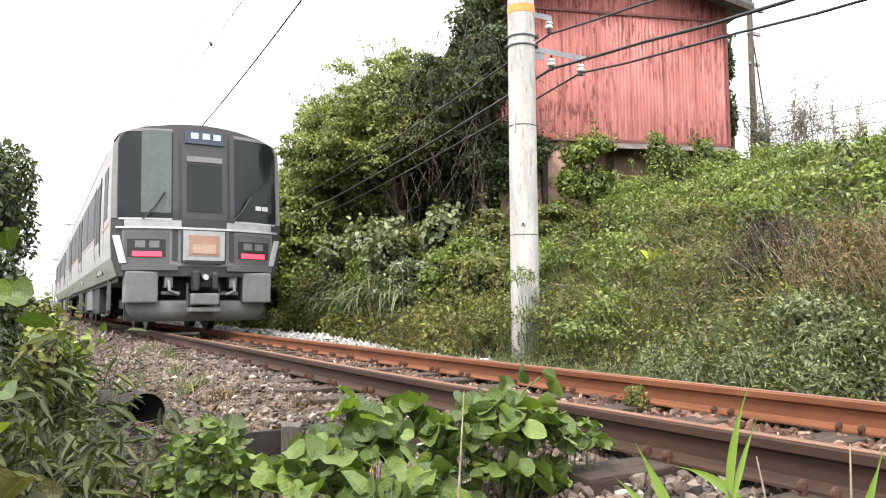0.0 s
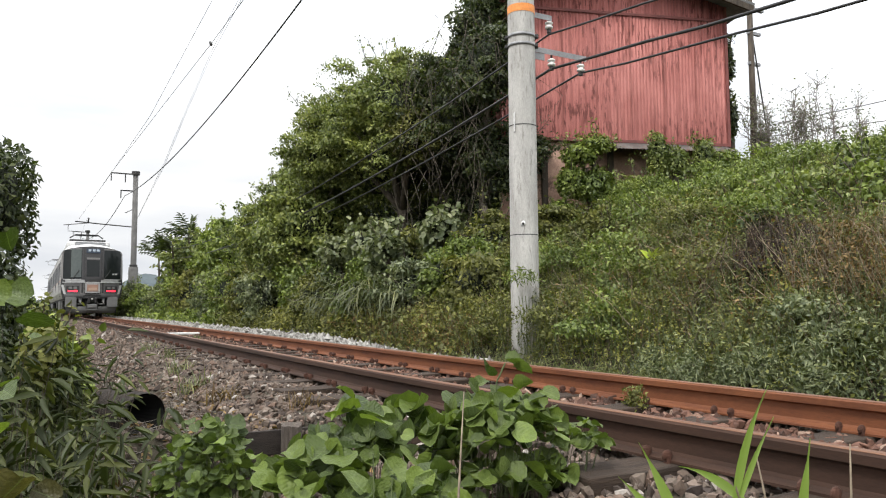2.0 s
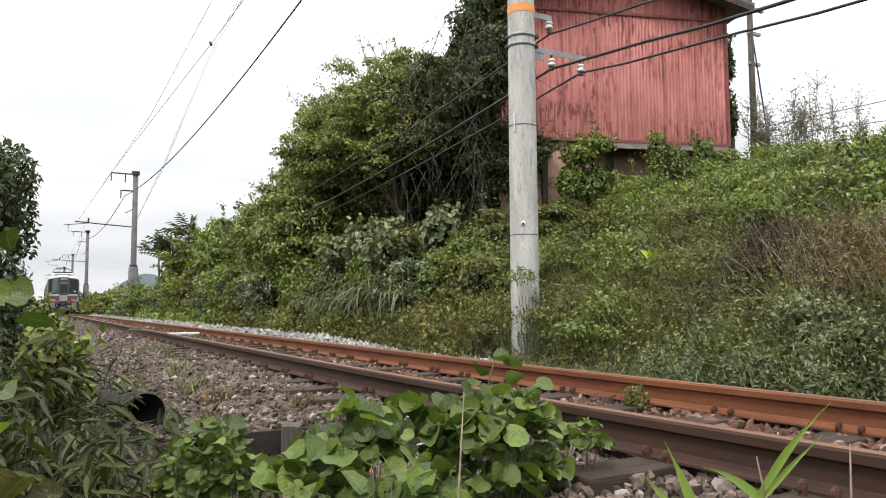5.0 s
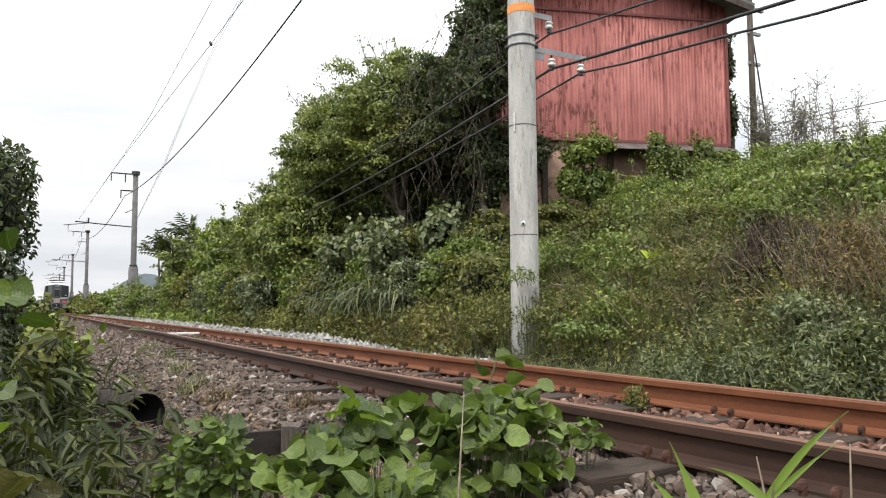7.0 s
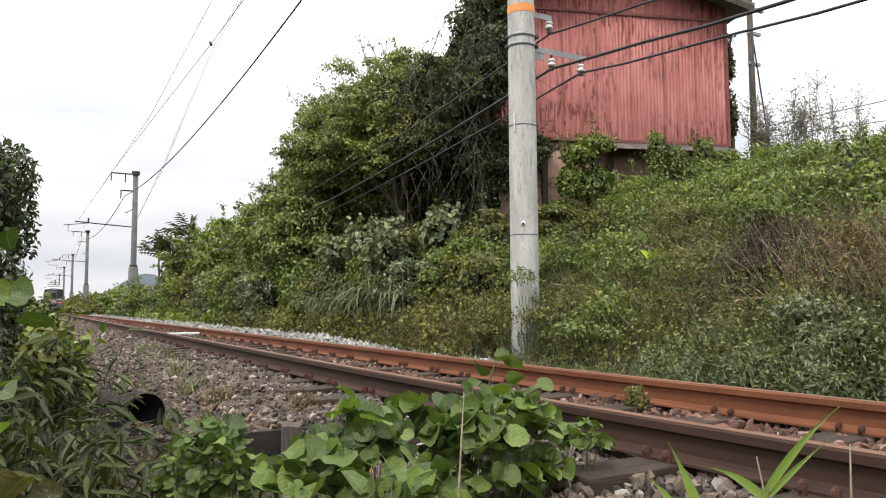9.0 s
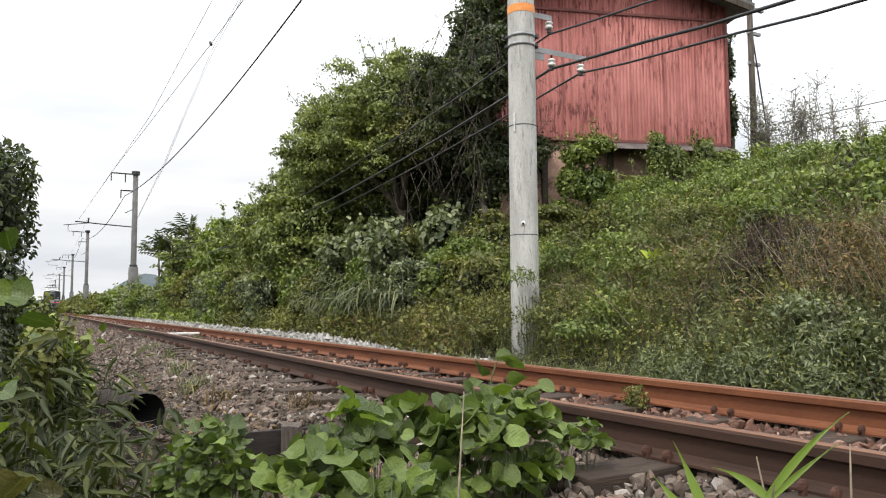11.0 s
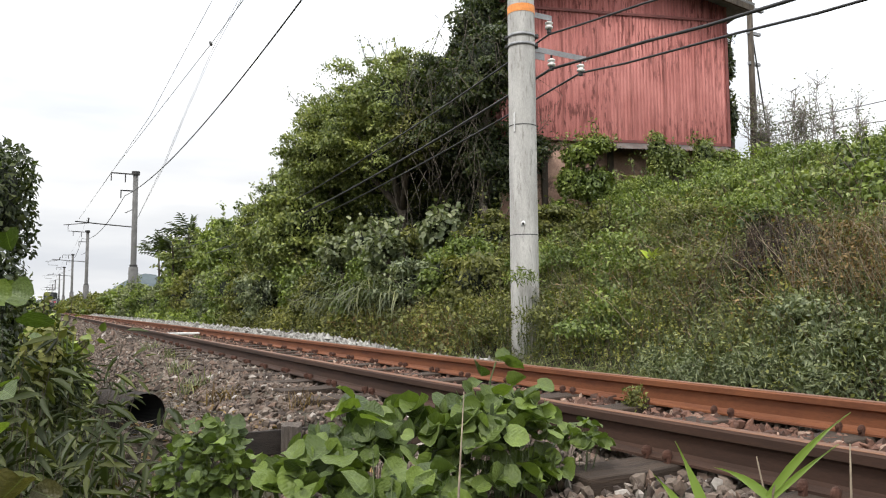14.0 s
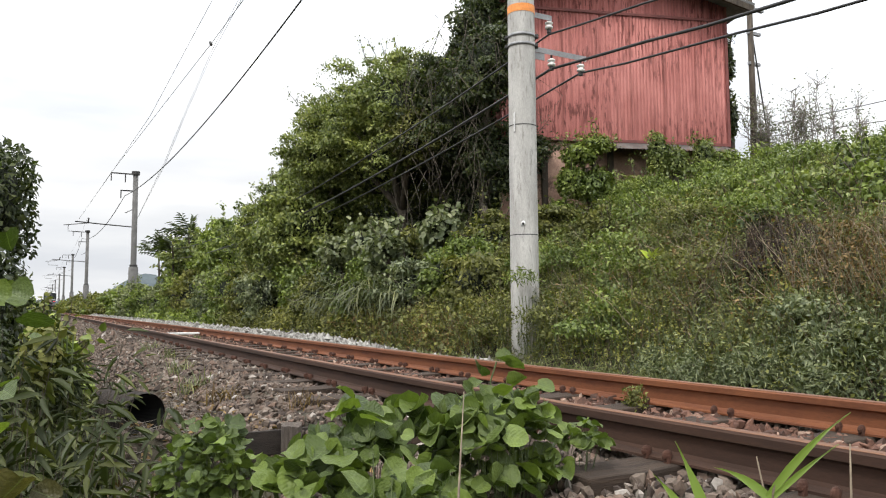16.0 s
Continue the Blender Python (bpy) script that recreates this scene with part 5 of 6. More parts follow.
def build_dead_twigs(n, xr, sr):
    s, x = RNG.uniform(*sr, n), RNG.uniform(*xr, n)
    a = np.stack([x, s, ground_z(x, s) + RNG.uniform(0.15, 0.5, n)], 1)
    e = a + np.stack([RNG.normal(-0.1, 0.22, n), RNG.normal(0, 0.25, n), RNG.uniform(-0.05, 0.45, n)], 1)
    tagged(many_tubes("dead_twig_tangle", a, (a + e) / 2 + RNG.normal(0, 0.04, (n, 3)), e, 0.005, M_PALETWIG), "pale dead twigs tangled in the weeds", "twigs", kind="stuff")


M_PALETWIG = worn("pale_dead_twig", (0.20, 0.15, 0.10), (0.38, 0.31, 0.22), 9.0, 0.9)
stems_bank("straw_stems", "bleached straw-coloured stems on the bank", 620, (5.7, 6.9), (2.5, 4.3), 0.8, 0.004, M_PALETWIG, 0.3)
build_dead_twigs(650, (5.2, 9.0), (1.5, 9.0))


# ---- clumps and mounds on the bank ----
def build_clumps():
    rng = random.Random(11)
    kinds = ((L_WEED, SMALL, 0.038, "olive-green weed clump on the bank"), (L_FRESH, SMALL, 0.056, "bright green leafy vine mound on the bank"), (L_GREY, SMALL, 0.05, "greyish-green mugwort clump on the bank"), (L_DRY, SMALL, 0.034, "dry brown weed clump on the bank"), (L_WEED, SMALL, 0.045, "olive-green bramble clump on the bank"))
    for k in range(92):
        x = rng.uniform(5.25, 11.6)
        s = rng.uniform(1.6, 5.0 + 0.75 * x)
        z = float(ground_z(x, s))
        r = rng.uniform(0.3, 0.62) * (0.8 + 0.05 * x)
        if math.hypot(x - 6.1, s - 4.6) < 0.9:
            continue
        if x > 8.3:
            pick = 1 if rng.random() < 0.75 else 0
        elif x < 6:
            pick = rng.choice((0, 2, 4, 4, 3)) if s < 5 else rng.choice((0, 1, 4, 4))
        else:
            pick = rng.choice((0, 0, 4, 1, 1))
        mat, form, size, label = kinds[pick]
        root = thing("weed_clump", label, "weeds", pose(x, s, z), "bank clumps")
        leaf_shell("foliage", int(2300 * r / 0.5), (0, 0, r * 0.35), (r, r, r * 0.85), k * 1.7, size, form, mat, root, 0.55, 0.35, -0.25)
        n = 16
        a = np.stack([RNG.normal(0, r * 0.3, n), RNG.normal(0, r * 0.3, n), np.zeros(n)], 1)
        e = a + np.stack([RNG.normal(0, r * 0.6, n), RNG.normal(0, r * 0.6, n), RNG.uniform(0.6, 1.5, n) * r], 1)
        many_tubes("stem_tangle", a, (a + e) / 2 + RNG.normal(0, 0.05, (n, 3)), e, 0.005, M_TWIG if pick in (0, 3) else M_STEM, root)


build_clumps()

for k, (x, s, r) in enumerate(((4.85, 4.5, 0.26), (4.95, 3.9, 0.3), (4.85, 3.3, 0.28), (5.0, 5.1, 0.24), (4.9, 2.7, 0.26), (5.15, 3.55, 0.3), (5.0, 4.2, 0.22), (5.2, 2.9, 0.3))):
    plant = thing("mugwort_plant", "pale grey-green mugwort plant at the rail side", "weeds", pose(x, s, float(ground_z(x, s))), "mugwort plants")
    leaf_shell("foliage", 760, (0, 0, r * 0.6), (r * 0.75, r * 0.75, r * 0.85), 9.0 + k, 0.05, (LANCE[0] * np.array([1, 2.2, 1]), LANCE[1]), L_GREY, plant, 0.8, -0.3, -0.4)
    part("stem", tube([(0, 0, -0.02), (0.01, 0, r), (0.03, 0.01, r * 1.6)], 0.006, 5), M_STEM, plant)
for k, (x, s, r) in enumerate(((6.1, 3.6, 0.45), (6.4, 4.0, 0.42), (5.9, 3.1, 0.4))):
    plant = thing("weed_clump", "dry reddish-brown weeds on the bank", "weeds", pose(x, s, float(ground_z(x, s))), "bank clumps")
    leaf_shell("foliage", 2100, (0, 0, r * 0.6), (r, r, r), 19.0 + k, 0.045, SMALL, L_DRY, plant, 0.7, 0.2, -0.3)
M_CANE = worn("dead_bramble_cane", (0.022, 0.014, 0.009), (0.075, 0.05, 0.034), 9.0, 0.9)
MOUND = (6.42, 4.77)
brambles = build_tree("shrub", "mound of dead brown brambles on the bank", (*MOUND, float(ground_z(*MOUND))), [((6.42, 4.77, 0.70), (0.44, 0.42, 0.32))], 6000, 0.038, L_DEAD, SMALL)


def build_bramble_canes(root, n, rad, tall):
    """Dead canes arching over the mound."""
    a = RNG.normal(0, 1, (n, 3)) * np.array([rad * 0.6, rad * 0.6, 0.0]) + np.array([0, 0, tall * 0.35])
    d = rnd_dir(n)
    e = np.stack([d[:, 0] * rad * 1.15, d[:, 1] * rad * 1.15, np.abs(d[:, 2]) * tall + 0.12], 1)
    mid = (a + e) / 2 + np.array([0, 0, 0.14]) + RNG.normal(0, 0.05, (n, 3))
    many_tubes("cane_tangle", a, mid, e, 0.005, M_CANE, root)


build_bramble_canes(brambles, 460, 0.48, 0.66)
# the two L_TREE shrubs carry the dark shadow gaps in their leaf colour
for x, s, z, r, m in ((8.9, 11.4, 2.15, 0.4, L_FRESH), (10.1, 10.3, 2.5, 0.5, L_VINE), (11.4, 9.7, 2.75, 0.6, L_FRESH), (11.3, 8.6, 2.45, 0.6, L_FRESH), (11.0, 7.2, 2.3, 0.6, L_FRESH), (10.6, 6.0, 2.35, 0.65, L_VINE), (10.9, 4.9, 2.4, 0.75, L_FRESH), (8.3, 10.9, 1.9, 0.5, L_WEED), (12.3, 8.0, 2.7, 0.5, L_VINE), (8.7, 8.2, 1.7, 0.6, L_FRESH), (9.2, 7.6, 1.75, 0.65, L_VINE), (9.85, 6.9, 1.85, 0.7, L_FRESH), (10.2, 6.1, 1.9, 0.7, L_VINE), (9.6, 5.0, 1.6, 0.6, L_FRESH), (8.1, 9.2, 1.5, 0.5, L_WEED), (8.3, 5.5, 1.45, 0.66, L_VINE), (8.0, 4.7, 1.3, 0.62, L_FRESH), (8.8, 6.4, 1.5, 0.62, L_FRESH), (7.7, 6.0, 1.15, 0.5, L_TREE), (8.9, 5.2, 1.75, 0.6, L_TREE), (7.4, 4.3, 1.0, 0.45, L_VINE)):
    build_tree("shrub", "green vine-covered shrub on top of the bank", (x, s, float(ground_z(x, s))), [((x, s, z), (r, r, r * 0.8))], 5000, 0.078, m, SMALL, group="bank-top shrubs")
build_tree("shrub", "bright green shrub standing against the barn", (9.3, 11.1, float(ground_z(9.3, 11.1))), [((9.15, 11.1, 3.35), (0.36, 0.3, 0.22)), ((9.45, 10.95, 3.55), (0.3, 0.25, 0.2)), ((9.05, 11.2, 2.8), (0.3, 0.3, 0.4)), ((9.5, 11.0, 2.7), (0.4, 0.3, 0.4))], 5200, 0.085, L_FRESH, SMALL)
build_tree("shrub", "green shrub reaching over the lean-to roof", (10.5, 10.3, float(ground_z(10.5, 10.3))), [((10.4, 10.3, 3.3), (0.2, 0.2, 0.45)), ((10.75, 10.15, 3.15), (0.25, 0.2, 0.3)), ((11.2, 9.9, 3.25), (0.2, 0.2, 0.4))], 3200, 0.08, L_VINE, SMALL)
# added fillers: dark masses block the sky and stand for the hollow's shade
build_tree("shrub", "dark backing thicket added to close the hollow behind the trees", (10.5, 19.5, 0.9), [((10.2, 19.5, 2.3), (2.2, 2.6, 2.4)), ((10.8, 16.0, 2.3), (1.6, 1.6, 2.4)), ((9.3, 21.5, 2.6), (1.8, 1.5, 2.1))], 16000, 0.12, L_TREE, SMALL)
build_tree("shrub", "dark filler shrub added in the shaded hollow under the trees", (8.7, 15.4, 0.9), [((8.6, 16.0, 1.9), (1.3, 1.3, 1.1)), ((8.6, 13.2, 1.7), (0.9, 0.9, 0.8))], 6000, 0.09, L_TREE, SMALL)
for x, s, z, r in ((5.65, 12.4, 1.55, 0.40), (5.75, 13.6, 1.65, 0.42), (6.2, 11.3, 1.8, 0.36), (5.6, 14.7, 1.6, 0.40)):
    build_tree("shrub", "pale large-leaved shrub below the dark trees", (x, s, float(ground_z(x, s))), [((x, s, z), (r, r, r * 0.8)), ((x + 0.2, s + 0.4, z - 0.4), (r, r, r))], 800, 0.125, L_GREY, OVATE, group="large-leaved shrubs")
build_tree("shrub", "dark climbing ivy on the barn corner", (13.5, 11.2, 3.3), [((13.45, 11.3, 5.9), (0.2, 0.3, 0.7)), ((13.5, 11.3, 4.6), (0.24, 0.3, 0.7))], 2200, 0.09, L_TREE)


def build_hanging_vines():
    n = 130
    x, s = RNG.uniform(6.4, 8.0, n), RNG.uniform(10.8, 14.5, n)
    z = RNG.uniform(2.6, 6.0, n)
    a = np.stack([x, s, z], 1)
    e = a + np.stack([RNG.normal(0, 0.35, n), RNG.normal(0, 0.35, n), -RNG.uniform(0.5, 1.9, n)], 1)
    tagged(many_tubes("hanging_vines", a, (a + e) / 2 + RNG.normal(0, 0.28, (n, 3)), e, 0.007, M_BARK), "bare brown vine stems hanging from the trees", "vines", kind="stuff")


build_hanging_vines()


ARCHED = (np.array([(a, w * k, o) for a, o, w in ((0, 0, 0.006), (0.35, 0.06, 0.008), (0.60, 0.17, 0.009), (0.72, 0.34, 0.008), (0.70, 0.52, 0.006), (0.58, 0.66, 0.002)) for k in (-1, 1)]), np.array([(2 * i, 2 * i + 2, 2 * i + 3, 2 * i + 1) for i in range(5)]))


def build_pampas(at, n, length):
    """A fountain of long blades that rise and droop at the tips."""
    root = thing("pampas_grass", "arching clump of long pale green pampas grass", "grass", pose(*at), "pampas grass")
    a = RNG.uniform(0, 2 * math.pi, n)
    out = np.stack([np.cos(a), np.sin(a), np.zeros(n)], 1)
    p = out * RNG.uniform(0.0, 0.16, (n, 1))
    ax = unit(np.array([0, 0, 1.0]) + out * RNG.uniform(0.05, 0.75, (n, 1)) + 0.12 * rnd_dir(n))
    leaves("blade_tuft", p, ax, out + 0.6 * rnd_dir(n), length * RNG.uniform(0.45, 1.15, n), ARCHED, L_PAMPAS, root)


def build_grass_clump(name, label, at, n, length, spread, mat, width=1.0):
    """Arching blades from one root."""
    root = thing(name, label, "grass", pose(*at))
    form = (BLADE[0] * np.array([1, width, 1.6]), BLADE[1])
    p = np.stack([RNG.normal(0, spread, n), RNG.normal(0, spread, n), np.zeros(n)], 1)
    ax = unit(np.stack([RNG.normal(-0.15, 0.55, n), RNG.normal(-0.15, 0.55, n), RNG.uniform(0.5, 1.1, n)], 1))
    up = unit(np.array([0, 0, 1.0]) - 0.6 * ax + 0.25 * rnd_dir(n))
    leaves("blade_tuft", p, ax, up, length * RNG.uniform(0.55, 1.15, n), form, mat, root)
    return root


for x, s, l in ((5.85, 12.0, 1.25), (5.8, 12.9, 1.35), (5.8, 13.8, 1.3), (5.75, 14.8, 1.2)):
    build_pampas((x, s, float(ground_z(x, s))), 210, l)
for x, s, l in ((1.15, 6.4, 0.22), (1.3, 7.8, 0.2), (1.2, 5.4, 0.2), (1.45, 9.5, 0.2), (1.45, 4.4, 0.16), (1.3, 3.75, 0.15), (2.3, 13.0, 0.18), (2.5, 13.6, 0.2), (2.35, 14.4, 0.18), (1.5, 11.5, 0.2)):
    build_grass_clump("grass_tuft", "small dry grass tuft growing in the ballast", (x, s, float(ground_z(x, s)) - 0.01), 46, l, 0.06, L_GRASS if s > 6 else L_DRY, 1.3)
weed = thing("rail_weed", "small green weed growing against the rail", "weed", pose(3.0, 3.2, -0.19))
leaf_shell("foliage", 420, (0, 0, 0.07), (0.06, 0.08, 0.10), 2.0, 0.022, SMALL, L_WEED, weed, 0.7, 0.0, -0.5)
for k in range(6):
    part("stem", tube([(0, 0, 0), (0.05 * math.cos(k), 0.06 * math.sin(k), 0.15)], 0.002, 4), M_STEM, weed)

# ---- beyond the barn ----


def build_utility_pole():
    root = thing("utility_pole", "old dark timber utility pole with cross-arms", "pole", pose(15.75, 12.3, 3.0))
    part("shaft", tube([(0, 0, 0), (0, 0, 5.4)], [0.085, 0.07], 12), M_TIMBER, root, "", True)
    for z, w in ((4.95, 0.5), (4.3, 0.35), (3.5, 0.3)):
        part("cross_arm", box(-0.1, w, -0.04, 0.04, z, z + 0.07), M_STEEL, root)
    part("transformer", box(-0.05, 0.32, -0.2, 0.1, 1.1, 1.75, 0.04), M_DARKSTEEL, root, "small dark box")
    part("stay", tube([(0.02, 0, 4.6), (0.5, -0.2, 0.2)], 0.02, 6), M_CABLE, root)


build_utility_pole()
for z0, z1, y1 in ((4.85, 7.05, 10.64), (4.6, 6.2, 10.7), (4.35, 5.65, 10.74)):
    cable("service_wire", "thin dark service wire behind the bank", sagging((15.75, 12.2, z0), (24.25, y1, z1), 0.03, 16), 0.012, M_CABLE)


def build_bare_shrub(x, y, z, tall, seed):
    root = thing("bare_shrub", "spindly half-bare shrub with pale dry leaves", "shrub", pose(x, y, z), "spindly shrubs")
    rng = np.random.default_rng(seed)
    n = 6
    a = np.stack([rng.normal(0, 0.12, n), rng.normal(0, 0.12, n), np.zeros(n)], 1)
    e = a + np.stack([rng.normal(0, 0.30, n), rng.normal(0, 0.30, n), tall * rng.uniform(0.6, 1.1, n)], 1)
    m = (a + e) / 2 + rng.normal(0, 0.06, (n, 3))
    many_tubes("stem_growth", a, m, e, 0.015, M_GREYSTALK, root)
    k = rng.integers(0, n, 150)
    t = rng.uniform(0.45, 1.0, (150, 1))
    b = a[k] * (1 - t) + e[k] * t
    f = b + np.stack([rng.normal(0, 0.16, 150), rng.normal(0, 0.16, 150), rng.uniform(0.02, 0.26, 150)], 1)
    many_tubes("twig_spray", b, (b + f) / 2 + rng.normal(0, 0.02, (150, 3)), f, 0.008, M_GREYSTALK, root)
    q = np.repeat(f, 2, 0) + rng.normal(0, 0.06, (300, 3))
    leaves("dry_foliage", q, rnd_dir(300), rnd_dir(300), 0.06 * rng.uniform(0.5, 1.2, 300), SMALL, L_GREY, root)


for k, (x, y, t) in enumerate(((14.3, 10.9, 2.3), (14.6, 10.4, 2.0), (15.0, 9.9, 2.2), (15.4, 9.4, 1.7), (14.1, 10.6, 1.7), (14.9, 10.4, 2.3))):
    build_bare_shrub(x, y, 3.1, t, 40 + k)


def build_hill():
    n = 60
    v, f = [], []
    for i in range(n + 1):
        u = i / n
        x = -260 + 620 * u
        h = 5 + 34 * math.exp(-((x - 104) / 42) ** 2) + 6 * math.exp(-((x - 10) / 30) ** 2) + 8 * math.exp(-((x + 130) / 70) ** 2) + 1.2 * noise.noise((x * 0.08, 0, 0))
        for d, k in ((0, 0.0), (20, 0.55), (60, 1.0), (140, 0.0)):
            v.append((x, 780 + d, -1.5 + h * k + (noise.noise((x * 0.2, d, 1)) * 0.8 if k else 0)))
    for i in range(n):
        for k in range(3):
            a = i * 4 + k
            f.append((a, a + 4, a + 5, a + 1))
    h = np_mesh("backdrop", v, f, M_HILL)
    smooth(h.data)
    tagged(h, "hazy wooded hill on the horizon", "hill", kind="structure")


build_hill()


def build_sumac(x, y, z):
    """A small tree-top of radiating dark leaf fans."""
    root = thing("sumac", "dark spiky-leaved small tree above the hedge", "tree", pose(x, y, z), "spiky small trees")
    part("trunk", tube([(0, 0, -2.6), (0.05, 0, -1), (0, 0, 0.2)], [0.06, 0.05, 0.03], 8), M_BARK, root)
    n = 15
    d = unit(np.stack([RNG.normal(0, 0.8, n), RNG.normal(0, 0.6, n), RNG.uniform(0.1, 1.2, n)], 1))
    base = RNG.normal(0, 0.12, (n, 3))
    tip = base + d * RNG.uniform(0.7, 1.3, (n, 1))
    many_tubes("frond_stalk", base, (base + tip) / 2 + np.array([0, 0, 0.08]), tip, 0.012, M_STEM, root)
    t = np.tile(np.linspace(0.25, 1, 12), n)[:, None]
    k = np.repeat(np.arange(n), 12)
    p = base[k] * (1 - t) + tip[k] * t + np.array([0, 0, 0.3]) * (t * (1 - t))
    side = np.cross(d[k], [0, 0, 1.0]) * np.tile([1, -1], n * 6)[:, None]
    leaves("frond_foliage", p, d[k] * 0.7 + side + np.array([0, 0, -0.35]), np.array([[0, 0, 1.0]]) + 0.3 * rnd_dir(len(p)), 0.36, (LANCE[0] * np.array([1, 1.7, 1]), LANCE[1]), L_TREE, root)


for x, y, z in ((6.2, 35.8, 3.7), (5.6, 36.5, 3.2), (5.6, 41.0, 3.2)):
    build_sumac(x, y, z)

# pale plate on the hedge and metal bar between the rails
tagged(part("hut_corner", box(6.05, 6.2, 23.2, 23.35, 2.4, 3.15, 0.01), M_WHITE, None), "small pale post end showing among the leaves", "post")
tagged(part("loose_plate", box(2.25, 2.95, 15.6, 15.75, -0.10, -0.06, 0.008), M_WHITE, None), "pale metal strip lying between the rails", "metal strip")

# ---- near side of the track ----


def kudzu_leaf_mesh(name, seed, mat):
    """A broad, cupped leaf with a pointed tip, one unit long."""
    rng = random.Random(seed)
    bm = bmesh.new()
    n = 14
    mid = [bm.verts.new((0.0, 0, 0)), bm.verts.new((0.35, 0, -0.05)), bm.verts.new((0.7, 0, -0.06)), bm.verts.new((0.99, 0, -0.08 - 0.12 * rng.random()))]
    for sgn in (1, -1):
        cup = rng.uniform(-0.12, 0.40)
        rim = [bm.verts.new((x, sgn * y * rng.uniform(0.93, 1.06), cup * (y / 0.45) ** 2 + rng.uniform(-0.06, 0.06) + dz)) for x, y, dz in ((-0.10, 0.22, 0), (0.04, 0.43, 0), (0.34, 0.53, 0.0), (0.67, 0.46, -0.02), (0.90, 0.24, -0.06))]
        inner = [bm.verts.new((x, sgn * y, z)) for x, y, z in ((0.15, 0.2, -0.01), (0.42, 0.24, -0.015), (0.68, 0.17, -0.04))]
        faces = [(mid[0], inner[0], rim[1], rim[0]), (mid[0], mid[1], inner[1], inner[0]), (inner[0], inner[1], rim[2], rim[1]), (mid[1], mid[2], inner[2], inner[1]), (inner[1], inner[2], rim[3], rim[2]), (mid[2], mid[3], rim[4], inner[2]), (inner[2], rim[4], rim[3])]
        for q in faces:
            bm.faces.new(q if sgn > 0 else q[::-1])
    me = bpy.data.meshes.new(name)
    bm.to_mesh(me)
    bm.free()
    me.materials.append(mat)
    smooth(me)
    return me


KUDZU = [kudzu_leaf_mesh("leaf", k, L_KUDZU) for k in range(12)]
YELLOWED = [kudzu_leaf_mesh("leaf", k + 20, L_YELLOWED) for k in range(2)]
TO_EYE = Vector((-math.sin(YAW), -math.cos(YAW), 0))


def put_leaf(parent, at, size, rng, meshes=KUDZU, face=0.5, label=""):
    """A leaf at a point, turned to the light and partly to the open side."""
    up = (Vector((rng.gauss(0, 0.6), rng.gauss(0, 0.6), 0.75 + 0.3 * rng.random())) + TO_EYE * face * rng.uniform(-0.3, 1.3)).normalized()
    ax = Vector((rng.gauss(0, 1), rng.gauss(0, 1), -0.25))
    ax = (ax - up * ax.dot(up)).normalized()
    m = Matrix((ax, up.cross(ax), up)).transposed().to_4x4()
    ob = new("leaf", rng.choice(meshes))
    ob.parent = parent
    ob.matrix_basis = Matrix.Translation(at) @ m @ Matrix.Scale(size, 4)
    if label:
        tagged(ob, label)
    return ob


def build_vine(label, base, masses, size, seed, name="kudzu_vine"):
    """A low creeping vine: runners, stalks and single large leaves."""
    root = thing(name, label, "vine", pose(*base))
    rng = random.Random(seed)
    b = Vector(base)
    starts, mids, ends = [], [], []
    for centre, radii, n in masses:
        for k in range(n):
            d = Vector((rng.gauss(0, 1), rng.gauss(0, 1), abs(rng.gauss(0, 1)) - 0.15)).normalized()
            r = 0.45 + 0.55 * rng.random() ** 0.5
            p = Vector((centre[0] + d.x * radii[0] * r, centre[1] + d.y * radii[1] * r, centre[2] + d.z * radii[2] * r)) - b
            put_leaf(root, p, size * rng.uniform(0.5, 1.3), rng)
            if k % 3:
                continue
            g = Vector((p.x * 0.55, p.y * 0.55, 0.0)) + Vector((rng.gauss(0, 0.03), rng.gauss(0, 0.03), 0))
            starts.append(g)
            mids.append(g.lerp(p, 0.6) + Vector((rng.gauss(0, 0.015), rng.gauss(0, 0.015), 0.02)))
            ends.append(p)
    many_tubes("stalk_tangle", starts, mids, ends, 0.0018, M_STEM, root)
    return root


build_vine("lush green kudzu vine creeping beside the rail", (0.95, 2.05, -0.42),
           [((0.73, 2.1, -0.09), (0.12, 0.17, 0.15), 62), ((0.87, 2.12, -0.03), (0.11, 0.16, 0.19), 58), ((1.05, 2.1, -0.03), (0.14, 0.18, 0.18), 80), ((0.84, 1.82, -0.14), (0.2, 0.14, 0.15), 66), ((1.0, 1.74, -0.2), (0.13, 0.1, 0.1), 24), ((1.06, 1.95, -0.2), (0.12, 0.12, 0.08), 30)], 0.072, 5)
BLOWN_VINE = build_vine("leafy kudzu runner trembling beside the rail", (1.30, 2.05, -0.40), [((1.25, 2.06, 0.0), (0.14, 0.17, 0.15), 120), ((1.44, 2.1, 0.0), (0.14, 0.15, 0.13), 100), ((1.26, 1.98, -0.13), (0.18, 0.12, 0.08), 46), ((1.48, 2.08, -0.13), (0.14, 0.12, 0.06), 44)], 0.062, 6)
build_vine("small pale kudzu sprig beside the sleeper end", (1.70, 2.1, -0.28), [((1.72, 2.1, -0.06), (0.10, 0.09, 0.08), 46)], 0.046, 9)
build_vine("green kudzu clump growing over the ballast edge", (0.50, 2.35, -0.55),
           [((0.48, 2.35, -0.08), (0.14, 0.15, 0.17), 190), ((0.40, 2.3, -0.16), (0.10, 0.12, 0.15), 50), ((0.56, 2.3, -0.16), (0.10, 0.12, 0.16), 60)], 0.037, 8)
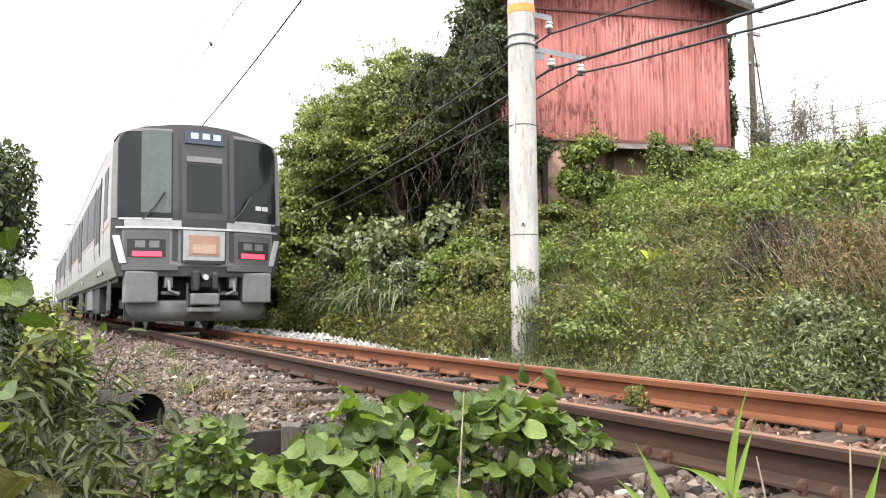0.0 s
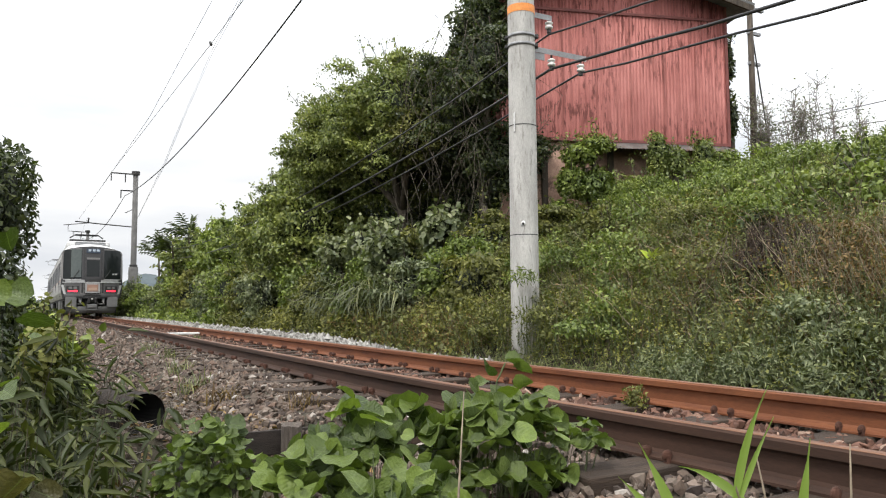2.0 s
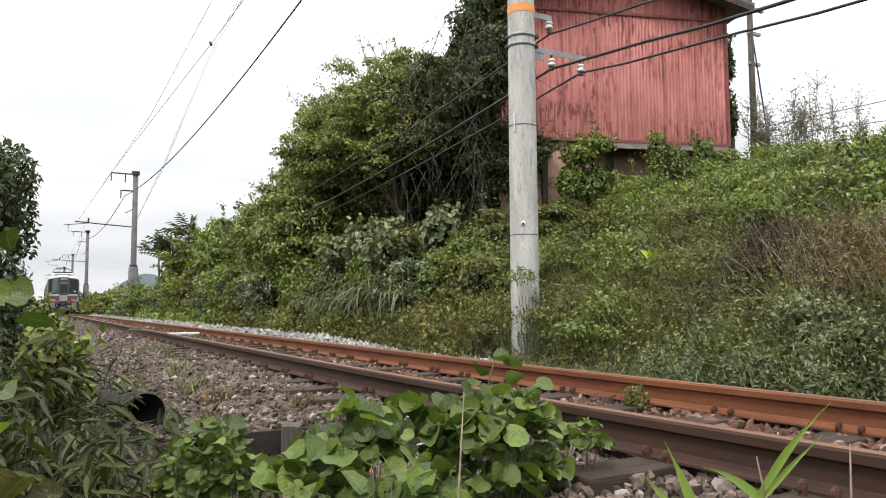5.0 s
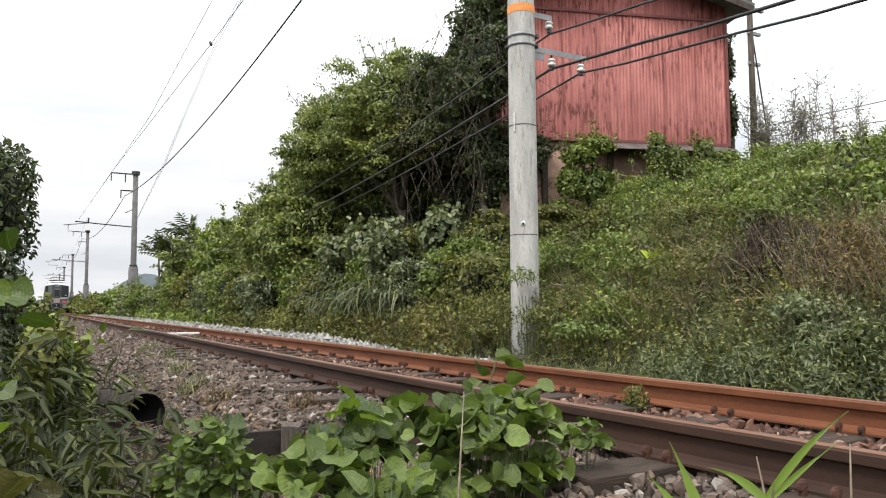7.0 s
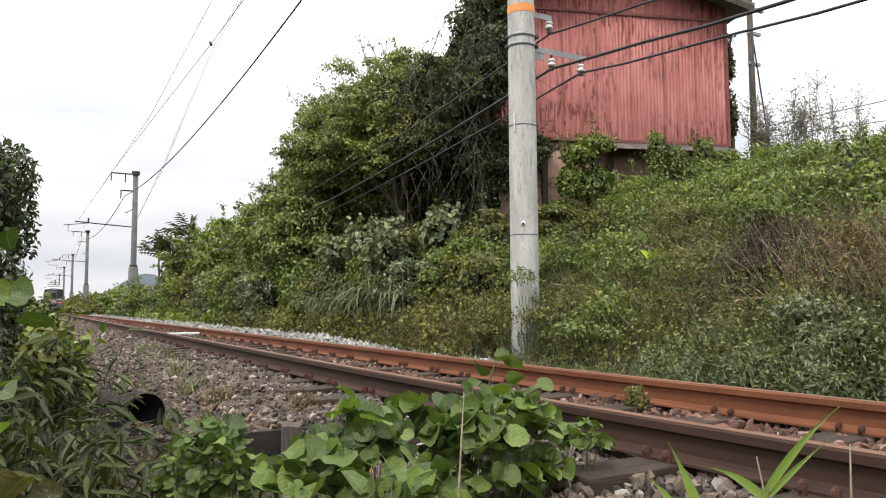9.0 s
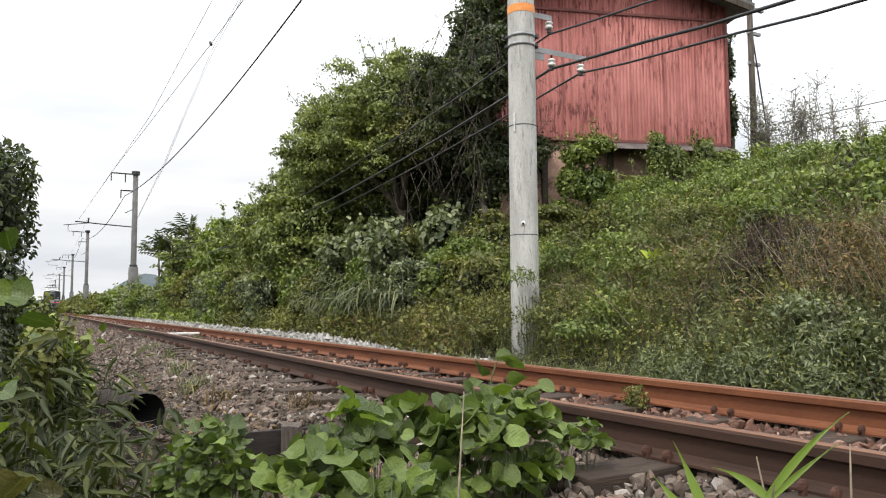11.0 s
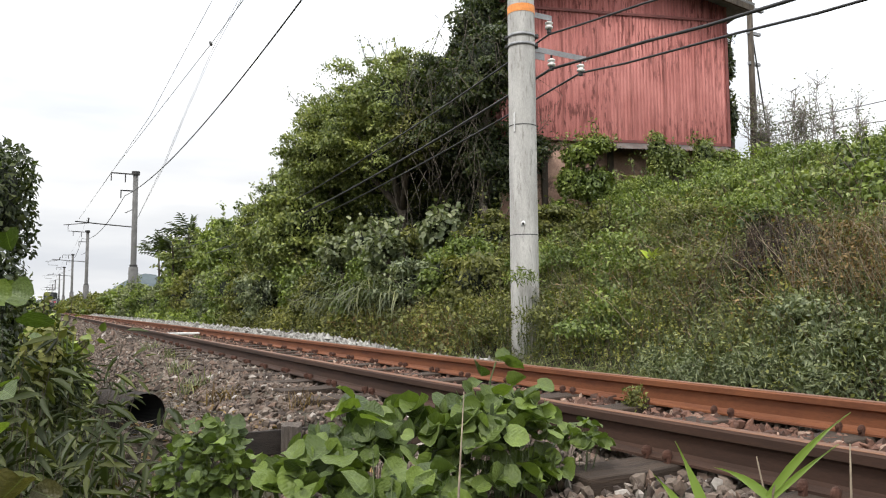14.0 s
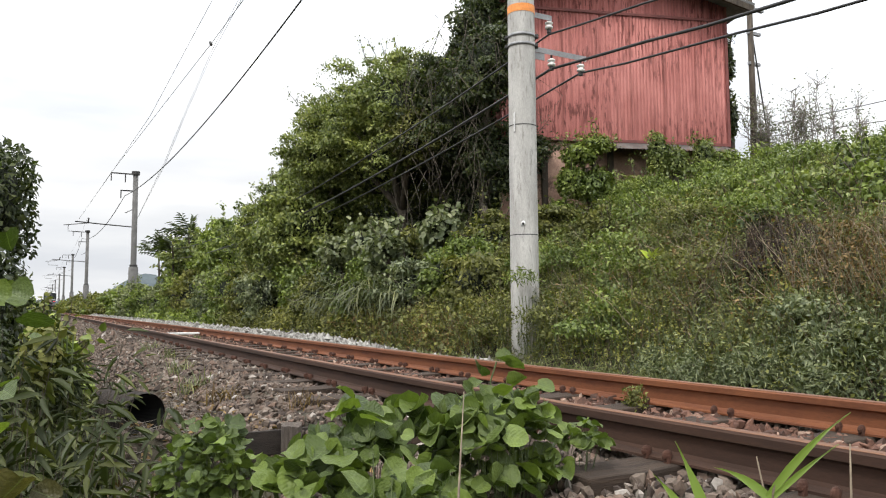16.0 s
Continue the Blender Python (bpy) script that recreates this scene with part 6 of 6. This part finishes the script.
build_vine("broad-leaved kudzu shoots below the ballast edge", (0.52, 2.05, -0.58),
           [((0.52, 2.1, -0.24), (0.16, 0.12, 0.14), 30), ((0.62, 2.0, -0.3), (0.14, 0.1, 0.14), 26), ((0.36, 2.0, -0.28), (0.10, 0.1, 0.12), 10)], 0.056, 18)
build_vine("small-leaved tangle of young vine shoots", (0.66, 1.9, -0.5), [((0.64, 1.92, -0.2), (0.09, 0.1, 0.16), 60)], 0.034, 31)
build_vine("scattered broad-leaved weeds at the path edge", (0.28, 1.75, -0.6),
           [((0.25, 1.75, -0.25), (0.17, 0.15, 0.2), 20), ((0.42, 1.7, -0.32), (0.2, 0.12, 0.16), 26)], 0.042, 13)


def build_near_leaves():
    """Big leaves of the vine that hangs into the bush beside the camera."""
    root = thing("kudzu_vine", "big-leaved kudzu vine climbing the trackside bush", "vine", pose(-0.1, 1.9, -0.7))
    rng = random.Random(4)
    b = Vector((-0.1, 1.9, -0.7))
    for x, y, z, sz in ((-0.02, 1.62, 0.41, 0.10), (-0.05, 1.7, 0.44, 0.09), (-0.07, 2.2, 0.62, 0.10), (-0.05, 1.75, 0.26, 0.09), (-0.06, 1.7, 0.20, 0.085), (-0.013, 2.0, 0.445, 0.115), (-0.08, 2.6, 0.5, 0.1), (0.03, 2.8, 0.33, 0.09), (-0.1, 2.0, 0.75, 0.09), (-0.05, 2.5, 0.22, 0.08)):
        put_leaf(root, Vector((x, y, z)) - b, sz * 0.62, rng, KUDZU, 1.2)
    for x, y, z, sz in ((-0.01, 1.6, 0.11, 0.07), (0.05, 1.62, 0.06, 0.055), (-0.03, 1.55, 0.04, 0.04)):
        put_leaf(root, Vector((x, y, z)) - b, sz, rng, YELLOWED, 1.6, "withered yellow-brown leaf")
    part("stem", tube([(0, 0, 0), (0.03, 0.1, 0.5), (0.02, 0.3, 1.1), (0.0, 0.2, 1.45)], 0.006, 6), M_STEM, root)


build_near_leaves()


def build_sasa(x, y, z0, n, rad, tall, seed):
    root = thing("dwarf_bamboo", "dense dark green dwarf bamboo beside the ballast", "bamboo grass", pose(x, y, z0), "dwarf bamboo")
    rng = np.random.default_rng(seed)
    a = np.stack([rng.normal(0, rad * 0.6, n), rng.normal(0, rad * 0.8, n), np.zeros(n)], 1)
    e = a + np.stack([rng.normal(0.03, 0.12, n), rng.normal(-0.03, 0.12, n), tall * rng.uniform(0.45, 1.0, n)], 1)
    m = (a + e) / 2 + rng.normal(0, 0.02, (n, 3))
    many_tubes("cane_thicket", a, m, e, 0.0025, M_BARK, root)
    per = 12
    k = np.repeat(np.arange(n), per)
    t = rng.uniform(0.58, 1.03, (len(k), 1))
    p = a[k] * (1 - t) + e[k] * t
    ax = unit(np.stack([rng.normal(0, 1, len(k)), rng.normal(-0.3, 1, len(k)), rng.normal(-0.35, 0.45, len(k))], 1))
    up = unit(np.stack([rng.normal(0, 0.4, len(k)), rng.normal(-0.4, 0.4, len(k)), np.ones(len(k))], 1))
    leaves("foliage", p, ax, up, 0.092 * rng.uniform(0.55, 1.25, len(k)), (LANCE[0] * np.array([1, 1.35, 1]), LANCE[1]), L_SASA, root)
    # dead, straw-coloured leaves low down
    k = rng.integers(0, n, n * 2)
    t = rng.uniform(0.05, 0.5, (len(k), 1))
    p = a[k] * (1 - t) + e[k] * t
    leaves("dead_leaves", p, rnd_dir(len(k)) + np.array([0, 0, -0.8]), rnd_dir(len(k)), 0.11, LANCE, L_DRY, root)


for k, (x, y, n, rad, tall) in enumerate(((0.02, 2.5, 60, 0.16, 0.85), (0.0, 3.0, 100, 0.17, 0.9), (0.05, 3.5, 70, 0.14, 0.8), (-0.2, 3.3, 80, 0.2, 1.15), (0.0, 4.1, 90, 0.19, 0.95), (-0.05, 5.0, 80, 0.22, 1.0), (0.06, 2.35, 24, 0.1, 0.45), (-0.2, 2.2, 50, 0.15, 1.15))):
    build_sasa(x, y, float(ground_z(x, y)) - 0.02, n, rad, tall, 60 + k)

build_tree("shrub", "dark leafy bush rising beside the track", (-0.35, 4.4, -0.75), [((-0.27, 4.4, 0.45), (0.24, 0.4, 0.45)), ((-0.22, 4.6, 1.0), (0.22, 0.35, 0.36)), ((-0.3, 4.2, 0.0), (0.3, 0.4, 0.5))], 11000, 0.042, L_TREE, SMALL, loose=False)
for k, (x, s, z, r) in enumerate(((0.0, 6.3, -0.2, 0.5), (0.05, 8.2, -0.15, 0.5), (-0.1, 10.5, -0.1, 0.55), (-0.05, 13.5, -0.1, 0.55), (0.0, 17.0, -0.08, 0.55), (0.1, 22.0, -0.05, 0.6), (0.05, 27.0, -0.05, 0.65), (0.0, 34, 0.0, 0.7), (-0.2, 42, 0.0, 0.8), (-0.4, 52, 0.0, 0.9))):
    build_tree("shrub", "low green bush along the ballast edge", (x, s, float(ground_z(x, s))), [((x, s, z), (r * 0.75, r * 1.6, r * 0.95))], 2600, 0.07 + 0.002 * s, (L_FRESH, L_WEED, L_SASA)[k % 3], OVATE, group="ballast-edge bushes")


def build_litter():
    """Dry stalks and dead leaves on the low ground beside the ballast."""
    n = 3200
    x, s = RNG.uniform(-0.1, 1.1, n), RNG.uniform(1.4, 6.5, n)
    a = np.stack([x, s, ground_z(x, s) + 0.01], 1)
    e = a + np.stack([RNG.normal(0, 0.10, n), RNG.normal(0, 0.10, n), RNG.uniform(0.0, 0.06, n)], 1)
    tagged(many_tubes("dry_litter", a, (a + e) / 2 + RNG.normal(0, 0.015, (n, 3)), e, 0.003, M_GREYSTALK), "dry grey stalks lying on the ground", "litter", kind="stuff")
    n = 3800
    x, s = RNG.uniform(-0.6, 1.2, n), RNG.uniform(0.8, 7.0, n)
    p = np.stack([x, s, ground_z(x, s) + RNG.uniform(0.0, 0.05, n)], 1)
    tagged(leaves("dead_leaf_litter", p, rnd_dir(n) * np.array([1, 1, 0.3]), rnd_dir(n) * 0.5 + np.array([0, 0, 1.0]), 0.055 * RNG.uniform(0.5, 1.3, n), SMALL, L_DRY), "fallen dead leaves beside the ballast", "litter", kind="stuff")


build_litter()


def build_stake():
    bm = bmesh.new()
    g = bmesh.ops.create_cone(bm, cap_ends=True, segments=18, radius1=0.062, radius2=0.055, depth=0.6)
    bmesh.ops.subdivide_edges(bm, edges=[e for e in bm.edges if abs(e.verts[0].co.z - e.verts[1].co.z) > 0.3], cuts=8)
    for v in bm.verts:
        k = 1 + 0.10 * noise.noise(Vector((v.co.x * 25, v.co.y * 25, v.co.z * 3)))
        v.co.x *= k
        v.co.y *= k
        if v.co.z > 0.25:
            v.co.z += 0.012 * noise.noise(v.co * 30)
    ob = part("wooden_stake", bm, worn("grey_weathered_stake", (0.06, 0.048, 0.04), (0.14, 0.115, 0.095), 6.0, 0.95, 0.0, 30.0, 0.7, (9, 9, 1.5)), None, "", False)
    ob.matrix_basis = pose(1.22, 3.87, -0.49, 2, -2, 0)
    tagged(ob, "weathered grey wooden stake beside the ballast", "stake")


build_stake()


M_ROTTEN = worn("rotten_dark_board", (0.012, 0.009, 0.007), (0.038, 0.029, 0.023), 4.0, 0.95, 0.0, 25.0, 0.5, (2, 8, 8))


def build_boards():
    """Old boards that hold the ballast edge behind the stake."""
    for z0, z1, y0, y1, dx in ((-0.36, -0.23, 3.96, 3.99, 0.0), (-0.50, -0.37, 3.95, 3.98, -0.04), (-0.63, -0.51, 3.955, 3.985, -0.02)):
        ob = part("retaining_board", box(0.62 + dx, 1.36 + dx, y0, y1, z0, z1, 0.006), M_ROTTEN, None)
        tagged(ob, "rotten dark board holding back the ballast", "board", "retaining boards")


build_boards()


def build_pipe():
    root = thing("drain_pipe", "dark brown drain pipe end half buried in litter", "pipe", pose(0.69, 5.5, -0.31, 0, 0, 24))
    rings, radii = [], []
    for k in range(26):
        rings.append((0, k * 0.02, 0.0))
        radii.append(0.152 + 0.006 * math.sin(k * 1.57))
    part("wall", tube(rings, radii, 28, False), M_ROTTEN, root, "ribbed dark brown wall", True)
    part("bore", tube([(0, 0.002, 0), (0, 0.5, 0)], [0.140, 0.02], 28, False), plain("pipe_bore_black", (0.008, 0.008, 0.008), 0.9), root)


build_pipe()

low = thing("weed_clump", "low leafy green weeds at the bush edge beside the line", "weeds", pose(0.05, 3.3, -0.685))
leaf_shell("foliage", 330, (-0.02, 0.0, 0.93), (0.075, 0.16, 0.14), 7.0, 0.038, OVATE, L_WEED, low, 0.6, 0.5, -0.9)
leaf_shell("foliage", 340, (0.05, 0.05, 0.80), (0.10, 0.16, 0.15), 8.0, 0.07, LANCE, L_SASA, low, 0.6, 0.5, -0.9)
for k in range(9):
    part("stem", tube([(0.02 * k - 0.06, 0.03 * (k % 3), 0.0), (0.015 * k - 0.05, 0.02, 0.5), (0.02 * k - 0.07, 0.03 * (k % 2), 1.0)], 0.003, 5), M_STEM, low)

climber = thing("pole_vine", "green vine climbing the foot of the concrete pole", "vine", pose(5.2, 7.35, 0.1))
leaf_shell("foliage", 170, (-0.16, -0.12, 0.68), (0.24, 0.14, 0.11), 3.0, 0.075, LANCE, L_FRESH, climber, 0.5, 0.4, -0.8)
for k in range(5):
    part("stem", tube([(0.05 * k - 0.1, 0, -0.4), (0.04 * k - 0.1, -0.02, 0.2), (0.05 * k - 0.12, 0, 0.45)], 0.004, 5), M_STEM, climber)

# wind-blown shoot, blades and dry stems close to the camera
RNG2 = random.Random(21)
SHOOT = thing("kudzu_shoot", "young kudzu shoot standing above the vine, swaying", "vine", pose(1.33, 2.1, 0.005, 0, 0, -28.85))
part("stem", tube([(0, 0, -0.1), (0.01, 0, 0.06), (0.0, 0, 0.17), (0.02, 0, 0.235)], 0.003, 6), M_STEM, SHOOT)
for p, sz in (((-0.03, 0, 0.22), 0.06), ((0.05, 0, 0.23), 0.07), ((0.02, 0, 0.25), 0.06), ((-0.06, 0.02, 0.15), 0.05), ((-0.09, 0, 0.16), 0.05), ((0.07, 0, 0.16), 0.06), ((0.03, -0.02, 0.13), 0.065), ((-0.04, 0, 0.1), 0.07), ((0.12, 0, 0.12), 0.06), ((0.16, 0.02, 0.16), 0.06), ((0.09, 0.0, 0.08), 0.07)):
    put_leaf(SHOOT, Vector(p), sz, RNG2, KUDZU, 0.6)


def blade_bm(pts, width):
    """One folded grass blade along points, tapering to its tip."""
    bm = bmesh.new()
    rows = []
    n = len(pts)
    for i, p in enumerate(pts):
        u = i / (n - 1)
        w = width * (0.35 + 0.65 * math.sin(math.pi * min(1, u * 1.1 + 0.18))) * (1 - u ** 3) + 0.0004
        d = (Vector(pts[min(i + 1, n - 1)]) - Vector(pts[max(i - 1, 0)])).normalized()
        side = Vector((d.z, 0.25, -d.x)).normalized()
        c = Vector(p)
        rows.append([bm.verts.new(c - side * w / 2 + Vector((0, -0.003, 0))), bm.verts.new(c), bm.verts.new(c + side * w / 2 + Vector((0, -0.003, 0)))])
    for a, b in zip(rows, rows[1:]):
        for k in range(2):
            bm.faces.new((a[k], a[k + 1], b[k + 1], b[k]))
    return bm


def arc(a, b, bend, n=8):
    a, b = Vector(a), Vector(b)
    return [a.lerp(b, i / n) + Vector((0, 0, bend * 4 * (i / n) * (1 - i / n))) for i in range(n + 1)]


BLADES = thing("grass_plant", "bright green grass blades bending in the wind", "grass", pose(1.06, 0.83, 0.06, 0, 0, -28.85))
part("stalk", tube([(-0.01, 0, -0.6), (0.0, 0, 0.0), (0.012, 0, 0.07)], [0.003, 0.003, 0.002], 6), M_TWIG, BLADES)
part("blade", blade_bm(arc((0.0, 0, 0.05), (0.142, 0, 0.185), 0.012), 0.017), L_BLADE, BLADES, "bright green blade", True)
part("blade", blade_bm(arc((0.01, 0, 0.05), (0.13, 0.02, 0.13), 0.004), 0.012), L_BLADE, BLADES, "yellowing blade", True)
SWUNG_BLADE = thing("grass_plant", "tall grass stalk with one broad blade swinging in the wind", "grass", pose(1.086, 0.817, -0.5, 0, 0, -28.85))
part("stalk", tube([(0, 0, -0.1), (0.004, 0, 0.3), (0.0, 0, 0.575)], [0.003, 0.0026, 0.002], 6), M_STEM, SWUNG_BLADE)
part("blade", blade_bm(arc((0.0, 0, 0.56), (0.018, 0, 0.705), 0.0), 0.02), L_BLADE, SWUNG_BLADE, "bright green blade", True)
SIDE_BLADES = thing("grass_plant", "short bright green grass blades beside the sleeper", "grass", pose(1.0, 0.93, 0.06, 0, 0, -28.85))
part("blade", blade_bm(arc((0.03, 0, -0.02), (-0.03, 0, 0.13), 0.006), 0.021), L_BLADE, SIDE_BLADES, "bright green blade", True)
part("blade", blade_bm(arc((0.14, 0, 0.02), (0.035, 0, 0.085), 0.012), 0.017), L_BLADE, SIDE_BLADES, "bright green blade", True)
part("blade", blade_bm(arc((-0.01, 0, 0.0), (-0.07, 0, 0.075), 0.004), 0.014), L_BLADE, SIDE_BLADES, "bright green blade", True)

for k, (a, m, e) in enumerate((((0.80, 1.30, -0.45), (0.84, 1.46, 0.0), (0.95, 1.62, 0.21)), ((1.20, 0.80, -0.3), (1.25, 0.81, 0.05), (1.255, 0.81, 0.18)), ((1.14, 0.9, -0.3), (1.16, 0.9, 0.02), (1.15, 0.92, 0.15)))):
    tagged(part("dry_stem", tube([a, m, e], [0.003, 0.0028, 0.0012], 6), M_TWIG, None, "", True), "thin pale dry weed stem", "stem", group="dry stems")
flowers = thing("wild_flower", "small pale yellow wild flower on thin stems", "flower", pose(0.72, 1.62, -0.5))
for k in range(14):
    x, y, z = RNG2.gauss(0, 0.05), RNG2.gauss(0, 0.04), RNG2.uniform(0.25, 0.62)
    part("stem", tube([(x * 0.3, y * 0.3, 0), (x, y, z)], 0.0015, 4), M_STEM, flowers)
    if k % 3 == 0:
        bm = bmesh.new()
        for a in range(5):
            g = bmesh.ops.create_uvsphere(bm, u_segments=6, v_segments=4, radius=0.005)
            bmesh.ops.transform(bm, matrix=Matrix.Translation((x + 0.007 * math.cos(a * 1.257), y + 0.007 * math.sin(a * 1.257), z)) @ Matrix.Diagonal((1, 1, 0.4, 1)), verts=g["verts"])
        part("petals", bm, M_FLOWER, flowers, "pale yellow petals")
bright = thing("bright_leaf_sprig", "bright yellow-green leaf sprig among the weeds", "leaves", pose(5.75, 5.85, 0.92))
for k in range(6):
    part("leaf", blade_bm(arc((0, 0, 0), (0.16 * math.cos(k * 1.05), 0.07 * math.sin(k), 0.06 + 0.014 * k), 0.015, 5), 0.075), M_YELLOWLEAF, bright)
part("stem", tube([(0, 0, -0.7), (0, 0, 0)], 0.004, 5), M_STEM, bright)


# ---- what moves ----
def sway(x, y, z, rows):
    return [(t, pose(x + dx * math.cos(YAW), y - dx * math.sin(YAW), z, 0, ry, -28.85)) for t, ry, dx in rows]


def motions():
    walk(REAR_CAR, train_rows(0.0))
    walk(FRONT_CAR, train_rows(CAR_L + 0.5))
    walk(BLADES, sway(1.06, 0.83, 0.06, ((0.0, -34, -0.037), (0.4, -49, -0.05), (0.8, -48, -0.05), (1.2, -36, -0.04), (1.6, -34, -0.037), (2.0, -28, -0.03), (2.5, -24, -0.026), (3.0, -25, -0.026), (4.0, -9, -0.012), (6.4, -5, -0.005), (7.0, -1, 0.0), (8.0, -3, 0.0), (9.0, -4, -0.005), (11.5, 0, 0.0), (13.0, 0, 0.0), (16.0, 0, 0.0))))
    walk(SWUNG_BLADE, [(t, pose(1.086, 0.817, -0.5, 0, ry, -28.85)) for t, ry in ((0.0, 12), (0.3, 20), (0.6, 0), (0.9, -5.5), (1.2, -5), (1.5, 1), (1.8, 10.4), (2.1, -0.7), (2.4, 4), (2.7, 14.3), (3.0, 23), (3.5, 25), (6.4, 26), (16.0, 26))])
    walk(SIDE_BLADES, sway(1.0, 0.93, 0.06, ((0.0, -4, -0.06), (0.4, -9, -0.07), (0.8, -7, -0.07), (1.6, -4, -0.06), (2.5, -3, -0.05), (4.0, -1, -0.03), (6.4, 0, -0.01), (9.0, -1, -0.01), (12.0, 0, 0.0), (16.0, 0, 0.0))))
    walk(BLOWN_VINE, [(t, pose(1.30 + 0.0008 * ry, 2.05, -0.40, -0.4 * ry, ry, 0)) for t, ry in ((0.0, 11), (0.3, 5), (0.6, 9), (0.9, 4), (1.2, 8), (1.6, 3), (2.0, 5), (2.5, 1.5), (3.0, 2), (4.0, 0), (6.5, 0.6), (8.0, 0), (9.5, 0.5), (12.0, 0), (14.0, 0.4), (16.0, 0))])
    walk(SHOOT, sway(1.33, 2.1, 0.005, ((0.0, 34, 0.02), (0.4, 18, 0.0), (0.8, 30, 0.02), (1.2, 22, 0.01), (1.6, 14, 0.0), (2.0, 8, 0.0), (2.5, 4, 0.0), (3.0, -4, 0.0), (3.5, -6, 0.0), (4.2, -2, 0.0), (6.4, 0, 0.0), (7.5, 1, 0.0), (9.0, 0, 0.0), (12.0, 1.5, 0.0), (14.0, 0.5, 0.0), (16.0, 1, 0.0))))


motions()
